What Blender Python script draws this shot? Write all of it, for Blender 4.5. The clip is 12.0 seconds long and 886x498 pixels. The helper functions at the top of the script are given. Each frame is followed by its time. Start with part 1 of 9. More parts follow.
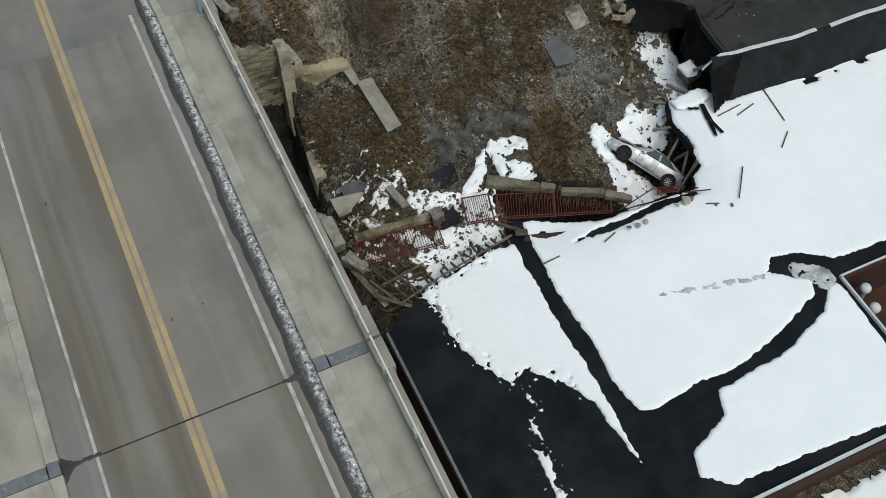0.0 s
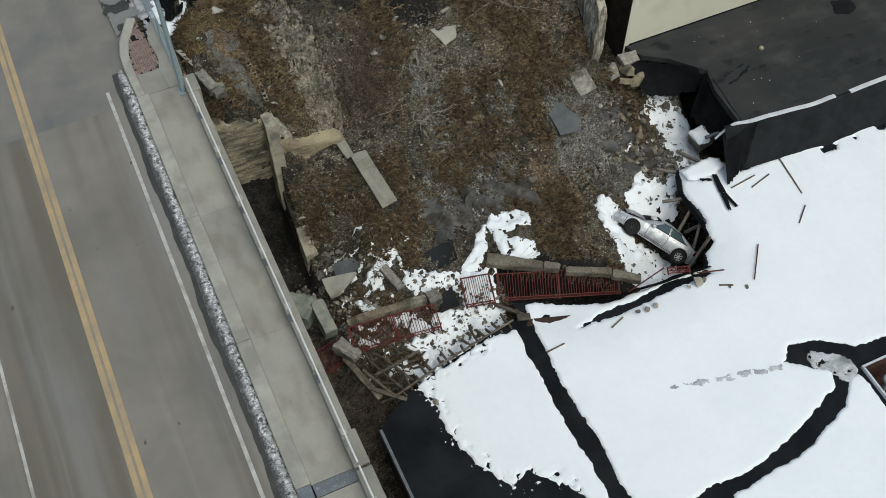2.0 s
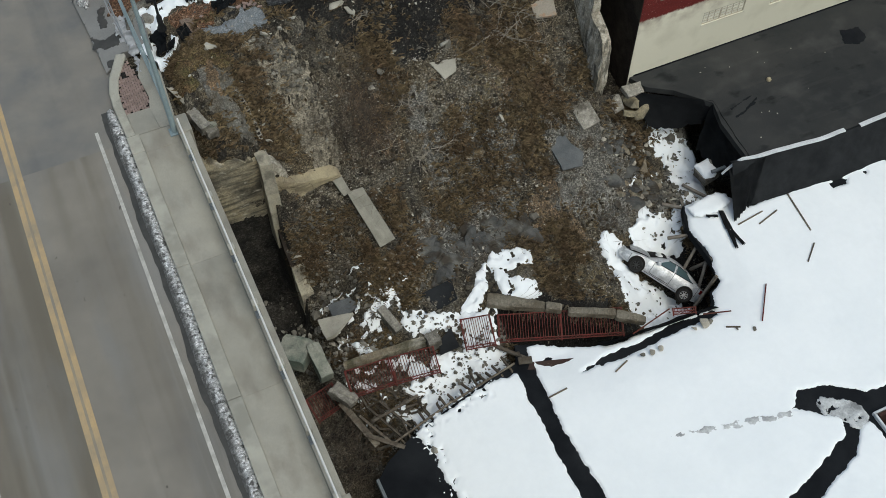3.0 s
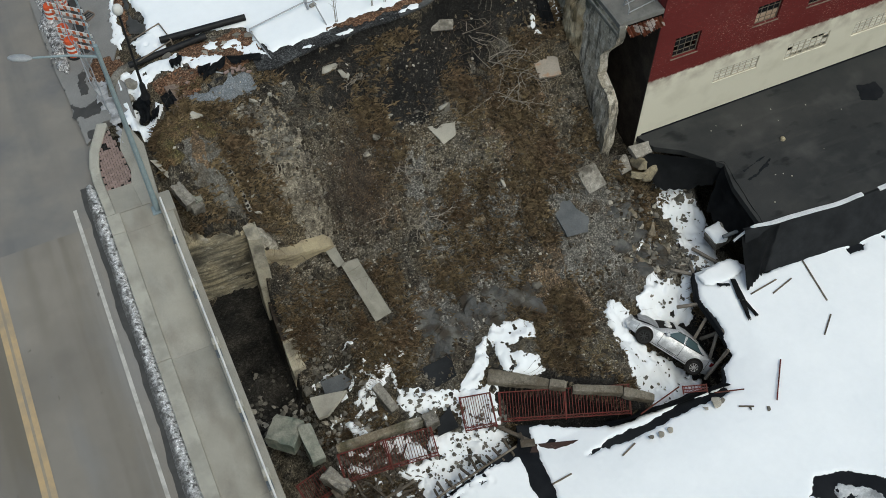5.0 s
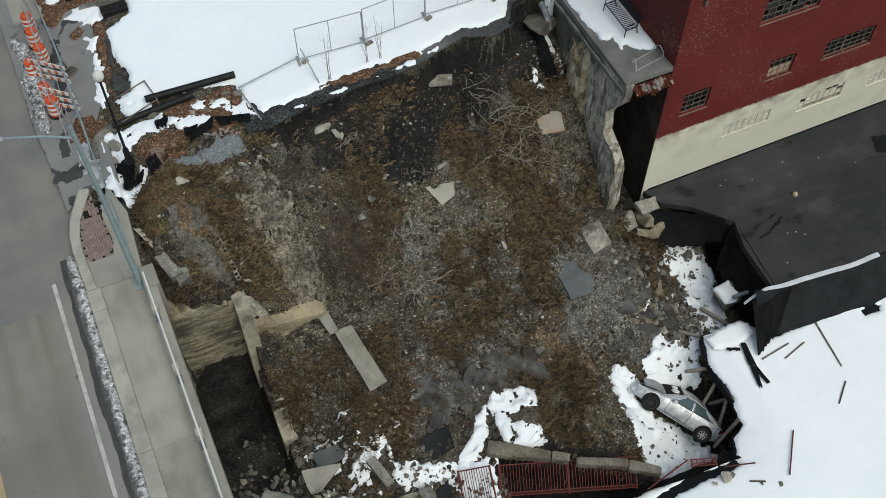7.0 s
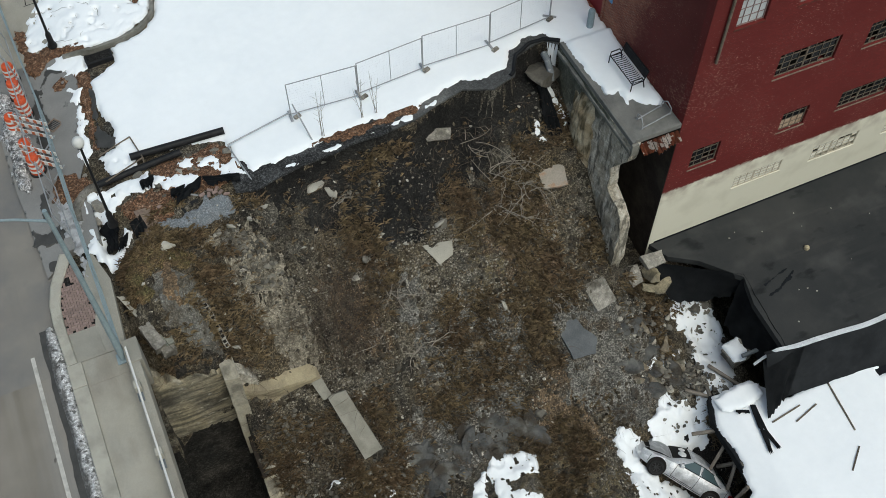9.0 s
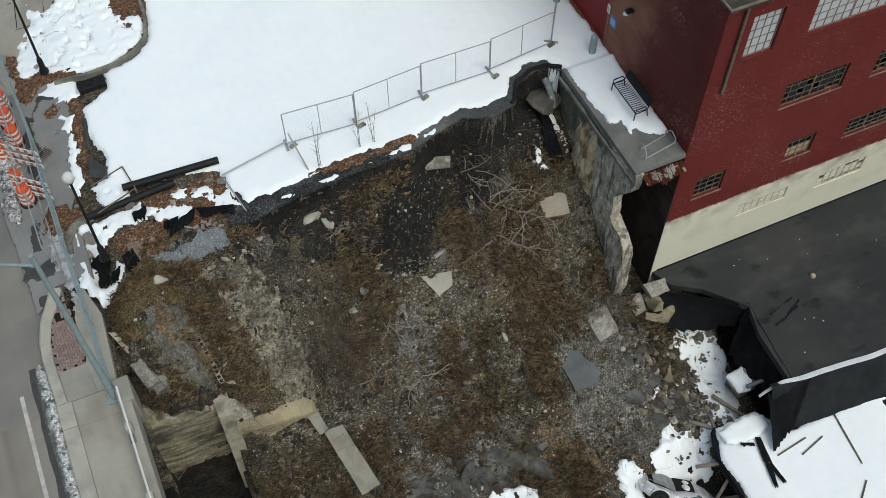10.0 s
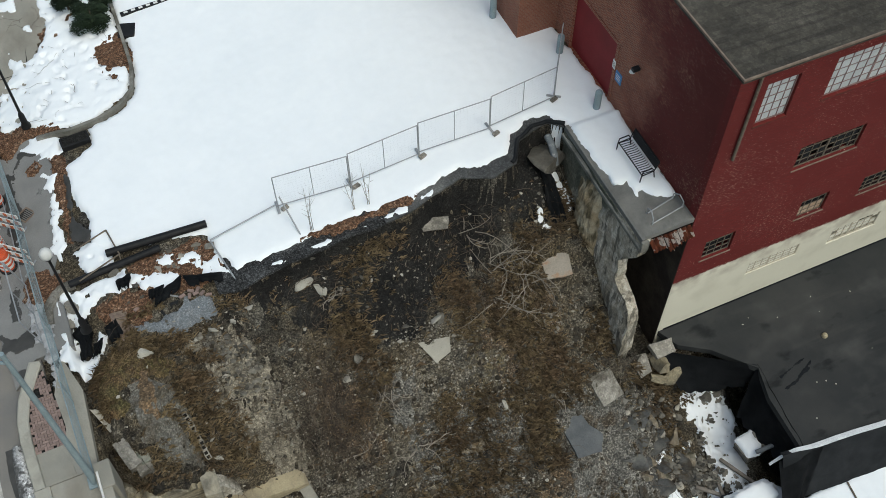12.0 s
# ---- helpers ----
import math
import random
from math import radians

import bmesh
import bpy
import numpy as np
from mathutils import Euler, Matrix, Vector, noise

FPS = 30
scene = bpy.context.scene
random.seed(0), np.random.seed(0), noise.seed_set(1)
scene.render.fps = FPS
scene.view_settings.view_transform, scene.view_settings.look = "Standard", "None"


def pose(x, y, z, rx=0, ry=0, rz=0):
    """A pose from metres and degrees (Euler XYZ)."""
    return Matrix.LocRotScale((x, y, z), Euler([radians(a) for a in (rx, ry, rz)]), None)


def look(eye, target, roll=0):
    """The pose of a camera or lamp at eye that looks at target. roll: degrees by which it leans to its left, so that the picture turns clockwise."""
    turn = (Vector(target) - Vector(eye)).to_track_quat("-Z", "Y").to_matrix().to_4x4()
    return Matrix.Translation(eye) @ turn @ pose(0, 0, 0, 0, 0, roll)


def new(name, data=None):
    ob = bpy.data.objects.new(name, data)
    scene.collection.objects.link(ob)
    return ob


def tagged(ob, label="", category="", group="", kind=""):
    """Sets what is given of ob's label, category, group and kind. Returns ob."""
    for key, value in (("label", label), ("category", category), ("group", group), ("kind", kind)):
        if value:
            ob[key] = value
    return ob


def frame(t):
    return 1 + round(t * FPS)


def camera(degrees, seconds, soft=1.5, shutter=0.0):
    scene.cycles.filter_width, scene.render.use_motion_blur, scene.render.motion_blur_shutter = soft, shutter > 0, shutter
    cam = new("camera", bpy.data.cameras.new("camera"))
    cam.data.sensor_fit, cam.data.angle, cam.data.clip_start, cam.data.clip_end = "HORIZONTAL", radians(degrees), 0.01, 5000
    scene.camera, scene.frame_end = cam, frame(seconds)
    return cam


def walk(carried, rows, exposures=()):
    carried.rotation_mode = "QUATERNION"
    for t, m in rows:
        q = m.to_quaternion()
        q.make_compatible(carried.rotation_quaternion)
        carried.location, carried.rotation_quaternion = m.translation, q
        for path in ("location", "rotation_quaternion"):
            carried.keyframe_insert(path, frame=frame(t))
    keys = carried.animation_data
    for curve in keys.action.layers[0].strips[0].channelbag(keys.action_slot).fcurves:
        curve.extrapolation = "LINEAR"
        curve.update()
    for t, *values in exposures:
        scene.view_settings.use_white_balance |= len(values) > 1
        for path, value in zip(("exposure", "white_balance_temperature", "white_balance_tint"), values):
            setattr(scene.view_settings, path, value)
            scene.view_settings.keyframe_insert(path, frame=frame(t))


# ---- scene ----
EXPOSURES = [(0.0, -0.30, 6100, 0), (12.0, -0.22, 6100, 0)]
cam = camera(45.41, 12.0, soft=0.6)
# seconds, x, y, z, yaw, pitch, roll
ROWS = [
    (0, 0.000, -0.000, 33.524, -25.638, -55.045, 0.628),
    (0.5, 0.560, 1.057, 33.509, -25.588, -55.103, 0.650),
    (1, 1.141, 2.170, 33.469, -25.536, -55.074, 0.649),
    (1.5, 1.734, 3.309, 33.423, -25.498, -55.038, 0.644),
    (2, 2.303, 4.424, 33.395, -25.427, -55.044, 0.623),
    (2.5, 2.856, 5.499, 33.370, -25.392, -55.047, 0.636),
    (3, 3.359, 6.502, 33.357, -25.330, -55.041, 0.624),
    (5, 5.211, 10.150, 33.311, -25.149, -55.024, 0.575),
    (5.5, 5.632, 10.971, 33.303, -25.084, -55.020, 0.600),
    (6, 6.041, 11.756, 33.302, -25.051, -55.019, 0.589),
    (6.5, 6.453, 12.522, 33.306, -25.001, -55.042, 0.572),
    (7, 6.850, 13.290, 33.318, -24.936, -55.076, 0.523),
    (9, 8.362, 16.234, 33.396, -24.778, -55.316, 0.506),
    (9.5, 8.712, 16.952, 33.414, -24.760, -55.359, 0.498),
    (10, 9.065, 17.662, 33.419, -24.737, -55.377, 0.518),
    (10.5, 9.404, 18.378, 33.442, -24.740, -55.395, 0.537),
    (11, 9.759, 19.089, 33.443, -24.720, -55.401, 0.551),
    (11.5, 10.104, 19.783, 33.447, -24.715, -55.412, 0.546),
    (12, 10.448, 20.479, 33.447, -24.697, -55.425, 0.579),
]
walk(cam, [(t, pose(x, y, z, 90 + pitch, 0, yaw) @ pose(0, 0, 0, 0, 0, roll)) for t, x, y, z, yaw, pitch, roll in ROWS], EXPOSURES)

# ---- light ----
world = bpy.data.worlds.new("overcast_sky")
scene.world = world
world.use_nodes = True
_n = world.node_tree.nodes
_sky = _n.new("ShaderNodeTexSky")
_sky.sky_type, _sky.sun_disc = "NISHITA", False
_sky.sun_elevation, _sky.sun_rotation = radians(58), radians(165)
_sky.air_density, _sky.dust_density, _sky.ozone_density = 1.6, 6.0, 2.0
_n["Background"].inputs["Strength"].default_value = 0.14
world.node_tree.links.new(_sky.outputs[0], _n["Background"].inputs["Color"])
sun = new("sun", bpy.data.lights.new("sun", "SUN"))
sun.data.energy, sun.data.angle, sun.data.color = 1.0, radians(60), (1.0, 0.97, 0.93)
sun.matrix_world = look((0, 0, 60), (-0.12 * 60, 0.5 * 60, 0))


# ---- materials ----
def surf(name, a, b, scale=3.0, rough=0.85, bump=0.3, c=None, scale_c=0.5, fine=40.0, spec=0.15, metal=0.0, rand=0.0, lo=0.35, hi=0.65, clo=0.45, chi=0.65, var=0.2, cell=0.0, cell_amt=0.45):
    """Two colours mixed by noise, a third by a broader noise, with fine relief."""
    m = bpy.data.materials.new(name)
    m.use_nodes = True
    nt = m.node_tree
    N, L = nt.nodes, nt.links
    bs = N["Principled BSDF"]
    co = N.new("ShaderNodeTexCoord")

    def ns(s, detail=6, rg=0.6):
        n = N.new("ShaderNodeTexNoise")
        n.inputs["Scale"].default_value, n.inputs["Detail"].default_value, n.inputs["Roughness"].default_value = s, detail, rg
        L.new(co.outputs["Object"], n.inputs["Vector"])
        return n.outputs["Fac"]

    def ramp(fac, l, h):
        r = N.new("ShaderNodeMapRange")
        r.inputs[1].default_value, r.inputs[2].default_value = l, h
        L.new(fac, r.inputs[0])
        return r.outputs[0]

    def mix(fac, x, y):
        n = N.new("ShaderNodeMix")
        n.data_type = "RGBA"
        L.new(fac, n.inputs[0])
        for k, v in ((6, x), (7, y)):
            if isinstance(v, tuple):
                n.inputs[k].default_value = (*v, 1)
            else:
                L.new(v, n.inputs[k])
        return n.outputs[2]

    col = mix(ramp(ns(scale), lo, hi), a, b)
    if c:
        col = mix(ramp(ns(scale_c, 5), clo, chi), col, c)
    f = ns(fine, 4, 0.7)
    hsv = N.new("ShaderNodeHueSaturation")
    v = ramp(f, 0.3, 0.7)
    r = N.new("ShaderNodeMapRange")
    r.inputs[3].default_value, r.inputs[4].default_value = 1 - var, 1 + var
    L.new(v, r.inputs[0])
    if cell:
        for cs, amt in ((cell, cell_amt), (cell * 2.6, cell_amt * 0.8)):
            vo = N.new("ShaderNodeTexVoronoi")
            vo.inputs["Scale"].default_value = cs
            L.new(co.outputs["Object"], vo.inputs["Vector"])
            sp = N.new("ShaderNodeSeparateColor")
            L.new(vo.outputs["Color"], sp.inputs[0])
            pw = N.new("ShaderNodeMath")
            pw.operation = "POWER"
            L.new(sp.outputs[0], pw.inputs[0])
            pw.inputs[1].default_value = 2.0
            cr = N.new("ShaderNodeMapRange")
            cr.inputs[3].default_value, cr.inputs[4].default_value = 1 - amt * 0.8, 1 + amt * 1.8
            L.new(pw.outputs[0], cr.inputs[0])
            mm = N.new("ShaderNodeMath")
            mm.operation = "MULTIPLY"
            L.new(r.outputs[0], mm.inputs[0])
            L.new(cr.outputs[0], mm.inputs[1])
            r = mm
    if rand:
        oi = N.new("ShaderNodeObjectInfo")
        rr = N.new("ShaderNodeMapRange")
        rr.inputs[3].default_value, rr.inputs[4].default_value = 1 - rand, 1 + rand
        L.new(oi.outputs["Random"], rr.inputs[0])
        gi = N.new("ShaderNodeNewGeometry")
        rg = N.new("ShaderNodeMapRange")
        rg.inputs[3].default_value, rg.inputs[4].default_value = 1 - rand, 1 + rand
        L.new(gi.outputs["Random Per Island"], rg.inputs[0])
        mu = N.new("ShaderNodeMath")
        mu.operation = "MULTIPLY"
        L.new(r.outputs[0], mu.inputs[0])
        L.new(rr.outputs[0], mu.inputs[1])
        mu2 = N.new("ShaderNodeMath")
        mu2.operation = "MULTIPLY"
        L.new(mu.outputs[0], mu2.inputs[0])
        L.new(rg.outputs[0], mu2.inputs[1])
        L.new(mu2.outputs[0], hsv.inputs["Value"])
    else:
        L.new(r.outputs[0], hsv.inputs["Value"])
    L.new(col, hsv.inputs["Color"])
    L.new(hsv.outputs[0], bs.inputs["Base Color"])
    bs.inputs["Roughness"].default_value, bs.inputs["Metallic"].default_value = rough, metal
    bs.inputs["Specular IOR Level"].default_value = spec
    if bump:
        bp = N.new("ShaderNodeBump")
        bp.inputs["Strength"].default_value, bp.inputs["Distance"].default_value = bump, 0.05
        L.new(f, bp.inputs["Height"])
        L.new(bp.outputs[0], bs.inputs["Normal"])
    return m


def overlay(m, color, lo, hi, stretch, scale=1.0, detail=5, amount=1.0):
    """A further colour laid over a material where a stretched noise is high."""
    nt = m.node_tree
    N, L = nt.nodes, nt.links
    hs = [n for n in N if n.type == "HUE_SAT"][0]
    old = hs.inputs["Color"].links[0].from_socket
    co = [n for n in N if n.type == "TEX_COORD"][0]
    mp = N.new("ShaderNodeMapping")
    mp.inputs["Scale"].default_value = stretch
    L.new(co.outputs["Object"], mp.inputs["Vector"])
    no = N.new("ShaderNodeTexNoise")
    no.inputs["Scale"].default_value, no.inputs["Detail"].default_value = scale, detail
    L.new(mp.outputs[0], no.inputs["Vector"])
    r = N.new("ShaderNodeMapRange")
    r.inputs[1].default_value, r.inputs[2].default_value, r.inputs[4].default_value = lo, hi, amount
    L.new(no.outputs["Fac"], r.inputs[0])
    mx = N.new("ShaderNodeMix")
    mx.data_type = "RGBA"
    L.new(r.outputs[0], mx.inputs[0])
    L.new(old, mx.inputs[6])
    mx.inputs[7].default_value = (*color, 1)
    L.new(mx.outputs[2], hs.inputs["Color"])
    return m


M = {}
M["deck"] = surf("bridge_deck_concrete", (0.243, 0.221, 0.190), (0.207, 0.188, 0.161), 0.5, 0.9, 0.15, (0.16, 0.147, 0.13), 0.12, 60)
overlay(M["deck"], (0.132, 0.116, 0.092), 0.46, 0.64, (0.62, 0.016, 1.0), 1.0, 3, 0.85)
overlay(M["deck"], (0.20, 0.20, 0.20), 0.5, 0.66, (0.5, 0.10, 1.0), 1.0, 5, 0.5)
overlay(M["deck"], (0.30, 0.285, 0.255), 0.56, 0.75, (1.4, 0.035, 1.0), 1.0, 3, 0.5)
overlay(M["deck"], (0.06, 0.055, 0.05), 0.725, 0.76, (2.6, 1.4, 1.0), 1.0, 2, 0.7)
M["asphalt"] = surf("weathered_asphalt", (0.192, 0.178, 0.160), (0.222, 0.206, 0.182), 0.6, 0.9, 0.2, (0.150, 0.148, 0.146), 0.25, 70)
overlay(M["asphalt"], (0.105, 0.108, 0.112), 0.52, 0.7, (0.6, 0.05, 1.0), 1.0, 3, 0.7)
M["walk"] = surf("sidewalk_concrete", (0.343, 0.321, 0.272), (0.297, 0.278, 0.233), 0.7, 0.9, 0.15, (0.25, 0.24, 0.208), 0.3, 50, rand=0.06)
overlay(M["walk"], (0.20, 0.18, 0.15), 0.5, 0.7, (1.1, 0.5, 1.0), 1.0, 5, 0.7)
M["kerb"] = surf("kerb_concrete", (0.40, 0.38, 0.325), (0.335, 0.318, 0.272), 1.2, 0.9, 0.2, (0.265, 0.252, 0.215), 0.6, 50)
M["yellow"] = surf("worn_yellow_paint", (0.45, 0.325, 0.175), (0.39, 0.295, 0.18), 2.5, 0.8, 0.1, (0.28, 0.235, 0.17), 0.9, 60, clo=0.45, chi=0.75)
M["white"] = surf("worn_white_paint", (0.52, 0.50, 0.46), (0.42, 0.40, 0.37), 2.5, 0.8, 0.1, (0.28, 0.27, 0.24), 1.1, 60)
M["snow"] = surf("settled_snow", (0.86, 0.88, 0.90), (0.82, 0.845, 0.87), 0.35, 0.85, 0.05, None, 0.5, 3.0, 0.1, var=0.015)
M["dirty_snow"] = surf("grey_slush", (0.60, 0.60, 0.60), (0.26, 0.25, 0.245), 8.0, 0.8, 0.9, (0.12, 0.115, 0.115), 4.5, 30.0, lo=0.42, hi=0.58, clo=0.5, chi=0.58, cell=18.0, cell_amt=0.35)
M["membrane"] = surf("black_roof_membrane", (0.008, 0.009, 0.011), (0.014, 0.0155, 0.018), 0.7, 0.75, 0.06, (0.020, 0.0215, 0.024), 0.3, 30, 0.05)
M["tar"] = surf("dusty_black_roof", (0.025, 0.0268, 0.028), (0.038, 0.0395, 0.040), 0.35, 0.75, 0.08, (0.060, 0.0595, 0.057), 0.16, 60, 0.08, clo=0.42, chi=0.75, lo=0.25, hi=0.8)
overlay(M["tar"], (0.012, 0.013, 0.014), 0.6, 0.68, (0.5, 0.9, 1.0), 1.0, 7, 0.7)
overlay(M["tar"], (0.075, 0.074, 0.070), 0.62, 0.8, (0.12, 1.6, 1.0), 1.0, 6, 0.5)
overlay(M["tar"], (0.080, 0.080, 0.077), 0.52, 0.74, (0.45, 0.6, 1.0), 1.0, 9, 0.65)
M["coping"] = surf("white_metal_edging", (0.62, 0.64, 0.66), (0.5, 0.52, 0.54), 2.0, 0.5, 0.05, None, 0.5, 30)
# soils
M["soil"] = surf("loose_dark_soil", (0.052, 0.040, 0.030), (0.105, 0.088, 0.070), 1.6, 0.95, 0.9, (0.030, 0.027, 0.024), 0.35, 22.0)
M["concrete"] = surf("old_broken_concrete", (0.29, 0.27, 0.235), (0.18, 0.168, 0.145), 1.8, 0.92, 0.7, (0.09, 0.082, 0.068), 1.1, 16, rand=0.12, cell=9.0, cell_amt=0.15)
M["ochre"] = surf("ochre_stained_concrete", (0.33, 0.285, 0.19), (0.21, 0.18, 0.125), 1.6, 0.92, 0.7, (0.11, 0.098, 0.075), 0.8, 14, cell=7.0, cell_amt=0.15)
M["rock"] = surf("grey_rubble_stone", (0.22, 0.205, 0.175), (0.14, 0.13, 0.112), 2.0, 0.92, 0.5, (0.32, 0.295, 0.245), 0.7, 20, rand=0.45)
M["gravel"] = surf("mixed_gravel", (0.15, 0.135, 0.11), (0.09, 0.08, 0.068), 2.0, 0.95, 0.3, None, 0.5, 20, rand=0.5)
M["red"] = surf("rusty_red_paint", (0.135, 0.024, 0.020), (0.085, 0.023, 0.018), 3.0, 0.6, 0.2, (0.08, 0.032, 0.022), 1.5, 30)
M["black_metal"] = surf("black_painted_metal", (0.012, 0.012, 0.013), (0.02, 0.02, 0.021), 4.0, 0.45, 0.05)
M["galv"] = surf("galvanised_steel", (0.36, 0.37, 0.38), (0.28, 0.29, 0.30), 4.0, 0.5, 0.05, metal=0.15)
M["rail_white"] = surf("pale_painted_rail", (0.68, 0.66, 0.635), (0.60, 0.58, 0.56), 3.0, 0.7, 0.0, var=0.05)
M["bluegrey"] = surf("blue_grey_painted_steel", (0.27, 0.33, 0.35), (0.22, 0.275, 0.295), 3.0, 0.5, 0.05)
M["plate"] = surf("worn_steel_plate", (0.17, 0.185, 0.195), (0.13, 0.14, 0.15), 2.5, 0.6, 0.1, (0.30, 0.30, 0.29), 4.0, 30, clo=0.6, chi=0.7)
M["cloth"] = surf("black_geotextile", (0.0095, 0.0105, 0.012), (0.019, 0.0205, 0.0225), 1.2, 0.75, 0.1, None, 0.5, 30, 0.15)
M["timber"] = surf("old_dark_timber", (0.11, 0.088, 0.066), (0.06, 0.05, 0.04), 3.0, 0.9, 0.3, (0.17, 0.15, 0.12), 1.2, 30, rand=0.3)
M["grey_timber"] = surf("weathered_grey_timber", (0.23, 0.205, 0.175), (0.15, 0.132, 0.11), 3.0, 0.9, 0.3, (0.10, 0.086, 0.07), 1.2, 30, rand=0.25)
M["roofing"] = surf("grey_rolled_roofing", (0.068, 0.061, 0.050), (0.048, 0.044, 0.037), 2.6, 0.9, 0.3, (0.085, 0.077, 0.064), 0.4, 30, cell=5.0, cell_amt=0.12)
overlay(M["roofing"], (0.035, 0.032, 0.028), 0.52, 0.62, (0.25, 4.0, 1.0), 1.0, 4, 0.6)
# near-black that stands in for the shade inside openings and recesses
M["dark"] = surf("shade_black", (0.012, 0.011, 0.010), (0.020, 0.018, 0.016), 2.0, 0.9, 0.0)
M["orange"] = surf("orange_plastic", (0.62, 0.10, 0.035), (0.50, 0.085, 0.033), 2.0, 0.5, 0.0)
M["reflect"] = surf("white_reflective_band", (0.78, 0.77, 0.74), (0.66, 0.66, 0.64), 3.0, 0.4, 0.0)
M["rubber"] = surf("black_rubber", (0.018, 0.018, 0.018), (0.03, 0.029, 0.028), 5.0, 0.8, 0.1)
M["pane_white"] = surf("whitewashed_glass", (0.50, 0.52, 0.53), (0.42, 0.44, 0.45), 1.5, 0.35, 0.0, rand=0.08)
M["cream"] = None


def bare_brick(nt, cb):
    """Orange brick with pale joints where the paint has gone."""
    b2 = nt.nodes.new("ShaderNodeTexBrick")
    for k, v in (("Scale", 1.0), ("Mortar Size", 0.011), ("Brick Width", 0.215), ("Row Height", 0.075), ("Bias", 0.0)):
        b2.inputs[k].default_value = v
    b2.inputs["Color1"].default_value, b2.inputs["Color2"].default_value, b2.inputs["Mortar"].default_value = (0.28, 0.088, 0.047, 1), (0.14, 0.042, 0.027, 1), (0.33, 0.21, 0.15, 1)
    nt.links.new(cb.outputs[0], b2.inputs["Vector"])
    return b2.outputs["Color"]


def brick_paint(name, base, alt, worn, mort, band=None, flake=0.08, bare=None):
    """Painted brickwork: courses 75 mm high, worn to the brick here and there; below the level `band` the paint is cream."""
    m = bpy.data.materials.new(name)
    m.use_nodes = True
    nt = m.node_tree
    N, L = nt.nodes, nt.links
    bs = N["Principled BSDF"]
    co = N.new("ShaderNodeTexCoord")
    sp = N.new("ShaderNodeSeparateXYZ")
    L.new(co.outputs["Object"], sp.inputs[0])
    ad = N.new("ShaderNodeMath")
    L.new(sp.outputs[0], ad.inputs[0])
    L.new(sp.outputs[1], ad.inputs[1])
    cb = N.new("ShaderNodeCombineXYZ")
    L.new(ad.outputs[0], cb.inputs[0])
    L.new(sp.outputs[2], cb.inputs[1])
    br = N.new("ShaderNodeTexBrick")
    for k, v in (("Scale", 1.0), ("Mortar Size", 0.007), ("Brick Width", 0.215), ("Row Height", 0.075), ("Bias", -0.1)):
        br.inputs[k].default_value = v
    br.inputs["Color1"].default_value, br.inputs["Color2"].default_value, br.inputs["Mortar"].default_value = (*base, 1), (*alt, 1), (*mort, 1)
    L.new(cb.outputs[0], br.inputs["Vector"])

    def ns(s, l, h, d=6):
        n = N.new("ShaderNodeTexNoise")
        n.inputs["Scale"].default_value, n.inputs["Detail"].default_value = s, d
        L.new(co.outputs["Object"], n.inputs["Vector"])
        r = N.new("ShaderNodeMapRange")
        r.inputs[1].default_value, r.inputs[2].default_value = l, h
        L.new(n.outputs["Fac"], r.inputs[0])
        return r.outputs[0]

    def mix(fac, x, y):
        n = N.new("ShaderNodeMix")
        n.data_type = "RGBA"
        L.new(fac, n.inputs[0])
        for k, v in ((6, x), (7, y)):
            if isinstance(v, tuple):
                n.inputs[k].default_value = (*v, 1)
            else:
                L.new(v, n.inputs[k])
        return n.outputs[2]

    col = mix(ns(0.5, 0.4, 0.7), br.outputs["Color"], tuple(0.7 * v for v in base))
    mp = N.new("ShaderNodeMapping")
    mp.inputs["Scale"].default_value = (6.0, 6.0, 26.0)
    L.new(co.outputs["Object"], mp.inputs["Vector"])
    fl = N.new("ShaderNodeTexNoise")
    fl.inputs["Scale"].default_value, fl.inputs["Detail"].default_value = 1.6, 4
    L.new(mp.outputs[0], fl.inputs["Vector"])
    pt = N.new("ShaderNodeMath")
    pt.operation = "MULTIPLY_ADD"
    L.new(ns(0.35, 0.35, 0.7, 3), pt.inputs[0])
    pt.inputs[1].default_value = flake
    L.new(fl.outputs["Fac"], pt.inputs[2])
    fm = N.new("ShaderNodeMapRange")
    fm.inputs[1].default_value, fm.inputs[2].default_value = 0.695, 0.755
    L.new(pt.outputs[0], fm.inputs[0])
    if bare is not None:
        gone = N.new("ShaderNodeMath")
        gone.operation = "MULTIPLY_ADD"
        L.new(sp.outputs[1], gone.inputs[0])
        gone.inputs[1].default_value, gone.inputs[2].default_value = 0.13, -0.13 * bare
        loss = N.new("ShaderNodeMath")
        L.new(gone.outputs[0], loss.inputs[0])
        nz = N.new("ShaderNodeTexNoise")
        nz.inputs["Scale"].default_value, nz.inputs["Detail"].default_value, nz.inputs["Roughness"].default_value = 0.8, 12, 0.75
        L.new(mp.outputs[0], nz.inputs["Vector"])
        big = N.new("ShaderNodeTexNoise")
        big.inputs["Scale"].default_value, big.inputs["Detail"].default_value = 0.35, 3
        L.new(co.outputs["Object"], big.inputs["Vector"])
        both = N.new("ShaderNodeMath")
        L.new(nz.outputs["Fac"], both.inputs[0])
        L.new(big.outputs["Fac"], both.inputs[1])
        L.new(both.outputs[0], loss.inputs[1])
        lm = N.new("ShaderNodeMapRange")
        lm.inputs[1].default_value, lm.inputs[2].default_value, lm.inputs[4].default_value = 0.94, 1.26, 0.92
        L.new(loss.outputs[0], lm.inputs[0])
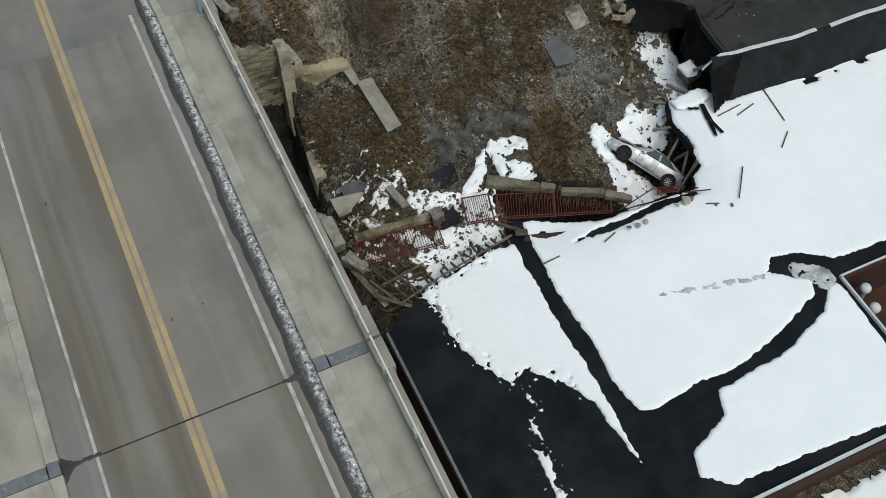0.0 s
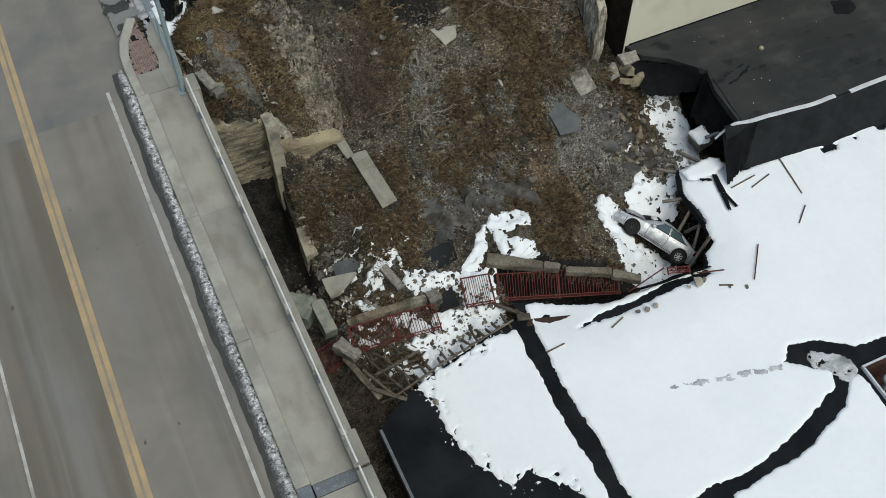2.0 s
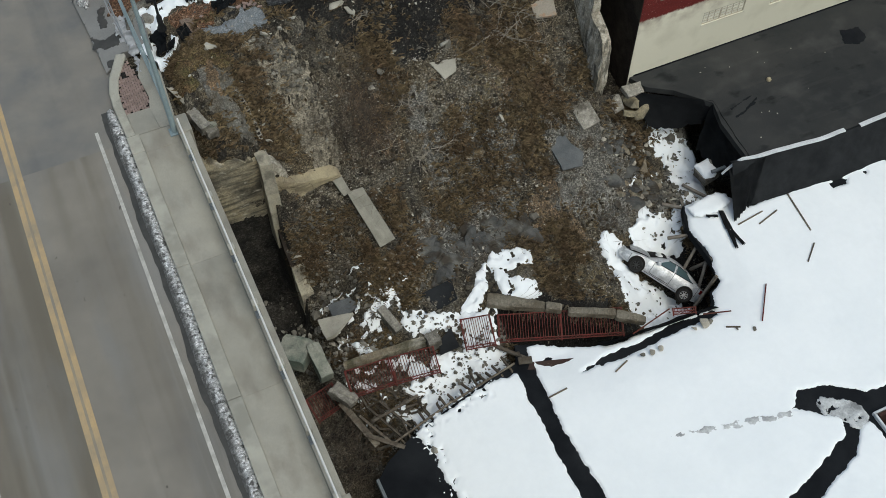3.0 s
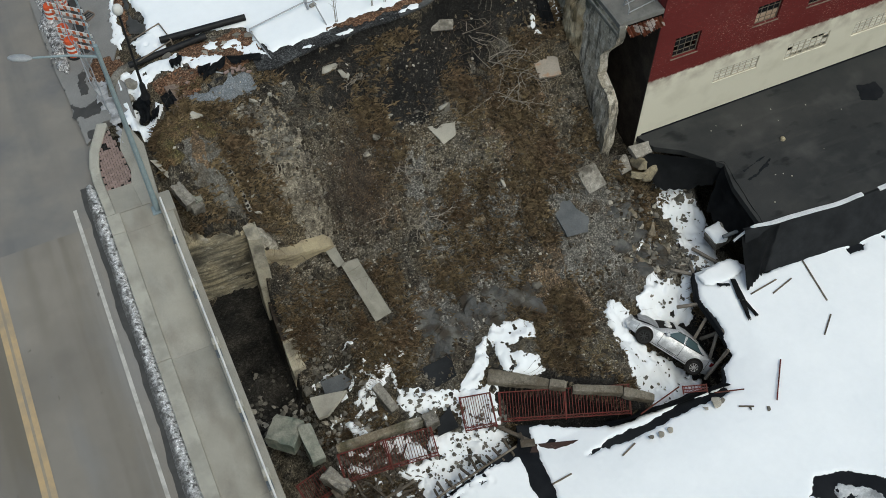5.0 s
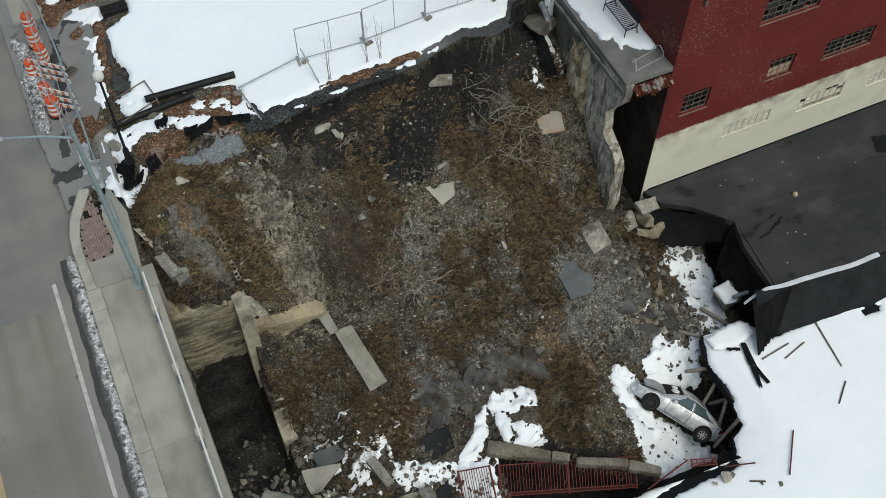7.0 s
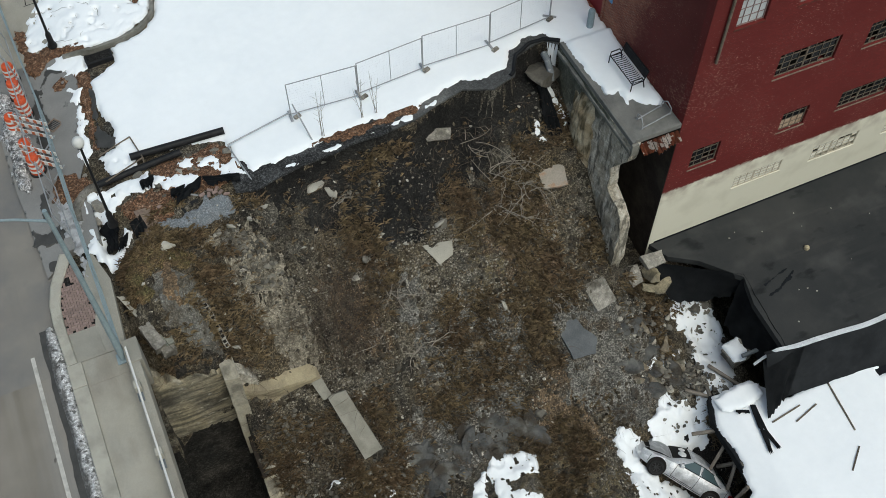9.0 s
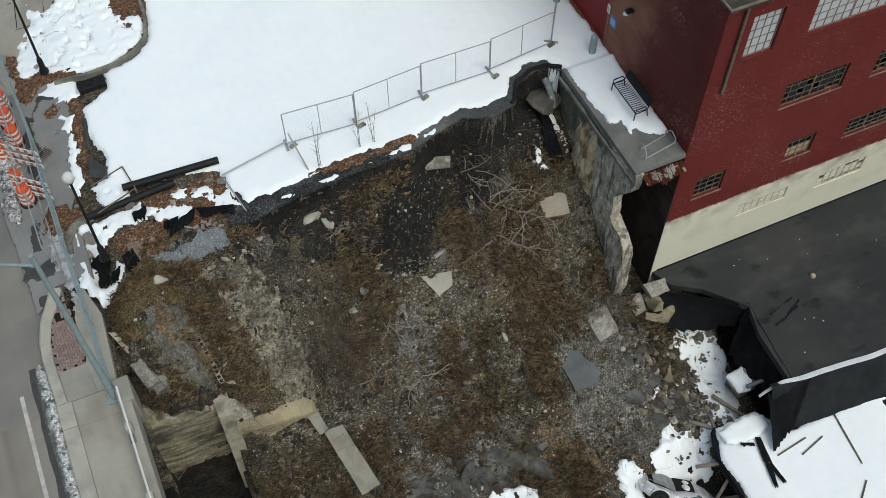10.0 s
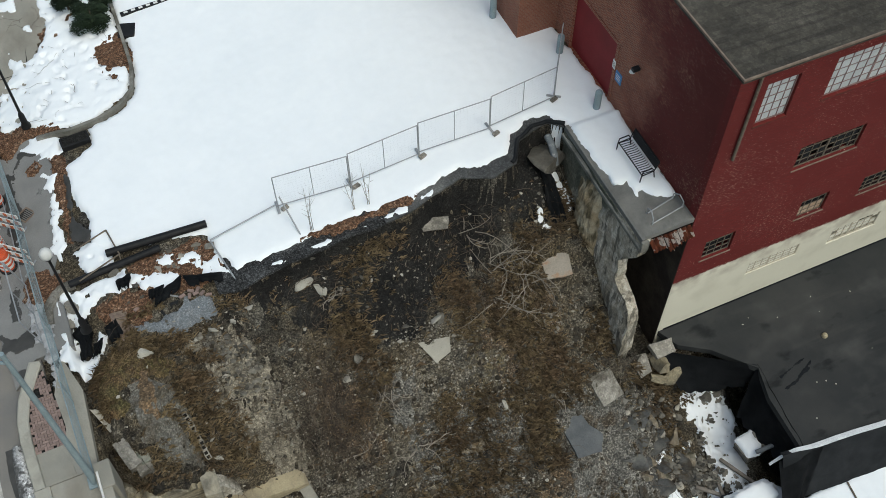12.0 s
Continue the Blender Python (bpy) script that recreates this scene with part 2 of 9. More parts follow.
        col = mix(lm.outputs[0], col, bare_brick(nt, cb))
    col = mix(fm.outputs[0], col, worn)
    if band is not None:
        wob = N.new("ShaderNodeMath")
        wob.operation = "MULTIPLY_ADD"
        nn = ns(6.0, 0.3, 0.7)
        L.new(nn, wob.inputs[0])
        wob.inputs[1].default_value = 0.12
        L.new(sp.outputs[2], wob.inputs[2])
        st = N.new("ShaderNodeMapRange")
        st.inputs[1].default_value, st.inputs[2].default_value = band - 0.03, band + 0.1
        L.new(wob.outputs[0], st.inputs[0])
        low = mix(ns(0.8, 0.5, 0.8), (0.68, 0.645, 0.53), (0.58, 0.545, 0.44))
        top = N.new("ShaderNodeMapRange")
        top.inputs[1].default_value, top.inputs[2].default_value = band - 1.1, band + 0.1
        L.new(wob.outputs[0], top.inputs[0])
        tn = N.new("ShaderNodeMath")
        tn.operation = "MULTIPLY"
        L.new(top.outputs[0], tn.inputs[0])
        L.new(ns(1.6, 0.35, 0.7, 9), tn.inputs[1])
        low = mix(tn.outputs[0], low, (0.27, 0.21, 0.175))
        col = mix(st.outputs[0], low, col)
    L.new(col, bs.inputs["Base Color"])
    bs.inputs["Roughness"].default_value, bs.inputs["Specular IOR Level"].default_value = 0.8, 0.25
    bp = N.new("ShaderNodeBump")
    bp.inputs["Strength"].default_value, bp.inputs["Distance"].default_value = 0.5, 0.01
    L.new(br.outputs["Fac"], bp.inputs["Height"])
    bp.invert = True
    L.new(bp.outputs[0], bs.inputs["Normal"])
    return m


M["brick"] = brick_paint("red_painted_brick", (0.158, 0.0205, 0.0185), (0.115, 0.016, 0.0145), (0.50, 0.33, 0.27), (0.080, 0.017, 0.015), -3.15, 0.085)
M["brick_worn"] = brick_paint("flaking_red_brick", (0.125, 0.020, 0.017), (0.098, 0.017, 0.015), (0.34, 0.19, 0.14), (0.075, 0.018, 0.015), None, 0.13, 42.0)
M["brick_dark"] = brick_paint("sooty_brick", (0.055, 0.022, 0.017), (0.038, 0.018, 0.015), (0.09, 0.06, 0.05), (0.05, 0.035, 0.03))
M["cream"] = surf("cream_paint", (0.70, 0.67, 0.56), (0.62, 0.59, 0.49), 2.0, 0.8, 0.1, (0.52, 0.47, 0.38), 0.9, 30, rand=0.08)
M["glass"] = bpy.data.materials.new("dirty_window_glass")
M["glass"].use_nodes = True
_b = M["glass"].node_tree.nodes["Principled BSDF"]
_b.inputs["Base Color"].default_value, _b.inputs["Roughness"].default_value, _b.inputs["Specular IOR Level"].default_value = (0.010, 0.011, 0.012, 1), 0.25, 0.25


# ---- mesh helpers ----
def finish(name, bm, material, smooth=False):
    me = bpy.data.meshes.new(name)
    bm.normal_update()
    if smooth:
        for e in bm.edges:
            if len(e.link_faces) == 2 and e.calc_face_angle(0.0) > 0.9:
                e.smooth = False
    bm.to_mesh(me)
    bm.free()
    me.materials.append(M[material])
    if smooth:
        for p in me.polygons:
            p.use_smooth = True
    return me


def part(name, bm, material, parent=None, label="", smooth=False):
    ob = new(name, finish(name, bm, material, smooth))
    if parent:
        ob.parent = parent
    if label:
        ob["label"] = label
    return ob


def empty(name, label, category, m=None, group=""):
    ob = new(name)
    ob.empty_display_size = 0.2
    if m is not None:
        ob.matrix_world = m
    return tagged(ob, label, category, group)


def box(bm, x0, x1, y0, y1, z0, z1, m=None, bevel=0.0):
    vs = [bm.verts.new((x, y, z)) for z in (z0, z1) for x, y in ((x0, y0), (x1, y0), (x1, y1), (x0, y1))]
    fs = [bm.faces.new([vs[i] for i in q]) for q in ((3, 2, 1, 0), (4, 5, 6, 7), (0, 1, 5, 4), (1, 2, 6, 5), (2, 3, 7, 6), (3, 0, 4, 7))]
    if bevel:
        es = list({e for f in fs for e in f.edges})
        got = bmesh.ops.bevel(bm, geom=es, offset=bevel, segments=2, affect="EDGES", profile=0.5)
        vs = list({v for f in got["faces"] for v in f.verts} | {v for v in vs if v.is_valid})
    if m is not None:
        bmesh.ops.transform(bm, matrix=m, verts=[v for v in vs if v.is_valid])
    return vs


def tube(bm, pts, r, n=8, taper=None, cap=True):
    """A round bar along points; taper: the radius at the far end."""
    pts = [Vector(p) for p in pts]
    rings = []
    for i, p in enumerate(pts):
        d = (pts[min(i + 1, len(pts) - 1)] - pts[max(i - 1, 0)]).normalized()
        a = d.orthogonal().normalized() if i == 0 else (a - d * a.dot(d)).normalized()
        b = d.cross(a)
        rr = r if taper is None else r + (taper - r) * i / (len(pts) - 1)
        rings.append([bm.verts.new(p + (a * math.cos(k * math.tau / n) + b * math.sin(k * math.tau / n)) * rr) for k in range(n)])
    for u, v in zip(rings, rings[1:]):
        for k in range(n):
            bm.faces.new((u[k], u[(k + 1) % n], v[(k + 1) % n], v[k]))
    if cap:
        bm.faces.new(rings[0][::-1])
        bm.faces.new(rings[-1])


def prism(bm, poly, z0, z1):
    """An upright block over an outline; z0 and z1 may be functions of x, y."""
    f0 = z0 if callable(z0) else (lambda x, y: z0)
    f1 = z1 if callable(z1) else (lambda x, y: z1)
    lo = [bm.verts.new((x, y, f0(x, y))) for x, y in poly]
    hi = [bm.verts.new((x, y, f1(x, y))) for x, y in poly]
    bm.faces.new(lo[::-1])
    bm.faces.new(hi)
    for i in range(len(poly)):
        j = (i + 1) % len(poly)
        bm.faces.new((lo[i], lo[j], hi[j], hi[i]))
    bmesh.ops.recalc_face_normals(bm, faces=bm.faces)


def lathe(bm, prof, n=24, m=None):
    """A turned body from rows of radius, height."""
    rings = [[bm.verts.new((r * math.cos(k * math.tau / n), r * math.sin(k * math.tau / n), z)) for k in range(n)] for r, z in prof]
    for u, v in zip(rings, rings[1:]):
        for k in range(n):
            bm.faces.new((u[k], u[(k + 1) % n], v[(k + 1) % n], v[k]))
    bm.faces.new(rings[0][::-1])
    bm.faces.new(rings[-1])
    if m is not None:
        bmesh.ops.transform(bm, matrix=m, verts=[v for g in rings for v in g])


def fbm(x, y, s, seed=0.0, octaves=4):
    return noise.fractal(Vector((x * s + seed, y * s - seed, seed * 0.37)), 1.0, 2.0, octaves)


def fbm_grid(X, Y, s, seed=0.0, octaves=4):
    return np.array([fbm(x, y, s, seed, octaves) for x, y in zip(X.ravel(), Y.ravel())]).reshape(X.shape)


def inside(poly, X, Y):
    """Signed distance to an outline, positive inside."""
    P = np.array(poly, float)
    Q = np.roll(P, -1, 0)
    d2 = np.full(X.shape, 1e9)
    odd = np.zeros(X.shape, bool)
    for (ax, ay), (bx, by) in zip(P, Q):
        ex, ey = bx - ax, by - ay
        t = np.clip(((X - ax) * ex + (Y - ay) * ey) / (ex * ex + ey * ey + 1e-12), 0, 1)
        d2 = np.minimum(d2, (X - ax - t * ex) ** 2 + (Y - ay - t * ey) ** 2)
        cross = (ay > Y) != (by > Y)
        odd ^= cross & (X < ex * (Y - ay) / (ey + 1e-12 * (ey == 0)) + ax)
    return np.where(odd, 1, -1) * np.sqrt(d2)


def sheet(name, X, Y, Z, keep, material, smooth=True):
    """A grid of points with the faces whose corners are all kept."""
    ny, nx = X.shape
    k = keep[:-1, :-1] & keep[1:, :-1] & keep[:-1, 1:] & keep[1:, 1:]
    jj, ii = np.nonzero(k)
    quads = np.stack([jj * nx + ii, jj * nx + ii + 1, (jj + 1) * nx + ii + 1, (jj + 1) * nx + ii], 1)
    used = np.unique(quads)
    remap = np.zeros(nx * ny, int)
    remap[used] = np.arange(len(used))
    V = np.stack([X.ravel(), Y.ravel(), Z.ravel()], 1)[used]
    me = bpy.data.meshes.new(name)
    me.from_pydata(V.tolist(), [], remap[quads].tolist())
    me.materials.append(M[material])
    if smooth:
        me.polygons.foreach_set("use_smooth", [True] * len(me.polygons))
    return new(name, me)


def snow_cover(name, polys, base, label, thick=0.1, res=0.14, rag=0.25, seed=1.0, holes=(), category="snow", material="snow", speck=0.0, gaps=0.0, lumps=0.0):
    """Snow with a rounded, ragged rim, laid over the surface that base(X, Y) gives."""
    A = np.array([p for poly in polys for p in poly])
    x0, y0, x1, y1 = *(A.min(0) - 0.5), *(A.max(0) + 0.5)
    X, Y = np.meshgrid(np.arange(x0, x1, res), np.arange(y0, y1, res))
    sd = np.max([inside(p, X, Y) for p in polys], 0)
    for h in holes:
        sd = np.minimum(sd, -inside(h, X, Y))
    wob = fbm_grid(X, Y, 0.7, seed, 3) * 0.5 + fbm_grid(X, Y, 2.6, seed + 5, 4) * 0.6
    near = np.clip(1.4 - np.abs(sd) / (rag * 3 + 0.1), 0, 1)
    sd = sd + wob * rag * near
    if gaps:
        hole = 0.35 * (1.15 - gaps - fbm_grid(X, Y, 2.7, seed + 70, 5) - 0.4 * fbm_grid(X, Y, 7.0, seed + 80, 2))
        sd = np.minimum(sd, hole)
    if speck:
        speck = np.where(X < 15.2, speck, 0.02)
        dots = fbm_grid(X, Y, 4.6, seed + 40, 2)
        sd = np.where((sd > 0) & (sd < speck), np.minimum(sd, 0.25 * (0.30 + 0.5 * sd / speck - dots)), sd)
        sd = np.where((sd < 0) & (sd > -speck * 0.6), np.maximum(sd, 0.25 * (fbm_grid(X, Y, 4.8, seed + 60, 2) - 0.34 + 0.4 * sd / speck)), sd)
    soft = np.clip(sd / (thick * 2.2), 0, 1)
    Z = base(X, Y) + thick * np.sqrt(np.clip(1 - (1 - soft) ** 2, 0, 1)) * (1 + 0.25 * wob) - 0.02 * (sd < 0)
    if lumps:
        Z = Z + lumps * np.clip(fbm_grid(X, Y, 1.1, seed + 90, 4) + 0.3, 0, 2) * np.clip(sd / 0.35, 0, 1)
    gy, gx = np.gradient(sd, res)
    g2 = np.maximum(gx * gx + gy * gy, 0.15)
    k = np.where((sd < 0) & (sd > -1.6 * res), np.clip(-sd / g2, 0, 1.3 * res), 0)
    keep = sd > -1.5 * res
    X, Y = X + gx * k / np.sqrt(g2) * 1.0, Y + gy * k / np.sqrt(g2) * 1.0
    Z = np.where(sd < 0, base(X, Y) - 0.015, Z)
    ob = sheet(name, X, Y, Z, keep, material)
    return tagged(ob, label, category, kind="stuff")


def rough_block(bm, sx, sy, sz, seed, jag=0.12, m=None, cuts=2):
    """A broken block: a box with pushed corners and chipped faces."""
    rnd = random.Random(seed)
    before = set(bm.verts)
    vs = box(bm, -sx / 2, sx / 2, -sy / 2, sy / 2, -sz / 2, sz / 2)
    es = list({e for v in vs for e in v.link_edges})
    bmesh.ops.subdivide_edges(bm, edges=es, cuts=cuts, use_grid_fill=True)
    allv = sorted((v for v in bm.verts if v not in before), key=lambda v: tuple(v.co))
    s = min(sx, sy, sz)
    for v in allv:
        corner = (abs(v.co.x) > sx * 0.45) + (abs(v.co.y) > sy * 0.45) + (abs(v.co.z) > sz * 0.45)
        k = jag * s * (1.0 if corner > 1 else 0.45)
        v.co += Vector((rnd.uniform(-1, 1), rnd.uniform(-1, 1), rnd.uniform(-1, 1))) * k
        if corner == 3:
            v.co *= rnd.uniform(0.95, 1.0)
    if m is not None:
        bmesh.ops.transform(bm, matrix=m, verts=allv)


# ---- ground ----
SLOPE = [
    (8.4, 41.4, 0.1), (9.7, 42.4, 0.3), (6.6, 39.3, -0.3), (7.2, 37.9, -1.3), (9.3, 39.1, -1.9), (10.9, 40.8, -0.9), (11.1, 38.7, -3.5), (12.1, 38.2, -4.5),
    (13.1, 38.9, -3.2), (14.9, 42.2, -0.4), (18.1, 42.5, -0.3), (15.8, 39.8, -3.0), (21.1, 41.8, -2.2), (23.1, 39.8, -3.3), (24.9, 40.4, -3.1), (18.7, 39.2, -3.4),
    (20.5, 36.8, -5.3), (15.4, 36.2, -5.7), (19.0, 35.9, -6.6), (25.6, 36.3, -7.1), (23.5, 35.2, -7.6), (21.5, 34.0, -7.9), (11.5, 35.1, -7.8), (16.2, 35.0, -7.7),
    (19.1, 34.2, -8.1), (12.2, 33.0, -8.1), (14.8, 33.0, -8.6), (10.7, 31.7, -9.6), (15.8, 31.6, -9.0), (20.6, 32.5, -9.2), (12.3, 30.6, -9.4),
    (9.5, 36.0, -7.35), (9.8, 34.5, -8.9), (10.6, 36.6, -6.4), (9.6, 33.2, -10.0),
]
PIT = [
    (13.4, 29.1, -9.9), (9.2, 28.4, -10.3), (17.5, 30.4, -9.2), (22.4, 30.6, -9.7), (20.0, 29.6, -9.0), (22.0, 27.8, -9.5), (23.6, 28.4, -10.6), (26.0, 32.7, -9.8),
    (27.5, 33.0, -10.2), (29.2, 31.3, -10.6), (30.1, 34.4, -10.8), (31.7, 33.6, -11.0), (29.8, 36.4, -8.7), (28.4, 36.6, -8.3), (27.0, 29.0, -12.5), (25.2, 27.2, -12.6),
    (28.2, 28.0, -12.6), (16.0, 27.4, -10.3), (12.0, 26.6, -10.3), (10.0, 25.4, -10.6), (19.0, 26.4, -11.6), (22.0, 25.6, -12.0),
    (7.0, 30.0, -10.9), (26.3, 38.6, -5.1), (26.3, 39.8, -3.8), (26.3, 40.9, -2.3), (26.3, 37.6, -6.2), (26.2, 42.4, -1.8), (25.2, 43.4, -0.2), (12.2, 42.4, 0.2), (5.0, 36.5, -11.5), (5.0, 31.0, -11.5),
]
_C = np.array(SLOPE + PIT)


def _phi(d):
    return np.sqrt(d * d + 0.6)


_W = np.linalg.solve(_phi(np.hypot(_C[:, None, 0] - _C[None, :, 0], _C[:, None, 1] - _C[None, :, 1])) + np.eye(len(_C)) * -0.02, _C[:, 2] + 6.0)


def lot_z(X, Y):
    return np.interp(X, [6.0, 8.0, 27.0], [0.12, 0.6, 1.3]) + 0.0 * Y


LOT_EDGE = [(5.6, 45.0), (6.9, 44.9), (8.3, 44.0), (9.6, 43.1), (10.9, 42.9), (12.3, 42.4), (13.8, 42.7), (15.2, 42.8), (16.6, 42.9), (18.0, 42.9), (19.4, 43.0), (20.6, 43.4),
            (21.8, 43.6), (23.0, 43.1), (24.1, 43.4), (24.6, 44.3), (25.4, 44.6), (26.1, 44.7), (26.7, 44.1)]


def lot_edge(X):
    E = np.array(LOT_EDGE)
    return np.interp(X, E[:, 0], E[:, 1])


def ground_z(X, Y):
    X, Y = np.asarray(X, float), np.asarray(Y, float)
    Z = np.full(X.shape, -6.0)
    for (cx, cy, _), w in zip(_C, _W):
        Z = Z + w * _phi(np.hypot(X - cx, Y - cy))
    far = -13.0
    Z = np.clip(Z, far, 0.6)
    # the floor of the valley round the slope, beside the bridge, under the roofs and past the walls
    k = np.clip((24.6 - Y) / 1.5, 0, 1)
    Z = Z * (1 - k) + far * k
    # the hole between the bridge and the wing wall, and the one below the promenade's broken edge
    w = np.interp(Y, [30.5, 33.6], [2.5, 0.25])
    k = np.clip((8.95 + w * 0.3 - X) / w, 0, 1) * np.clip((Y - 29.5) / 1.5, 0, 1) * (Y < 37.3)
    Z = Z * (1 - k) + np.interp(Y, [30, 33.5], [-10.9, -11.7]) * k
    d = -0.524 * (X - 16.75) - 0.851 * (Y - 29.85)
    k = np.clip((d + 0.2) / 0.3, 0, 1) * np.clip((X - 17.0) / 0.5, 0, 1) * np.clip((23.4 - X) / 0.5, 0, 1) * (d < 4)
    Z = Z * (1 - k) - 12.2 * k
    k = np.clip((5.2 - X) / 2, 0, 1) * (Y < 37.2)
    Z = Z * (1 - k) + (-11.8) * k
    k = np.clip((X - 31.5) / 1.5, 0, 1)
    Z = Z * (1 - k) + far * k
    Z = np.where((X < 6.15) & (Y > 37.25), -0.25, Z)
    Z = np.where((X > 26.85) & (Y > 37.3), -8.2, Z)
    k = np.clip((Y - lot_edge(X)) / 0.22 + 0.5, 0, 1) * ((X < 26.8) | (Y > 43.9)) * (X >= 6.15)
    Z = Z * (1 - k) + (lot_z(X, Y) - 0.05) * k
    Z = np.where((X > 28.9) & (Y > 37.3), -8.2, Z)
    return Z


def spread(lo, a, b, hi, fine):
    left = a - np.geomspace(fine * 2, a - lo, 14)[::-1]
    right = b + np.geomspace(fine * 2, hi - b, 14)
    return np.concatenate([left, np.arange(a, b + fine / 2, fine), right])


def build_ground():
    gx, gy = spread(-900, 4.0, 33.0, 900, 0.105), spread(-900, 23.0, 46.0, 900, 0.105)
    X, Y = np.meshgrid(gx, gy)
    Z = ground_z(X, Y)
    slope = (X > 5) & (X < 32) & (Y > 24) & (Y < lot_edge(X)) & ((X > 6.2) | (Y < 37.2))
    rel = np.zeros(X.shape)
    for j, i in zip(*np.nonzero(slope)):
        x, y = X[j, i], Y[j, i]
        rel[j, i] = 0.30 * fbm(x, y, 0.55, 3.0, 3) + 0.24 * (0.35 - abs(fbm(x, y, 1.5, 9.0, 4))) + 0.17 * abs(fbm(x, y, 4.6, 4.0, 3))
    Z = Z + rel
    return tagged(sheet("ground", X, Y, Z, np.ones(X.shape, bool), "ground"), "brown eroded soil slope with stones and dead weeds", "ground", kind="structure"), X, Y, Z


def ground_material():
    m = surf("slope_soil", (0.066, 0.054, 0.037), (0.145, 0.129, 0.10), 1.6, 0.95, 1.0, (0.034, 0.031, 0.026), 0.30, 28.0, cell=18.0, cell_amt=0.58, var=0.6)
    overlay(m, (0.022, 0.020, 0.018), 0.52, 0.60, (1.0, 1.0, 0.6), 2.2, 9, 0.8)
    overlay(m, (0.125, 0.116, 0.098), 0.54, 0.64, (1.0, 1.0, 0.6), 0.9, 9, 0.6)
    nt = m.node_tree
    N, L = nt.nodes, nt.links
    hs = [n for n in N if n.type == "HUE_SAT"][0]
    old = hs.inputs["Color"].links[0].from_socket
    co = [n for n in N if n.type == "TEX_COORD"][0]
    vor = N.new("ShaderNodeTexVoronoi")
    vor.inputs["Scale"].default_value = 12.0
    L.new(co.outputs["Object"], vor.inputs["Vector"])
    lt = N.new("ShaderNodeMapRange")
    lt.inputs[1].default_value, lt.inputs[2].default_value, lt.inputs[3].default_value, lt.inputs[4].default_value = 0.10, 0.16, 1.0, 0.0
    L.new(vor.outputs["Distance"], lt.inputs[0])
    no = N.new("ShaderNodeTexNoise")
    no.inputs["Scale"].default_value = 0.8
    L.new(co.outputs["Object"], no.inputs["Vector"])
    gate = N.new("ShaderNodeMapRange")
    gate.inputs[1].default_value, gate.inputs[2].default_value = 0.45, 0.6
    L.new(no.outputs["Fac"], gate.inputs[0])
    mu = N.new("ShaderNodeMath")
    mu.operation = "MULTIPLY"
    L.new(lt.outputs[0], mu.inputs[0])
    L.new(gate.outputs[0], mu.inputs[1])
    red = N.new("ShaderNodeTexNoise")
    red.inputs["Scale"].default_value, red.inputs["Detail"].default_value = 0.42, 8
    L.new(co.outputs["Object"], red.inputs["Vector"])
    rr = N.new("ShaderNodeMapRange")
    rr.inputs[1].default_value, rr.inputs[2].default_value = 0.5, 0.66
    L.new(red.outputs["Fac"], rr.inputs[0])
    prev = old
    for fac, col in ((rr.outputs[0], (0.088, 0.069, 0.043)), (mu.outputs[0], (0.20, 0.185, 0.155))):
        mx = N.new("ShaderNodeMix")
        mx.data_type = "RGBA"
        L.new(fac, mx.inputs[0])
        L.new(prev, mx.inputs[6])
        mx.inputs[7].default_value = (*col, 1)
        prev = mx.outputs[2]
    L.new(prev, hs.inputs["Color"])
    return m


M["ground"] = ground_material()
ground, GX, GY, GZ = build_ground()
_gx, _gy = GX[0], GY[:, 0]


def on_ground(x, y):
    i, j = int(np.clip(np.searchsorted(_gx, x), 1, len(_gx) - 1)), int(np.clip(np.searchsorted(_gy, y), 1, len(_gy) - 1))
    return float(GZ[j - 1 : j + 1, i - 1 : i + 1].mean())


def on_ground_grid(X, Y):
    """Height of the finished ground over arrays of places."""
    i = np.clip(np.searchsorted(_gx, X), 1, len(_gx) - 1)
    j = np.clip(np.searchsorted(_gy, Y), 1, len(_gy) - 1)
    fx = np.clip((X - _gx[i - 1]) / (_gx[i] - _gx[i - 1]), 0, 1)
    fy = np.clip((Y - _gy[j - 1]) / (_gy[j] - _gy[j - 1]), 0, 1)
    return GZ[j - 1, i - 1] * (1 - fx) * (1 - fy) + GZ[j - 1, i] * fx * (1 - fy) + GZ[j, i - 1] * (1 - fx) * fy + GZ[j, i] * fx * fy


# ---- road and bridge ----
M["faded_yellow"] = surf("ghost_of_old_yellow_paint", (0.30, 0.25, 0.18), (0.25, 0.215, 0.165), 1.5, 0.85, 0.1, (0.23, 0.205, 0.17), 0.5, 60)


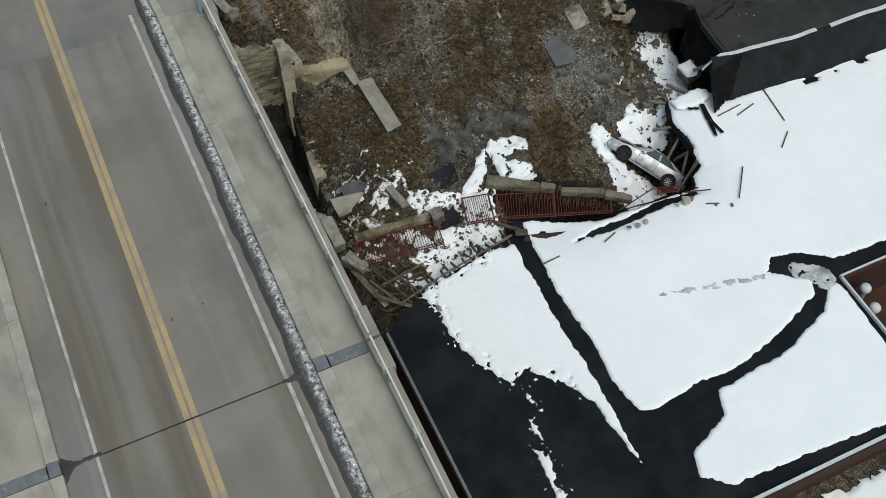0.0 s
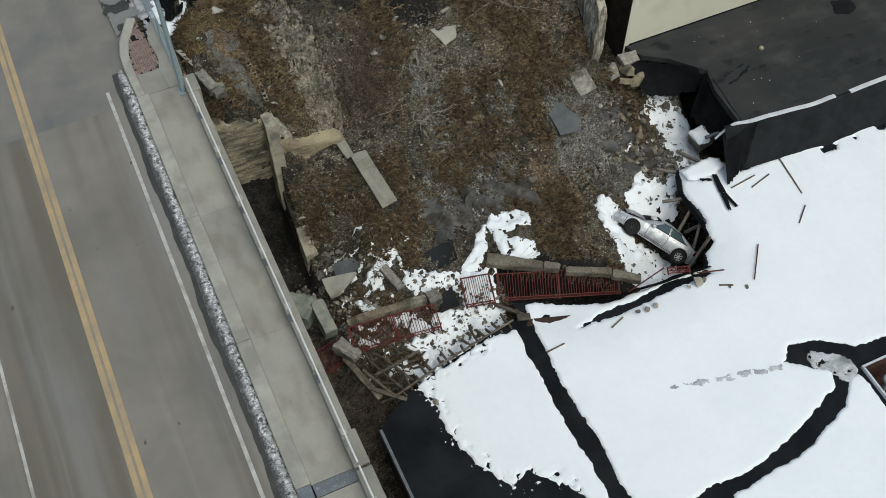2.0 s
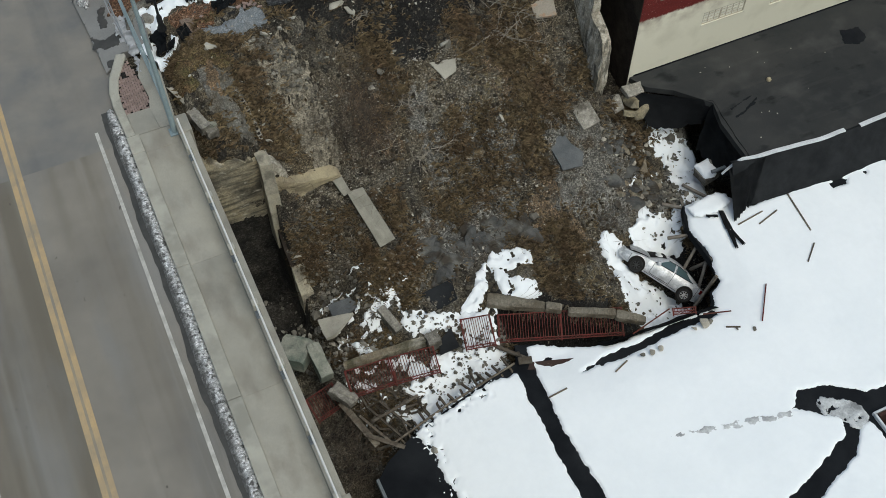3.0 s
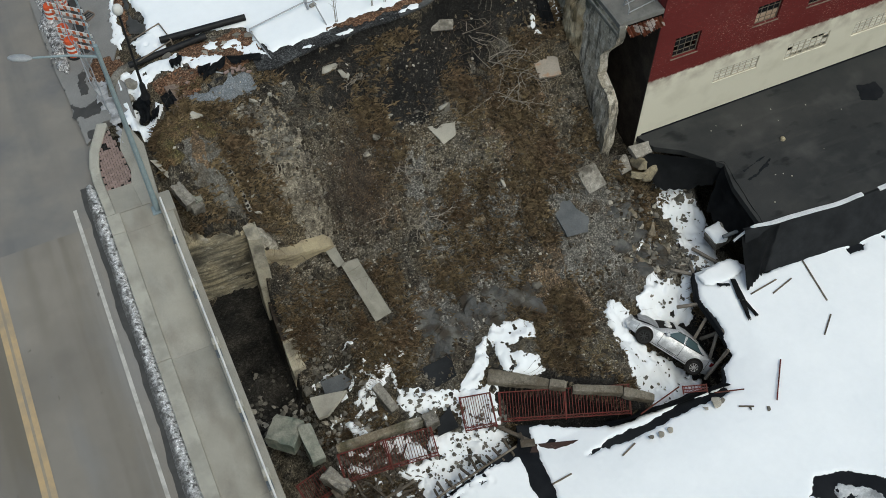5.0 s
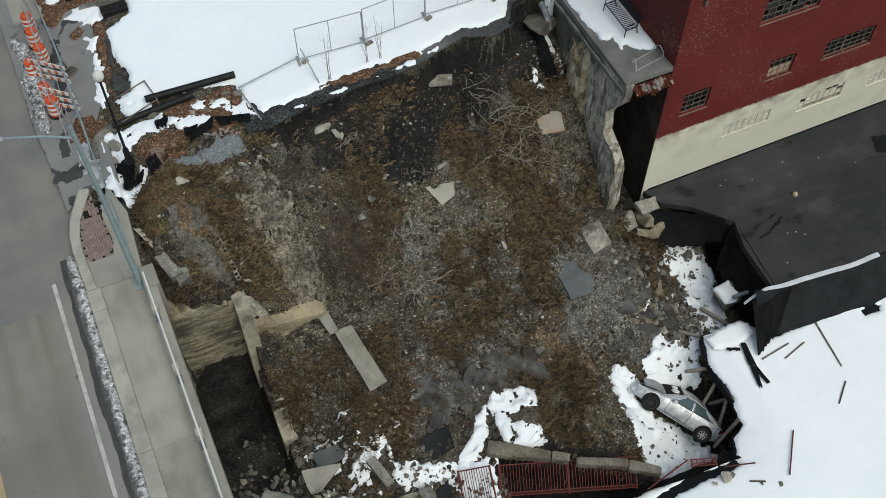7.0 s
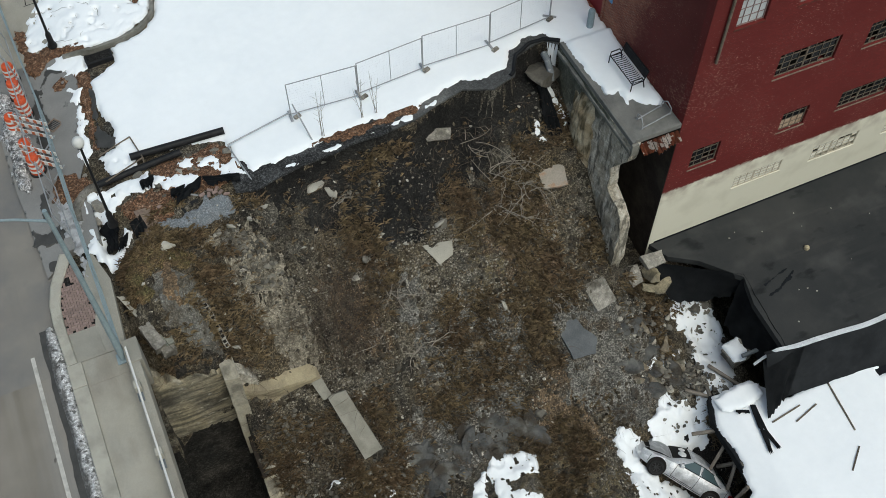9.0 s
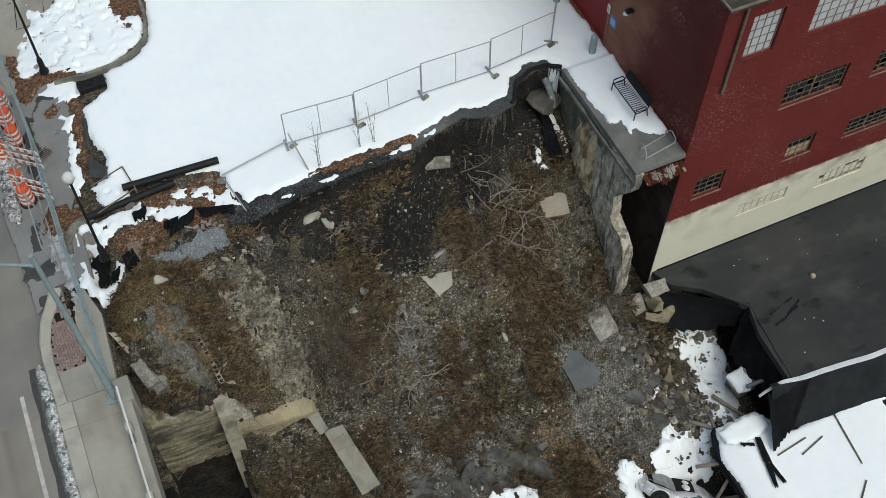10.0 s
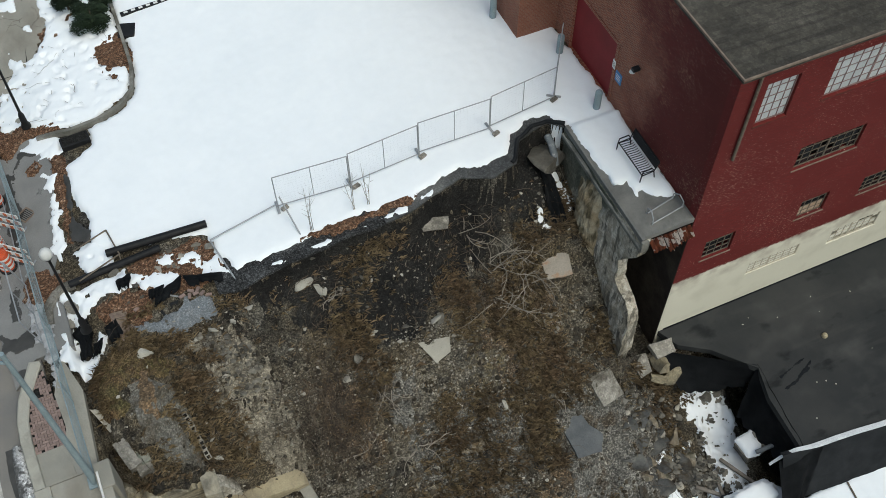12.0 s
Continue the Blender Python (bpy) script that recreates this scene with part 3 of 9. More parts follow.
def road_and_bridge():
    bm = bmesh.new()
    for y0, y1 in ((-40, 18.27), (18.33, 37.85)):
        box(bm, -5.42, 3.95, y0, y1, -0.32, 0.0)
    tagged(part("bridge_deck", bm, "deck"), "pale tyre-worn concrete bridge deck with expansion joint", "bridge deck", kind="structure")
    bm = bmesh.new()
    box(bm, -5.42, 3.95, 18.27, 18.33, -0.32, -0.03)
    tagged(part("expansion_joint", bm, "rubber"), "dark rubber expansion joint across the bridge deck", "expansion joint", kind="structure")
    bm = bmesh.new()
    box(bm, -5.42, 3.95, 37.85, 400, -0.32, 0.0)
    box(bm, 3.951, 5.0, 41.2, 400, -0.32, -0.004)
    tagged(part("road", bm, "asphalt"), "bluish grey weathered asphalt road past the bridge", "road", kind="structure")
    for name, x, w, y0, y1, mt in (("old_centre_line", -0.81, 0.48, -40, 200, "faded_yellow"), ("centre_line", -0.96, 0.20, -40, 200, "yellow"), ("centre_line", -0.67, 0.19, -40, 200, "yellow"), ("edge_line", 2.71, 0.14, -40, 38.9, "white"), ("edge_line", -4.15, 0.11, -40, 38.9, "white")):
        bm = bmesh.new()
        for a, b in ((y0, 18.26), (18.34, y1)):
            box(bm, x - w / 2, x + w / 2, a, b, -0.01, 0.002 if "old" in name else 0.005)
        tagged(part(name, bm, mt), "worn yellow centre line painted on the road" if "yellow" in mt else "worn white edge line painted on the road", "road marking", kind="structure")
    # kerbs and sidewalks
    for side, (k0, k1, s0, s1) in enumerate(((3.76, 4.29, 4.29, 5.84), (-5.76, -5.32, -8.2, -5.76))):
        bm = bmesh.new()
        y, i = -30.0, 0
        while y < 37.9:
            e = min(y + 6.1, 37.9)
            if y < 18.3 < e:
                e = 18.02
            box(bm, k0, k1, y + 0.006, e - 0.006, -0.2, 0.24, bevel=0.025)
            y = e if e != 18.02 else 18.6
        tagged(part("kerb", bm, "kerb"), "pale cast concrete kerb beside the bridge sidewalk", "kerb", kind="structure")
        bm = bmesh.new()
        y = -30.0
        while y < 37.9:
            e = min(y + 6.1, 37.9)
            if y < 18.3 < e:
                e = 18.05
            box(bm, s0 + 0.004, s1 - 0.004, y + 0.003, e - 0.003, -0.35, 0.17, bevel=0.004)
            y = e if e != 18.05 else 18.55
        tagged(part("pavement", bm, "walk"), "smooth grey concrete bridge sidewalk", "sidewalk", kind="structure")
        bm = bmesh.new()
        box(bm, s0 + 0.03, s1 - 0.03, 18.07, 18.53, 0.1, 0.185)
        box(bm, k0 + 0.03, k1 - 0.03, 18.04, 18.58, -0.1, 0.245)
        joint = part("joint_cover_plate", bm, "plate")
        tagged(joint, "scuffed steel cover plate over the sidewalk joint", "cover plate")
        for i in range(8):
            bm = bmesh.new()
            x = s0 + 0.15 + i * (s1 - s0 - 0.3) / 7
            lathe(bm, [(0.02, 0.183), (0.02, 0.192), (0.012, 0.196)], 8, pose(x, 18.2 if i % 2 else 18.4, 0))
            part("bolt", bm, "galv", joint)
    # parapet with its end posts and pipe rail
    for side, (x0, x1) in enumerate(((5.80, 6.22), (-8.62, -8.2))):
        bm = bmesh.new()
        for a, b in ((-30, 17.95), (18.65, 37.6)):
            box(bm, x0, x1, a, b, -0.9, 0.55, bevel=0.03)
        for a, b in ((16.9, 18.25), (18.35, 19.7), (36.9, 37.9)):
            box(bm, x0 - 0.02, x1 + 0.12, a, b, -1.3, 0.62, bevel=0.04)
        tagged(part("parapet", bm, "walk"), "cast concrete parapet with thickened end posts", "parapet", kind="structure")
        rail = empty("parapet_rail", "galvanised pipe handrail on short posts along the parapet", "handrail")
        xr = (x0 + x1) / 2 - 0.10 if side == 0 else (x0 + x1) / 2 + 0.10
        for a, b in ((-30, 18.24), (18.36, 37.4)):
            y = a
            while y < b - 0.2:
                e = min(y + 5.4, b)
                bm = bmesh.new()
                tube(bm, [(xr, y + 0.01, 0.93), (xr, e - 0.01, 0.93)], 0.038, 10)
                part("pipe", bm, "rail_white", rail, smooth=True)
                y = e
        y = -29.0
        while y < 37.4:
            bm = bmesh.new()
            box(bm, xr - 0.13, xr + 0.11, y - 0.15, y + 0.15, 0.54, 0.955, bevel=0.03)
            post = part("post", bm, "kerb", rail)
            bm = bmesh.new()
            box(bm, xr - 0.12, xr + 0.08, y - 0.50, y - 0.16, 0.545, 0.60, bevel=0.008)
            for k in range(3):
                lathe(bm, [(0.03, 0.59), (0.03, 0.64), (0.016, 0.66)], 6, pose(xr - 0.07, y - 0.43 + 0.1 * k, 0))
            part("foot_plate", bm, "plate", post)
            y += 2.7
    # girders below
    bm = bmesh.new()
    for x in (-7.6, -4.2, -0.8, 2.6, 5.4):
        box(bm, x - 0.3, x + 0.3, -40, 36.6, -1.9, -0.33)
    box(bm, -8.7, 6.2, -40, 37.1, -0.42, -0.33)
    tagged(part("bridge_girder", bm, "concrete"), "concrete girders under the bridge deck", "girder", kind="structure")


road_and_bridge()


def slush():
    """The ploughed ridge of grey slush along the kerb, with a wet dark margin."""
    ys = np.arange(-6, 39.9, 0.12)
    us = np.linspace(-1, 1, 11)
    Y, U = np.meshgrid(ys, us, indexing="ij")
    mid = 3.53 + 0.012 * np.sin(Y * 0.9) 
    wid = (0.255 + 0.02 * np.sin(Y * 1.7 + 1) + 0.02 * np.sin(Y * 0.53)) * np.clip((40.2 - Y) / 1.2, 0, 1) ** 0.5
    X = mid + U * wid
    Z = 0.01 + 0.13 * (1 - U**2) + 0.07 * fbm_grid(X, Y, 4.0, 2.0, 3) * (1 - U**2)
    tagged(sheet("slush_ridge", X, Y, Z, np.ones(X.shape, bool), "slush"), "ridge of grimy ploughed snow along the kerb", "snow", kind="stuff")
    wet = 0.27 + 0.03 * np.sin(Y * 0.8) + 0.06 * fbm_grid(0 * Y, Y, 1.1, 4.0, 4)
    X = mid - wid * 0.8 - wet * (1 - U) / 2 + 0.03
    tagged(sheet("wet_margin", X, Y, 0.006 + 0 * X, np.ones(X.shape, bool), "wet"), "dark meltwater film beside the snow ridge", "meltwater", kind="stuff")


def splashed(name, x0, x1):
    """Slush blackened by tyre spray on the flank towards the lane."""
    m = surf(name, (0.66, 0.66, 0.66), (0.34, 0.335, 0.33), 7.0, 0.8, 0.9, (0.13, 0.125, 0.12), 5.5, 30.0, lo=0.40, hi=0.60, clo=0.53, chi=0.60, cell=14.0, cell_amt=0.25)
    N, L = m.node_tree.nodes, m.node_tree.links
    hs = [n for n in N if n.type == "HUE_SAT"][0]
    old = hs.inputs["Color"].links[0].from_socket
    co = [n for n in N if n.type == "TEX_COORD"][0]
    sp = N.new("ShaderNodeSeparateXYZ")
    L.new(co.outputs["Object"], sp.inputs[0])
    no = N.new("ShaderNodeTexNoise")
    no.inputs["Scale"].default_value, no.inputs["Detail"].default_value = 3.2, 5
    L.new(co.outputs["Object"], no.inputs["Vector"])
    ad = N.new("ShaderNodeMath")
    ad.operation = "MULTIPLY_ADD"
    L.new(no.outputs["Fac"], ad.inputs[0])
    ad.inputs[1].default_value = 0.42
    L.new(sp.outputs[0], ad.inputs[2])
    r = N.new("ShaderNodeMapRange")
    r.inputs[1].default_value, r.inputs[2].default_value, r.inputs[3].default_value, r.inputs[4].default_value = x0, x1, 0.9, 0.0
    L.new(ad.outputs[0], r.inputs[0])
    mx = N.new("ShaderNodeMix")
    mx.data_type = "RGBA"
    L.new(r.outputs[0], mx.inputs[0])
    L.new(old, mx.inputs[6])
    mx.inputs[7].default_value = (0.10, 0.097, 0.092, 1)
    L.new(mx.outputs[2], hs.inputs["Color"])
    return m


M["slush"] = splashed("tyre_splashed_slush", 3.58, 3.74)
M["wet"] = surf("wet_pavement", (0.040, 0.037, 0.032), (0.060, 0.056, 0.049), 2.0, 0.45, 0.1, None, 0.5, 50, 0.5)
slush()


# ---- low roofs ----
ROOF = -9.3
ROOF_OUT = [(8.55, 9.7), (29.7, 9.7), (29.7, 17.35), (50, 17.35), (50, 28.95), (31.2, 29.3), (30.6, 30.7), (28.4, 30.95), (27.9, 29.85), (27.9, 27.6), (27.75, 26.3), (27.0, 26.1), (26.5, 25.2), (24.3, 25.25), (21.7, 25.4),
            (20.2, 25.8), (18.9, 26.4), (18.0, 27.0), (16.95, 27.3), (16.6, 26.4), (14.9, 26.0), (12.8, 25.55), (10.8, 25.0), (9.3, 24.3), (8.6, 23.7)]
DECK = -7.05
DECK_OUT = [(28.98, 37.95), (50, 37.95), (50, 30.1), (36.0, 30.25), (31.5, 30.7), (31.6, 33.2), (32.0, 34.6), (30.6, 36.2), (29.4, 37.0)]


def roof_z(X, Y):
    """The roof sags towards its torn edge."""
    k = np.clip((Y - 22.6) / 3.4, 0, 1) ** 1.6 * np.clip((X - 15.0) / 3, 0, 1) * np.clip((29.0 - X) / 2, 0, 1)
    return ROOF - 0.5 * k


def low_roofs():
    bm = bmesh.new()
    prism(bm, ROOF_OUT, ROOF - 0.75, lambda x, y: float(roof_z(x, y)) - 0.06)
    slab = tagged(part("roof_low", bm, "membrane"), "flat black membrane roof torn open at one edge", "flat roof", kind="structure")
    X, Y = np.meshgrid(np.arange(8.0, 50.6, 0.2), np.arange(9.2, 30.4, 0.2))
    sd = inside(ROOF_OUT, X, Y)
    gy, gx = np.gradient(sd, 0.2)
    k = np.where((sd < 0) & (sd > -0.3), -sd, 0)
    skin = sheet("roof_skin", X + gx * k, Y + gy * k, roof_z(X, Y), sd > -0.29, "membrane")
    skin.parent = slab
    bm = bmesh.new()
    inner = [(8.75, 9.9), (29.5, 9.9), (29.5, 17.5), (49.5, 17.5), (49.5, 28.7), (30.5, 28.7), (28.9, 27.2), (27.4, 25.6), (26.3, 24.2), (22.0, 24.6), (19.0, 25.6), (17.2, 26.2), (16.4, 25.4), (12.8, 24.9), (9.6, 23.6), (8.75, 23.3)]
    prism(bm, inner, -13.4, ROOF - 0.3)
    tagged(part("wall_low_building", bm, "brick_dark"), "brick walls of the low building under the flat roof", "wall", kind="structure")
    bm = bmesh.new()
    box(bm, 8.47, 8.6, 9.7, 23.7, ROOF - 0.3, ROOF + 0.1)
    tagged(part("roof_edge", bm, "plate"), "thin metal strip along the roof edge", "roof edge", kind="structure")
    bm = bmesh.new()
    box(bm, 8.4, 29.9, 9.62, 9.74, ROOF - 0.1, ROOF + 0.2, bevel=0.02)
    box(bm, 29.68, 29.79, 9.75, 17.28, ROOF - 0.1, ROOF + 0.2, bevel=0.02)
    box(bm, 29.68, 50, 17.3, 17.41, ROOF - 0.1, ROOF + 0.2, bevel=0.02)
    tagged(part("coping", bm, "coping"), "white metal coping on the roof's edge", "coping", kind="structure")
    bm = bmesh.new()
    prism(bm, DECK_OUT, DECK - 0.35, DECK)
    tagged(part("roof_deck", bm, "tar"), "dusty black flat roof beside the brick building", "flat roof", kind="structure")
    # the membrane upstand between the two roofs
    bm = bmesh.new()
    n = 60
    rows = []
    for i in range(n + 1):
        x = 30.6 + (50 - 30.6) * i / n
        y = float(np.interp(x, [30, 31.4, 33.4, 36.2, 50], [30.9, 30.7, 30.45, 30.2, 30.05]))
        w = 0.06 * fbm(x, 0, 1.2, 6.0, 3)
        rows.append([bm.verts.new(p) for p in ((x, y + 0.12, DECK - 0.02), (x, y - 0.06, DECK + 0.05 + w * 0.2), (x, y - 0.45 + w, DECK - 0.75), (x, y - 0.85 + w, ROOF + 0.75), (x, y - 1.25 + w, ROOF + 0.02))])
    for a, b in zip(rows, rows[1:]):
        for k in range(4):
            bm.faces.new((a[k], a[k + 1], b[k + 1], b[k]))
    tagged(part("roof_upstand", bm, "cloth", smooth=True), "black membrane draped down the step between roofs", "roof membrane", kind="structure")
    bm = bmesh.new()
    rows = []
    for i in range(4 * n + 1):
        x = 30.25 + (50 - 30.25) * i / (4 * n)
        y = float(np.interp(x, [29.6, 30.3, 31.4, 33.4, 36.2, 50], [30.9, 30.85, 30.72, 30.45, 30.2, 30.05])) + 0.03 * math.sin(x * 2.1)
        z = DECK + 0.11 - 0.9 * max(0, (31.2 - x)) ** 1.3 + 0.02 * math.sin(x * 3.3)
        w = 0.3 + 0.5 * min(1.0, (x - 29.9) / 2.5) if x < 37.0 else 0.85
        if 37.05 < x < 37.9:
            rows.append(None)
            continue
        rows.append([bm.verts.new(p) for p in ((x, y + 0.14 * w, z - 0.05), (x, y + 0.13 * w, z), (x, y - 0.12 * w, z), (x, y - 0.14 * w, z - 0.06))])
    for a, b in zip(rows, rows[1:]):
        for k in range(3):
            if a and b:
                bm.faces.new((a[k], a[k + 1], b[k + 1], b[k]))
    tagged(part("roof_flashing", bm, "coping", smooth=True), "wavy white flashing strip along the deck's edge", "flashing", kind="structure")
    # the sunken light well
    bm = bmesh.new()
    box(bm, 29.83, 42, 6, 17.25, -12.2, -12.0)
    tagged(part("well_floor", bm, "well"), "rusty red stained floor of the sunken yard", "floor", kind="structure")
    bm = bmesh.new()
    box(bm, 29.85, 42, 17.1, 17.25, -12, ROOF + 0.2)
    tagged(part("wall_well", bm, "brick_dark"), "dark red brick wall of the sunken yard", "wall", kind="structure")


M["well"] = surf("rusty_red_floor", (0.085, 0.028, 0.018), (0.045, 0.024, 0.018), 1.2, 0.7, 0.2, (0.03, 0.024, 0.02), 0.6, 20)
low_roofs()

SNOW1 = [(10.9, 25.0), (11.2, 23.5), (11.2, 22.2), (11.6, 20.6), (12.6, 18.9), (13.5, 19.3), (14.3, 18.4), (14.8, 18.0), (15.5, 16.6), (15.7, 14.8), (15.95, 13.0), (16.15, 17.0), (16.1, 22.6), (16.4, 25.9), (14.9, 25.9), (12.8, 25.45)]
SNOW2 = [(16.85, 22.3), (17.0, 19.1), (16.9, 17.2), (17.1, 15.3), (18.0, 15.1), (20.4, 15.4), (21.9, 15.3), (23.8, 15.6), (26.1, 16.3), (28.0, 17.1), (28.5, 17.8), (27.6, 18.4), (26.7, 19.1), (27.4, 19.8),
         (28.9, 19.3), (30.2, 18.4), (33.1, 18.2), (49.5, 18.6), (49.5, 28.9), (31.2, 29.4), (30.8, 30.3), (30.4, 30.8), (28.5, 30.85), (28.0, 29.8), (28.0, 27.6), (27.7, 26.35), (27.0, 26.0), (26.5, 25.15), (24.3, 25.25), (21.7, 25.4), (20.2, 25.8), (18.9, 26.4), (18.0, 26.95), (17.4, 27.0), (17.1, 25.0), (17.0, 23.8)]
BARE = [(19.1, 24.75), (20.2, 25.0), (22.3, 25.0), (24.3, 25.3), (26.4, 25.0), (26.5, 24.7), (24.6, 24.75), (22.4, 24.6), (20.6, 24.65)]
SPOTS = [[(35.95, 28.85), (36.6, 29.0), (37.0, 28.8), (36.7, 28.5), (35.9, 28.55)], [(37.95, 28.85), (38.2, 28.85), (38.2, 28.6), (38.0, 28.6)], [(39.6, 29.1), (40.3, 29.2), (40.2, 28.7), (39.6, 28.7)]]
SNOW3 = [(29.5, 17.3), (28.9, 17.2), (27.8, 16.1), (24.9, 15.1), (23.2, 14.9), (20.9, 14.7), (20.5, 13.5), (18.2, 12.6), (17.9, 11.5), (19.0, 10.6), (26.7, 10.15), (29.4, 10.2)]
STRIPS = [[(13.0, 18.3), (13.2, 17.5), (13.1, 17.3), (12.9, 17.9)], [(12.5, 17.0), (12.7, 16.6), (12.6, 15.9), (12.4, 16.3)], [(12.1, 15.6), (12.5, 15.2), (12.3, 14.0), (12.1, 11.5), (11.7, 11.5), (11.9, 14.0)]]
snow_cover("roof_snow", [SNOW1, SNOW2, SNOW3, *STRIPS], lambda X, Y: roof_z(X, Y), "patchy melting snow lying on the black roof", 0.1, 0.075, 0.14, 2.0, [BARE, *SPOTS], speck=0.7)

M["grime"] = surf("grey_wet_slush", (0.42, 0.43, 0.44), (0.58, 0.59, 0.60), 2.5, 0.7, 0.3, (0.22, 0.225, 0.23), 1.2, 12, 0.2)
snow_cover("drain_slush", [[(27.6, 18.4), (27.95, 19.0), (29.1, 18.6), (29.75, 17.4), (28.8, 16.7), (28.35, 17.6)]], lambda X, Y: roof_z(X, Y) + 0.005, "grey wet slush round the roof drain", 0.05, 0.06, 0.3, 51.0, (), "slush", "grime", gaps=0.62)
snow_cover("grimy_streak", [[(21.0, 20.25), (23.6, 19.65), (26.4, 19.0), (26.4, 18.75), (23.6, 19.4), (21.0, 20.1)]], lambda X, Y: roof_z(X, Y) + 0.095, "faint grey melt streak across the roof snow", 0.02, 0.06, 0.2, 52.0, (), "snow", "grime", gaps=0.9)


# ---- brick building ----
WALL_Y, WALL_X = 37.95, 28.9


def wall_with_openings(bm, u0, u1, z0, z1, openings, place, thick):
    """A wall with rectangular holes and their reveals. place(u, depth, z) gives a point."""
    us = sorted({u0, u1, *(v for o in openings for v in o[:2])})
    zs = sorted({z0, z1, *(v for o in openings for v in o[2:])})
    for ua, ub in zip(us, us[1:]):
        for za, zb in zip(zs, zs[1:]):
            if any(o[0] <= ua and ub <= o[1] and o[2] <= za and zb <= o[3] for o in openings):
                continue
            for d in (0, thick):
                bm.faces.new([bm.verts.new(place(u, d, z)) for u, z in ((ua, za), (ub, za), (ub, zb), (ua, zb))])
    for a, b, c, d in [*openings, (u0, u1, z0, z1)]:
        for p, q in (((a, c), (b, c)), ((b, c), (b, d)), ((b, d), (a, d)), ((a, d), (a, c))):
            bm.faces.new([bm.verts.new(place(u, e, z)) for (u, z), e in ((p, 0), (q, 0), (q, thick), (p, thick))])
    bmesh.ops.remove_doubles(bm, verts=bm.verts, dist=0.001)
    bmesh.ops.recalc_face_normals(bm, faces=bm.faces)


# x0, x1, z0, z1, columns, rows, kind
WINDOWS = [
    (30.12, 31.45, 6.04, 8.12, 4, 5, "white"), (32.9, 36.9, 6.2, 8.2, 10, 5, "white"), (38.6, 42.6, 6.2, 8.2, 10, 5, "white"),
    (32.97, 35.95, 2.2, 3.55, 8, 4, "dark"), (37.4, 40.4, 2.2, 3.55, 8, 4, "dark"),
    (29.92, 31.32, -2.05, -0.75, 4, 4, "dark"), (34.4, 35.77, -1.72, -0.5, 4, 4, "board"), (37.48, 40.2, -1.65, -0.5, 7, 4, "dark"),
    (32.9, 35.5, -4.87, -4.06, 7, 4, "cream"), (37.22, 39.8, -5.05, -4.05, 7, 4, "broken"), (41.4, 43.6, -5.05, -4.15, 6, 4, "cream"),
]


def window_unit(x0, x1, z0, z1, cols, rows, kind, y=WALL_Y):
    names = {"white": "whitewashed multi-pane steel factory window", "dark": "dark multi-pane steel factory window with dirty glass", "board": "small steel window with boarded lower panes",
             "cream": "factory window painted over in cream", "broken": "cream painted factory window with broken panes"}
    w = tagged(new("window"), names[kind], "window", kind="structure")
    fm = {"white": "sash_red", "dark": "sash", "board": "sash", "cream": "cream_sash", "broken": "cream_sash"}[kind]
    d = y + (0.05 if kind in ("cream", "broken") else 0.14)
    bm = bmesh.new()
    for a, b, c, e in ((x0, x0 + 0.05, z0, z1), (x1 - 0.05, x1, z0, z1), (x0 + 0.05, x1 - 0.05, z0, z0 + 0.05), (x0 + 0.05, x1 - 0.05, z1 - 0.05, z1)):
        box(bm, a, b, d - 0.03, d + 0.05, c, e)
    part("window_frame", bm, fm, w)
    bm = bmesh.new()
    for i in range(1, cols):
        u = x0 + (x1 - x0) * i / cols
        wide = 0.045 if (cols > 6 and i in (cols // 2,)) else 0.014
        box(bm, u - wide, u + wide, d - 0.02, d + 0.03, z0 + 0.05, z1 - 0.05)
    for j in range(1, rows):
        v = z0 + (z1 - z0) * j / rows
        box(bm, x0 + 0.05, x1 - 0.05, d - 0.018, d + 0.028, v - 0.012, v + 0.012)
    part("glazing_bars", bm, fm, w)
    bm = bmesh.new()
    box(bm, x0 - 0.05, x1 + 0.05, y - 0.035, y + 0.12, z0 - 0.07, z0 - 0.005, bevel=0.01)
    part("window_sill", bm, "cream" if kind in ("cream", "broken") else ("red" if kind == "white" else "sill"), w)
    rnd = random.Random(int(x0 * 100))
    for i in range(cols):
        for j in range(rows):
            if (kind == "broken" and ((j == 0 and i > 0) or (j == rows - 1 and i in (cols - 3, cols - 2)) or rnd.random() < 0.08)) or (kind == "cream" and rnd.random() < 0.05) or (kind == "dark" and rnd.random() < 0.3):
                continue
            bm = bmesh.new()
            ua, ub = x0 + (x1 - x0) * i / cols, x0 + (x1 - x0) * (i + 1) / cols
            va, vb = z0 + (z1 - z0) * j / rows, z0 + (z1 - z0) * (j + 1) / rows
            t = rnd.uniform(-0.004, 0.004)
            box(bm, ua + 0.008, ub - 0.008, d + 0.004 + t, d + 0.010 + t, va + 0.008, vb - 0.008)
            pm = {"white": "pane_white", "dark": "glass", "cream": "cream_pane", "broken": "cream_pane", "board": "glass"}[kind]
            if kind == "board" and j < 2:
                pm = "board"
            part("pane", bm, pm, w)


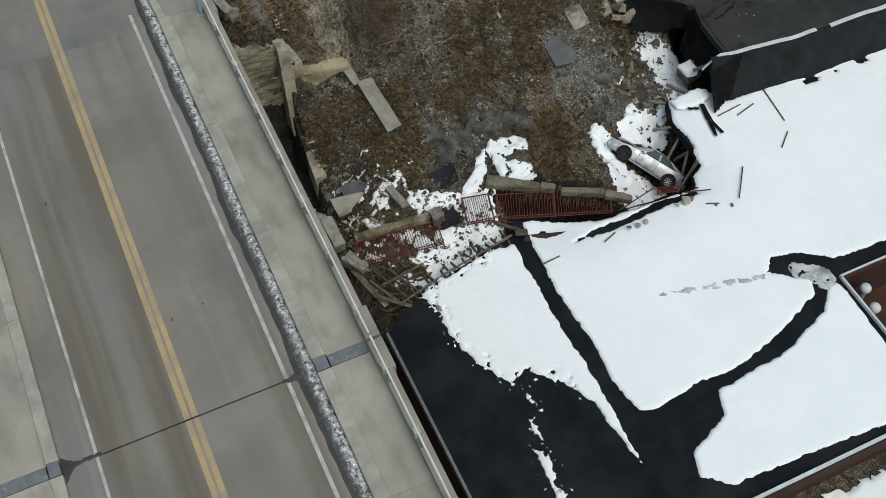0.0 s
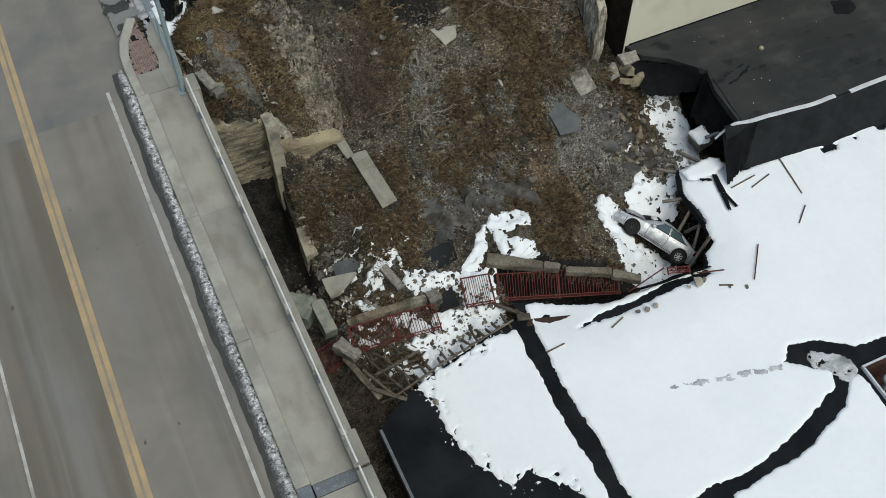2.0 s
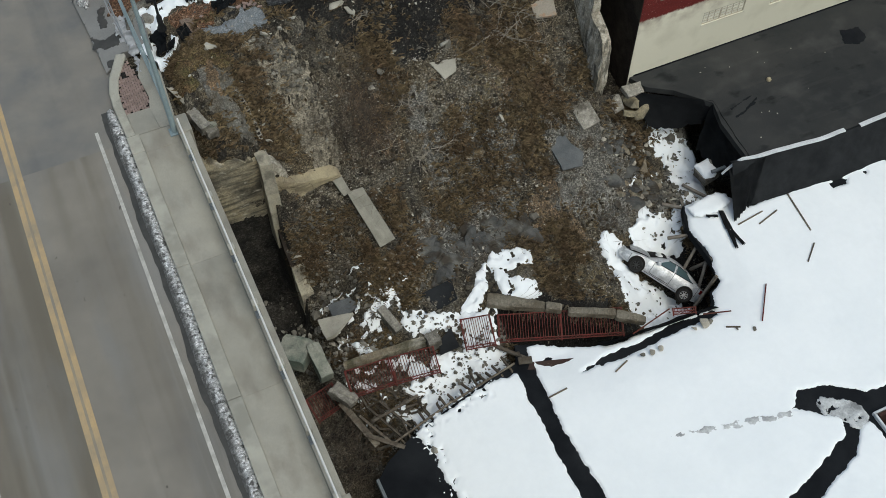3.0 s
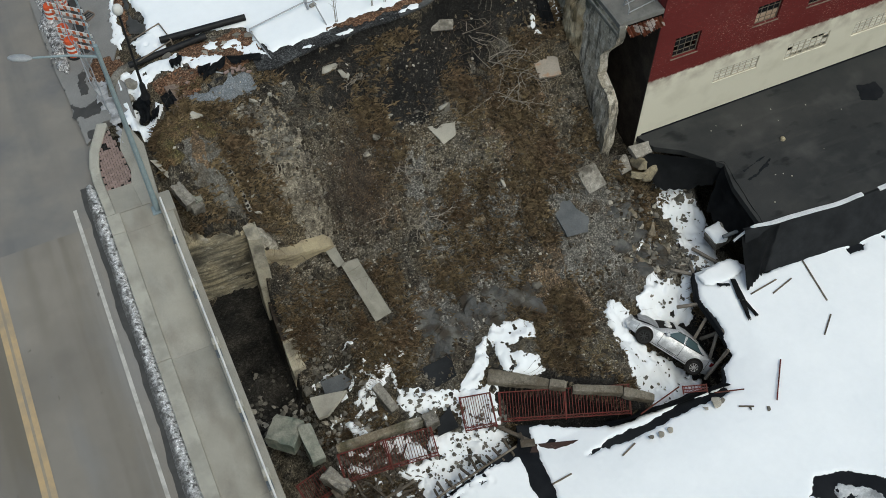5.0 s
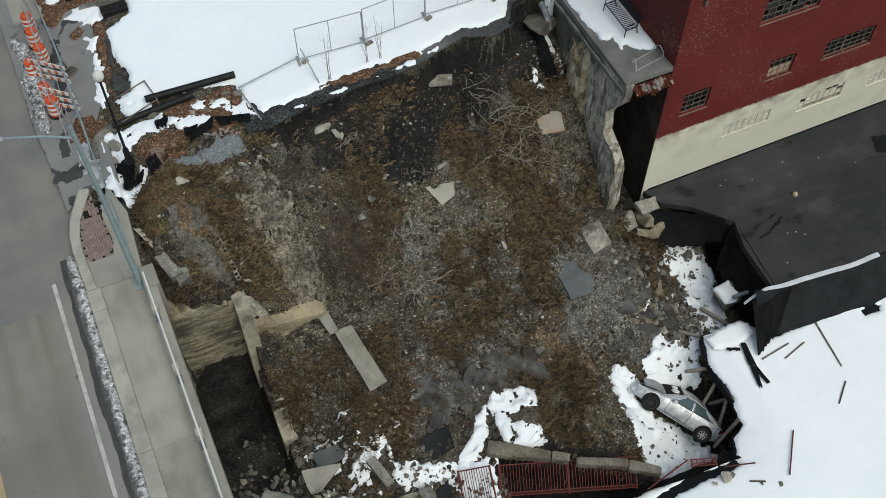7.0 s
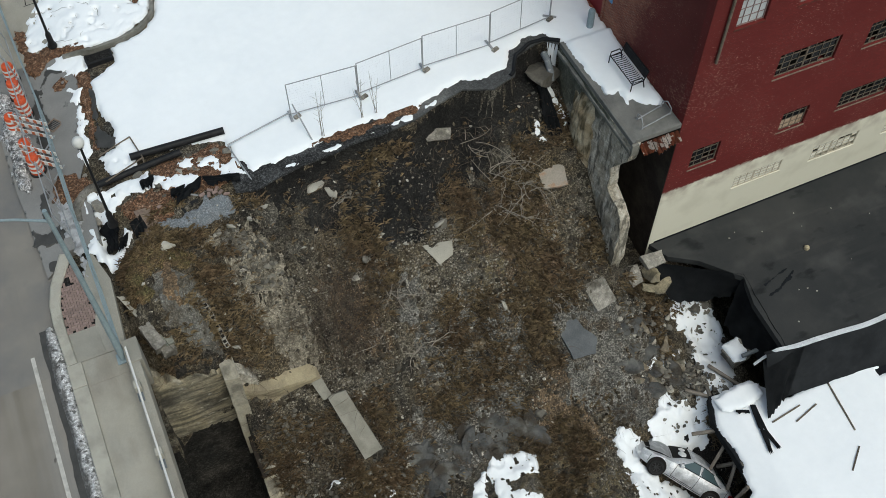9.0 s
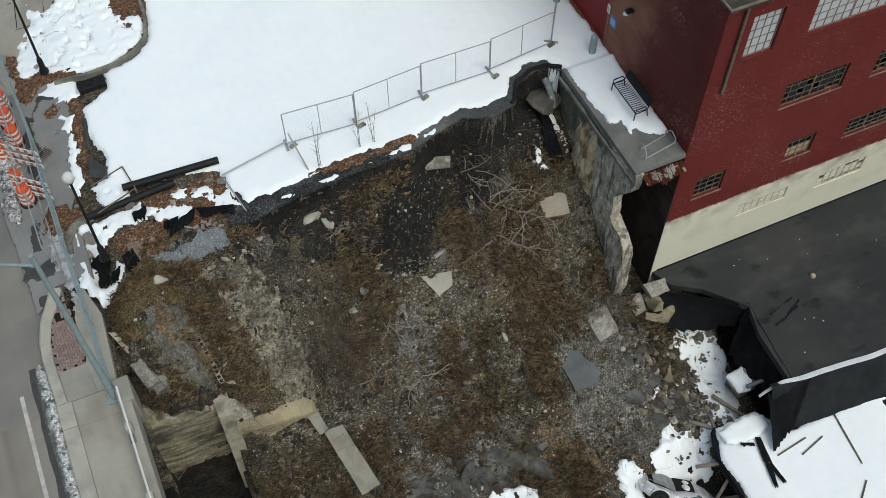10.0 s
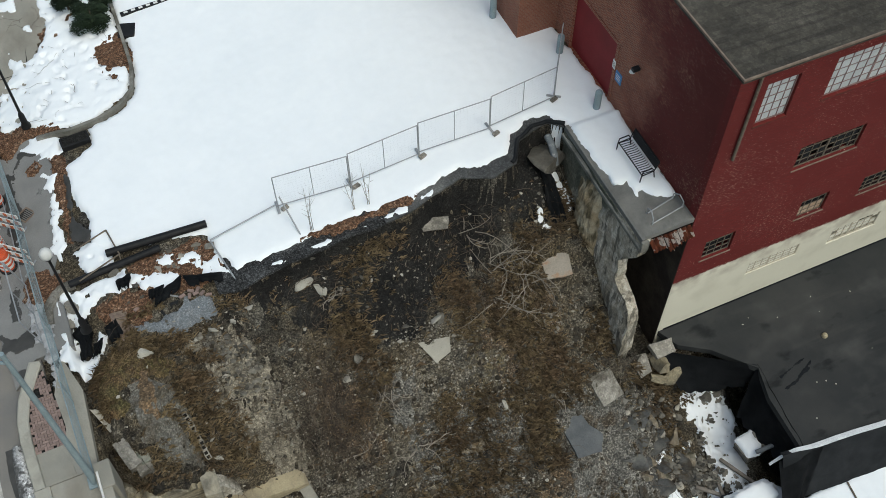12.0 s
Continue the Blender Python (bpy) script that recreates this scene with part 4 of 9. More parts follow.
M["sash_red"] = surf("faded_red_sash", (0.24, 0.17, 0.16), (0.18, 0.12, 0.115), 3.0, 0.8, 0.1)
M["sash"] = surf("rusty_grey_sash", (0.17, 0.14, 0.11), (0.11, 0.09, 0.07), 4.0, 0.8, 0.2)
M["cream_sash"] = surf("grimy_cream_sash", (0.47, 0.43, 0.34), (0.38, 0.345, 0.27), 3.0, 0.8, 0.1)
M["cream_pane"] = surf("cream_painted_glass", (0.72, 0.69, 0.60), (0.64, 0.615, 0.53), 3.0, 0.6, 0.0, rand=0.12)
M["sill"] = surf("stained_stone_sill", (0.24, 0.19, 0.15), (0.15, 0.11, 0.09), 3.0, 0.9, 0.3)
M["board"] = surf("weathered_plywood", (0.30, 0.20, 0.13), (0.42, 0.34, 0.26), 2.5, 0.9, 0.2)


def brick_building():
    bm = bmesh.new()
    wall_with_openings(bm, WALL_X, 50, -8.3, 9.0, [w[:4] for w in WINDOWS], lambda u, d, z: (u, WALL_Y + d, z), 0.4)
    tagged(part("wall_south", bm, "brick"), "red painted brick factory wall with cream basement band", "wall", kind="structure")
    bm = bmesh.new()
    wall_with_openings(bm, WALL_Y + 0.4, 90, 1.1, 9.0, [(44.65, 48.0, 1.3, 4.4)], lambda u, d, z: (WALL_X + d, u, z), 0.4)
    tagged(part("wall_west", bm, "brick_worn"), "brick side wall, red paint flaking off to orange brick", "wall", kind="structure")
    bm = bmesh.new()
    # the first, thin slab is added to darken the wall's corner return
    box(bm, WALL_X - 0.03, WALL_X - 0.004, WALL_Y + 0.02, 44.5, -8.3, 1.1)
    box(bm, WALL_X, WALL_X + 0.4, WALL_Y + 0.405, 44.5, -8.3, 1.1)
    tagged(part("wall_cellar", bm, "dark_stone"), "dark stone cellar wall with the landing's shade put into its colour", "wall", kind="structure")
    # a blackened wall and ceiling give the windows their unlit depth
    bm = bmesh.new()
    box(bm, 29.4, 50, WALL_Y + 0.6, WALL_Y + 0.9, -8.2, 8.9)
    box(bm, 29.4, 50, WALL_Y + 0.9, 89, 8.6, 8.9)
    tagged(part("wall_inner", bm, "dark"), "near-black wall painting the unlit room behind the factory windows", "wall", kind="structure")
    bm = bmesh.new()
    box(bm, WALL_X - 0.2, 50.3, WALL_Y - 0.28, 90.3, 9.0, 9.22)
    tagged(part("roof_main", bm, "roofing"), "flat grey rolled roofing on the brick building", "roof", kind="structure")
    bm = bmesh.new()
    box(bm, WALL_X - 0.26, 50.3, WALL_Y - 0.34, WALL_Y - 0.281, 9.17, 9.25)
    box(bm, WALL_X - 0.26, WALL_X - 0.201, WALL_Y - 0.281, 90.3, 9.17, 9.25)
    tagged(part("roof_trim", bm, "sill"), "weathered metal drip edge round the roof", "trim", kind="structure")
    for w in WINDOWS:
        window_unit(*w)
    bm = bmesh.new()
    box(bm, WALL_X + 0.3, 50, WALL_Y - 0.03, WALL_Y - 0.003, DECK - 0.05, DECK + 0.09)
    tagged(part("base_flashing", bm, "membrane"), "thin black tar strip along the wall foot", "flashing", kind="structure")
    # the loading door in the side wall
    door = tagged(new("door_1"), "dark red painted sheet metal loading door", "door", kind="structure")
    bm = bmesh.new()
    box(bm, WALL_X + 0.12, WALL_X + 0.2, 44.65, 48.0, 1.3, 4.4)
    part("door_leaf", bm, "door_red", door)
    bm = bmesh.new()
    box(bm, WALL_X - 0.03, WALL_X + 0.12, 44.5, 44.66, 1.3, 4.5)
    box(bm, WALL_X - 0.03, WALL_X + 0.12, 47.99, 48.15, 1.3, 4.5)
    box(bm, WALL_X - 0.03, WALL_X + 0.12, 44.66, 47.99, 4.39, 4.55)
    part("door_frame", bm, "brick_worn", door)
    # projecting brick stair tower further along
    bm = bmesh.new()
    box(bm, 27.0, WALL_X - 0.002, 49.2, 54, 0.6, 9.0)
    tagged(part("wall_tower", bm, "brick_tower"), "projecting brick bay with worn orange bricks", "wall", kind="structure")


# dark stone; on the cellar wall the near-black also carries shade
M["dark_stone"] = surf("dark_brown_stone", (0.035, 0.028, 0.024), (0.022, 0.018, 0.016), 2.0, 0.9, 0.6, (0.055, 0.045, 0.036), 0.8, 14)
M["door_red"] = surf("dull_red_sheet_metal", (0.20, 0.020, 0.024), (0.165, 0.018, 0.020), 1.2, 0.6, 0.05)
M["brick_tower"] = brick_paint("worn_orange_brick", (0.26, 0.105, 0.065), (0.19, 0.068, 0.045), (0.36, 0.26, 0.21), (0.24, 0.18, 0.14))
brick_building()


# ---- lot snow ----
LOT = [(7.9, 46.6), (8.4, 46.1), (9.6, 45.8), (11.2, 45.5), (12.0, 45.2), (12.1, 44.2), (12.5, 43.2), (13.7, 43.2), (15.3, 43.35), (17.6, 43.45), (18.9, 43.25), (20.2, 43.5), (21.6, 43.95), (22.9, 43.55), (24.0, 43.75), (24.5, 44.6), (25.4, 44.95), (26.2, 44.85), (26.75, 44.05), (26.72, 43.4), (26.72, 42.0), (26.76, 40.5), (27.38, 40.42), (27.42, 39.8),
       (27.7, 39.9), (28.0, 39.5), (28.87, 39.1), (28.87, 90), (11.95, 90), (11.75, 55.2), (11.68, 54.5), (11.35, 53.4), (10.65, 52.7), (9.6, 52.36), (9.12, 52.3), (9.05, 51.5), (7.8, 50.7), (7.7, 49.4), (8.1, 48.0)]


def lot_base(X, Y):
    return np.where((X > 26.6) & (Y < 43.9), 1.42, lot_z(X, Y) - 0.03)


snow_cover("lot_snow", [LOT], lot_base, "smooth undisturbed snow covering the car park", 0.16, 0.13, 0.2, 7.0)


def strata(x, z, seed):
    """Ledges and board marks: the depth of a broken, layered wall face."""
    lay = math.floor(z * 2.6 + 1.3 * fbm(x * 0.35, z * 0.15, 1.0, seed, 2))
    return 0.05 * (noise.cell(Vector((lay, seed, 3.0))) - 0.5) + 0.07 * fbm(x, z, 0.7, seed, 3) + 0.05 * fbm(x, z * 2, 3.2, seed + 4, 4)


# ---- retaining wall and platform beside the building ----
def retaining_wall():
    bm = bmesh.new()
    ys = np.arange(37.2, 43.95, 0.16)
    end = lambda z: float(np.interp(z, [-8.5, -6.9, -5.3, -3.2, -2.8, -2.4, -1.3, 0.2, 1.2], [37.5, 37.35, 37.2, 37.45, 38.0, 38.8, 38.9, 37.95, 37.9]))
    zs = np.arange(-8.5, 1.3, 0.12)
    front, back = {}, {}
    for j, z in enumerate(zs):
        y0 = end(z) + 0.06 * fbm(z, 0, 0.7, 8.0, 2) + 0.02 * fbm(z, 0, 3.2, 3.0, 4)
        for i in range(28):
            y = y0 + (43.95 - y0) * i / 27
            dx = 0.12 * fbm(y, z, 0.9, 2.0, 5) - 0.03 * (1.2 - z) * 0.5
            front[i, j] = bm.verts.new((26.58 + dx, y, z))
            back[i, j] = bm.verts.new((27.0 + 0.03 * fbm(y, z, 1.5, 5.0, 3), y + (0.06 * fbm(z, y, 1.8, 11.0, 3) if i == 0 else 0), z))
    for j in range(len(zs) - 1):
        for i in range(27):
            bm.faces.new((front[i + 1, j], front[i, j], front[i, j + 1], front[i + 1, j + 1]))
            bm.faces.new((back[i, j], back[i + 1, j], back[i + 1, j + 1], back[i, j + 1]))
        bm.faces.new((front[0, j], back[0, j], back[0, j + 1], front[0, j + 1]))
    for i in range(27):
        bm.faces.new((front[i, len(zs) - 1], back[i, len(zs) - 1], back[i + 1, len(zs) - 1], front[i + 1, len(zs) - 1]))
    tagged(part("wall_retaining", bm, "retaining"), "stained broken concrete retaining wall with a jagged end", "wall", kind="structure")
    bm = bmesh.new()
    box(bm, 26.62, WALL_X - 0.003, 37.96, 43.9, 1.16, 1.42, bevel=0.03)
    tagged(part("platform", bm, "landing"), "damp concrete landing slab beside the brick wall", "platform", kind="structure")
    bm = bmesh.new()
    box(bm, 26.56, 26.74, 37.86, 44.0, 1.17, 1.445, bevel=0.025)
    tagged(part("wall_cap", bm, "landing"), "dark damp concrete lip along the landing edge", "wall cap", kind="structure")
    bm = bmesh.new()
    box(bm, 26.46, 26.62, 37.82, 44.0, 0.82, 1.02, bevel=0.03)
    box(bm, 26.50, 26.80, 37.74, 37.855, 0.78, 1.40, bevel=0.02)
    tagged(part("wall_ledge", bm, "ledge"), "narrow worn concrete ledge along the wall top", "wall ledge", kind="structure")


M["ledge"] = surf("weathered_grey_ledge", (0.27, 0.26, 0.23), (0.17, 0.165, 0.145), 1.6, 0.85, 0.3, (0.10, 0.095, 0.08), 0.9, 30)
M["landing"] = surf("damp_landing_concrete", (0.16, 0.158, 0.148), (0.11, 0.109, 0.103), 1.1, 0.6, 0.15, (0.20, 0.197, 0.182), 0.7, 40, 0.3)
M["oldwall"] = surf("stained_old_concrete", (0.50, 0.465, 0.40), (0.36, 0.335, 0.28), 1.8, 0.92, 0.6, (0.22, 0.195, 0.15), 0.7, 16, cell=9.0, cell_amt=0.15)
overlay(M["oldwall"], (0.12, 0.105, 0.082), 0.52, 0.70, (2.2, 2.2, 0.35), 1.0, 6, 0.75)


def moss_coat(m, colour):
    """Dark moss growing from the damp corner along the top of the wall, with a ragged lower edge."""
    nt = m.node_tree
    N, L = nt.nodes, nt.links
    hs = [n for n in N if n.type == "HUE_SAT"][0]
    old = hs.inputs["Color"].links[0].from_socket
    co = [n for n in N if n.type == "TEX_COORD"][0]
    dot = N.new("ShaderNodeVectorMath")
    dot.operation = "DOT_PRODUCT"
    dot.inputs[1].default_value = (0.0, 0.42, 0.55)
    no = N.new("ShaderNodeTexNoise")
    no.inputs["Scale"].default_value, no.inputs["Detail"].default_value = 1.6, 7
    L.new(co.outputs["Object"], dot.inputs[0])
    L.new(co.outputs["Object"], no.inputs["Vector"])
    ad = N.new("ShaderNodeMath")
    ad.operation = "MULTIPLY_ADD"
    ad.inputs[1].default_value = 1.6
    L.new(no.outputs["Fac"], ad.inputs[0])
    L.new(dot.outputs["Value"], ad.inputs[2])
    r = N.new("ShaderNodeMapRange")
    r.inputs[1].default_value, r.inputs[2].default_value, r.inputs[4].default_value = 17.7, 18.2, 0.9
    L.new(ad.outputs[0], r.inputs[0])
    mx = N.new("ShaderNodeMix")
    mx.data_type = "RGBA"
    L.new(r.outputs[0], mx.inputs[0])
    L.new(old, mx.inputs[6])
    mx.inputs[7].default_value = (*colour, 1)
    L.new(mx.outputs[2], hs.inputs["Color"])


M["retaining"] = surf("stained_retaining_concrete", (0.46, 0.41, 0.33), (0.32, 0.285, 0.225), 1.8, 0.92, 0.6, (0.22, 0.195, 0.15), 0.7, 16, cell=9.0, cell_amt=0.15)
overlay(M["retaining"], (0.12, 0.105, 0.082), 0.52, 0.70, (2.2, 2.2, 0.35), 1.0, 6, 0.75)
overlay(M["retaining"], (0.62, 0.58, 0.50), 0.47, 0.62, (2.6, 2.6, 1.0), 1.0, 8, 0.6)
overlay(M["retaining"], (0.07, 0.065, 0.055), 0.54, 0.60, (5.0, 5.0, 0.7), 1.0, 6, 0.7)
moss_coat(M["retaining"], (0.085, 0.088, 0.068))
retaining_wall()


# ---- abutment walls by the bridge ----
def wall_slab(name, u0, u1, nu, nz, top, bot, place, depth, mat, parent=None):
    """An upright wall: place(u, d, z) gives a point d behind the rough face."""
    bm = bmesh.new()
    cols = []
    for i in range(nu + 1):
        u = u0 + (u1 - u0) * i / nu
        t, b = top(u), bot(u)
        cols.append([[bm.verts.new(place(u, d, b + (t - b) * k / nz)) for d in (0.0, depth)] for k in range(nz + 1)])
    for a, b in zip(cols, cols[1:]):
        for k in range(nz):
            bm.faces.new((a[k][0], b[k][0], b[k + 1][0], a[k + 1][0]))
            bm.faces.new((b[k][1], a[k][1], a[k + 1][1], b[k + 1][1]))
        bm.faces.new((a[nz][0], b[nz][0], b[nz][1], a[nz][1]))
        bm.faces.new((b[0][0], a[0][0], a[0][1], b[0][1]))
    for c in (cols[0], cols[-1]):
        for k in range(nz):
            bm.faces.new((c[k][0], c[k][1], c[k + 1][1], c[k + 1][0]))
    bmesh.ops.recalc_face_normals(bm, faces=bm.faces)
    return part(name, bm, mat, parent)


def abutment():
    ab = tagged(new("wall_abutment"), "ochre stained broken concrete abutment wall", "wall", kind="structure")
    top = lambda x: float(np.interp(x, [4.8, 6.4, 7.6, 8.3, 8.85], [-2.2, -2.35, -2.6, -2.85, -3.1])) + 0.22 * fbm(x, 0, 3.0, 3.0, 4)
    low = lambda x, z: 0.9 * max(0.0, min(1.0, (-8.3 + 0.25 * (x - 6.5) - 0.5 * fbm(x, 0, 0.9, 4.0, 3) - z) / 0.25))
    wall_slab("wall_face", 4.8, 8.85, 44, 70, top, lambda x: -12.0, lambda x, d, z: (x, 37.35 + 0.4 * strata(x, z, 7.0) + low(x, z) if d == 0 else 38.9, z), 1.0, "abut", ab)
    # the smooth ochre edge of the broken slab running into the bank
    up = lambda x: float(np.interp(x, [9.3, 9.7, 10.2, 10.6, 11.4, 12.1, 12.4], [-4.3, -4.6, -4.95, -5.12, -5.25, -5.36, -5.5]))
    dn = lambda x: float(np.interp(x, [9.3, 10.7, 11.6, 12.2, 12.4], [-6.2, -5.95, -5.75, -5.62, -5.6]))
    wall_slab("broken_edge", 9.3, 12.4, 40, 14, lambda x: up(x) + 0.05 * fbm(x, 0, 2.5, 5.0, 4), lambda x: dn(x) + 0.08 * fbm(x, 2, 2.5, 5.0, 4),
              lambda x, d, z: (x, 36.92 + 0.03 * math.sin((z - up(x)) * 7) + 0.04 * fbm(x, z * 3, 1.2, 2.0, 4) + d, z), 0.7, "ochre_edge", ab)
    wall_slab("broken_crest", 9.25, 9.95, 16, 8, lambda x: float(np.interp(x, [9.2, 9.5, 9.75, 9.95], [-3.25, -3.55, -3.95, -4.4])) + 0.09 * fbm(x, 0, 5.0, 8.0, 3), lambda x: -5.2,
              lambda x, d, z: (x, 37.2 + 0.10 * fbm(x, z, 2.5, 6.0, 4) + d, z), 0.5, "oldwall", ab)
    # the wing wall: an upright pier, then a sloping broken top down to the pit
    wing = tagged(new("wall_wing"), "weathered pier and broken wing wall stepping down from the abutment", "wall", kind="structure")
    pier = lambda x: -2.95 - 0.35 * (x - 8.75) + 0.06 * fbm(x, 0, 4.0, 9.0, 3)
    wall_slab("pier", 8.72, 9.30, 12, 44, pier, lambda x: -8.6, lambda x, d, z: (x + 0.02 * fbm(z, x, 1.4, 12.0, 3), 36.9 + 0.1 * (z + 3.0) + 0.12 * strata(x, z, 21.0) if d == 0 else 37.9, z), 0.9, "pier", wing)
    crest = lambda y: float(np.interp(y, [33.5, 33.9, 34.7, 35.3, 36.0, 36.7], [-10.2, -9.3, -8.65, -8.15, -7.5, -7.1])) + 0.12 * fbm(y, 0, 2.2, 14.0, 4)
    face = lambda y, d, z: (8.86 + 0.3 * strata(y, z, 33.0) if d == 0 else 9.46 + 0.1 * fbm(y, z, 2.0, 3.0, 3), y, z)
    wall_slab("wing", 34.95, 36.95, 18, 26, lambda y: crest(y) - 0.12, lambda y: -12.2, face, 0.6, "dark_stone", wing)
    wall_slab("wing_end", 33.85, 34.95, 18, 26, crest, lambda y: -12.2, face, 0.6, "pier", wing)


M["abut"] = surf("board_marked_concrete", (0.31, 0.28, 0.21), (0.21, 0.19, 0.145), 2.2, 0.92, 0.7, (0.36, 0.31, 0.21), 0.6, 14, cell=7.0, cell_amt=0.12)
overlay(M["abut"], (0.085, 0.078, 0.063), 0.46, 0.62, (0.7, 0.7, 4.5), 1.0, 6, 0.8)
overlay(M["abut"], (0.05, 0.047, 0.04), 0.46, 0.6, (0.5, 0.5, 0.75), 1.0, 8, 0.85)
overlay(M["abut"], (0.42, 0.39, 0.32), 0.62, 0.67, (1.3, 1.3, 2.6), 1.0, 6, 0.8)
M["pier"] = surf("pale_rough_concrete", (0.38, 0.35, 0.28), (0.27, 0.25, 0.20), 2.0, 0.92, 0.6, (0.42, 0.37, 0.27), 0.7, 14)
overlay(M["pier"], (0.13, 0.12, 0.10), 0.5, 0.66, (1.5, 1.5, 1.2), 1.0, 6, 0.75)
M["ochre_edge"] = surf("smooth_ochre_concrete", (0.40, 0.34, 0.22), (0.31, 0.265, 0.175), 1.2, 0.9, 0.25, (0.24, 0.20, 0.14), 0.8, 18)
overlay(M["ochre_edge"], (0.15, 0.125, 0.09), 0.52, 0.7, (0.6, 0.6, 7.0), 1.0, 4, 0.7)
abutment()


# ---- stone pier in the corner of the retaining wall ----
def corner_pier():
    p = tagged(new("wall_corner_pier"), "mossy brown stone pier against the retaining wall", "wall", kind="structure")
    def face(y, d, z):
        if d:
            return (26.75, y, z)
        side = max(0.0, 1 - abs((y - 41.35 - 0.1 * (z + 1.5)) / 0.95) ** 3)
        deep = float(np.interp(z, [-3.9, -3.2, -1.5, -0.3, 0.4, 0.7], [0.62, 0.58, 0.42, 0.34, 0.16, 0.0]))
        fibre = 0.10 * fbm(y * 3.0, z * 0.7, 1.0, 41.0, 4) + 0.06 * fbm(y * 8.0, z * 2.5, 1.0, 43.0, 3)
        return (26.66 - side * (deep + 0.06 + fibre), y + 0.06 * fbm(z, y, 1.2, 44.0, 3), z)

    wall_slab("stone", 40.4, 42.35, 52, 64, lambda y: 0.75 - 0.25 * abs(y - 41.4) + 0.1 * fbm(y, 0, 2.0, 45.0, 3), lambda y: -4.0, face, 1.0, "fibrous", p)


M["fibrous"] = surf("brown_weathered_stone", (0.36, 0.285, 0.18), (0.24, 0.185, 0.115), 2.4, 0.92, 0.7, (0.44, 0.385, 0.28), 1.1, 18)
overlay(M["fibrous"], (0.07, 0.06, 0.035), 0.50, 0.62, (3.5, 3.5, 0.9), 1.0, 7, 0.85)
M["mossy"] = surf("mossy_brown_concrete", (0.22, 0.185, 0.135), (0.14, 0.115, 0.08), 2.4, 0.92, 0.6, (0.30, 0.28, 0.235), 0.9, 18, cell=8.0, cell_amt=0.15)
overlay(M["mossy"], (0.06, 0.055, 0.03), 0.5, 0.62, (1.6, 1.6, 1.6), 1.0, 6, 0.75)
corner_pier()


# ---- the wrecked car ----
M["silver"] = surf("dusty_silver_car_paint", (0.50, 0.51, 0.525), (0.42, 0.43, 0.445), 1.5, 0.38, 0.0, (0.56, 0.57, 0.58), 1.4, 20, 0.5, 0.25)
overlay(M["silver"], (0.74, 0.74, 0.76), 0.53, 0.60, (1.0, 1.0, 1.0), 2.6, 6, 0.7)
overlay(M["silver"], (0.24, 0.235, 0.23), 0.60, 0.70, (1.0, 1.0, 1.0), 1.7, 7, 0.5)
M["steel_rim"] = surf("dark_steel_rim", (0.05, 0.05, 0.05), (0.032, 0.032, 0.032), 6.0, 0.5, 0.0, metal=0.3)
M["trim_black"] = surf("black_car_trim", (0.012, 0.012, 0.013), (0.02, 0.02, 0.02), 6.0, 0.5, 0.0)
M["car_glass"] = bpy.data.materials.new("tinted_car_glass")
M["car_glass"].use_nodes = True
_b = M["car_glass"].node_tree.nodes["Principled BSDF"]
_b.inputs["Base Color"].default_value, _b.inputs["Roughness"].default_value = (0.055, 0.085, 0.09, 1), 0.15
M["lamp_glass"] = surf("clear_headlamp_lens", (0.55, 0.57, 0.58), (0.65, 0.66, 0.66), 6.0, 0.15, 0.0)
M["tail_red"] = surf("red_tail_lens", (0.22, 0.01, 0.012), (0.15, 0.01, 0.012), 6.0, 0.2, 0.0)
M["alloy"] = surf("silver_alloy", (0.52, 0.52, 0.52), (0.42, 0.42, 0.42), 6.0, 0.45, 0.0, metal=0.4)

STATIONS = [  # x, belt height, roof height, half width, roof half width, sill height
    (2.24, 0.50, 0.54, 0.52, 0.40, 0.30), (2.12, 0.60, 0.66, 0.70, 0.55, 0.22), (1.85, 0.70, 0.76, 0.82, 0.62, 0.19), (1.4, 0.80, 0.87, 0.875, 0.66, 0.18), (0.95, 0.88, 0.95, 0.885, 0.68, 0.17),
    (0.55, 0.915, 1.17, 0.885, 0.60, 0.17), (0.15, 0.93, 1.33, 0.885, 0.57, 0.17), (-0.5, 0.95, 1.36, 0.885, 0.57, 0.17), (-1.05, 0.97, 1.28, 0.885, 0.55, 0.18),
    (-1.45, 0.99, 1.16, 0.88, 0.55, 0.19), (-1.85, 0.98, 1.02, 0.85, 0.62, 0.22), (-2.1, 0.90, 0.94, 0.78, 0.60, 0.27), (-2.2, 0.72, 0.76, 0.68, 0.50, 0.34),
]


def car_at(x, s, out=0.0, side=1):
    """A point of the cabin's flank: s = 0 at the belt, 1 at the roof's edge."""
    A = np.array(STATIONS)[::-1]
    zb, zr, w, wr = (float(np.interp(x, A[:, 0], A[:, k])) for k in (1, 2, 3, 4))
    return Vector((x, side * (w * 0.97 + (wr - w * 0.97) * s + out), zb + (zr - 0.03 - zb) * s + out * 0.3))


def car_top(x, v, out=0.0):
    A = np.array(STATIONS)[::-1]
    zr, wr = (float(np.interp(x, A[:, 0], A[:, k])) for k in (2, 4))
    return Vector((x + out * 0.6, wr * v, zr - 0.03 * v * v + out))


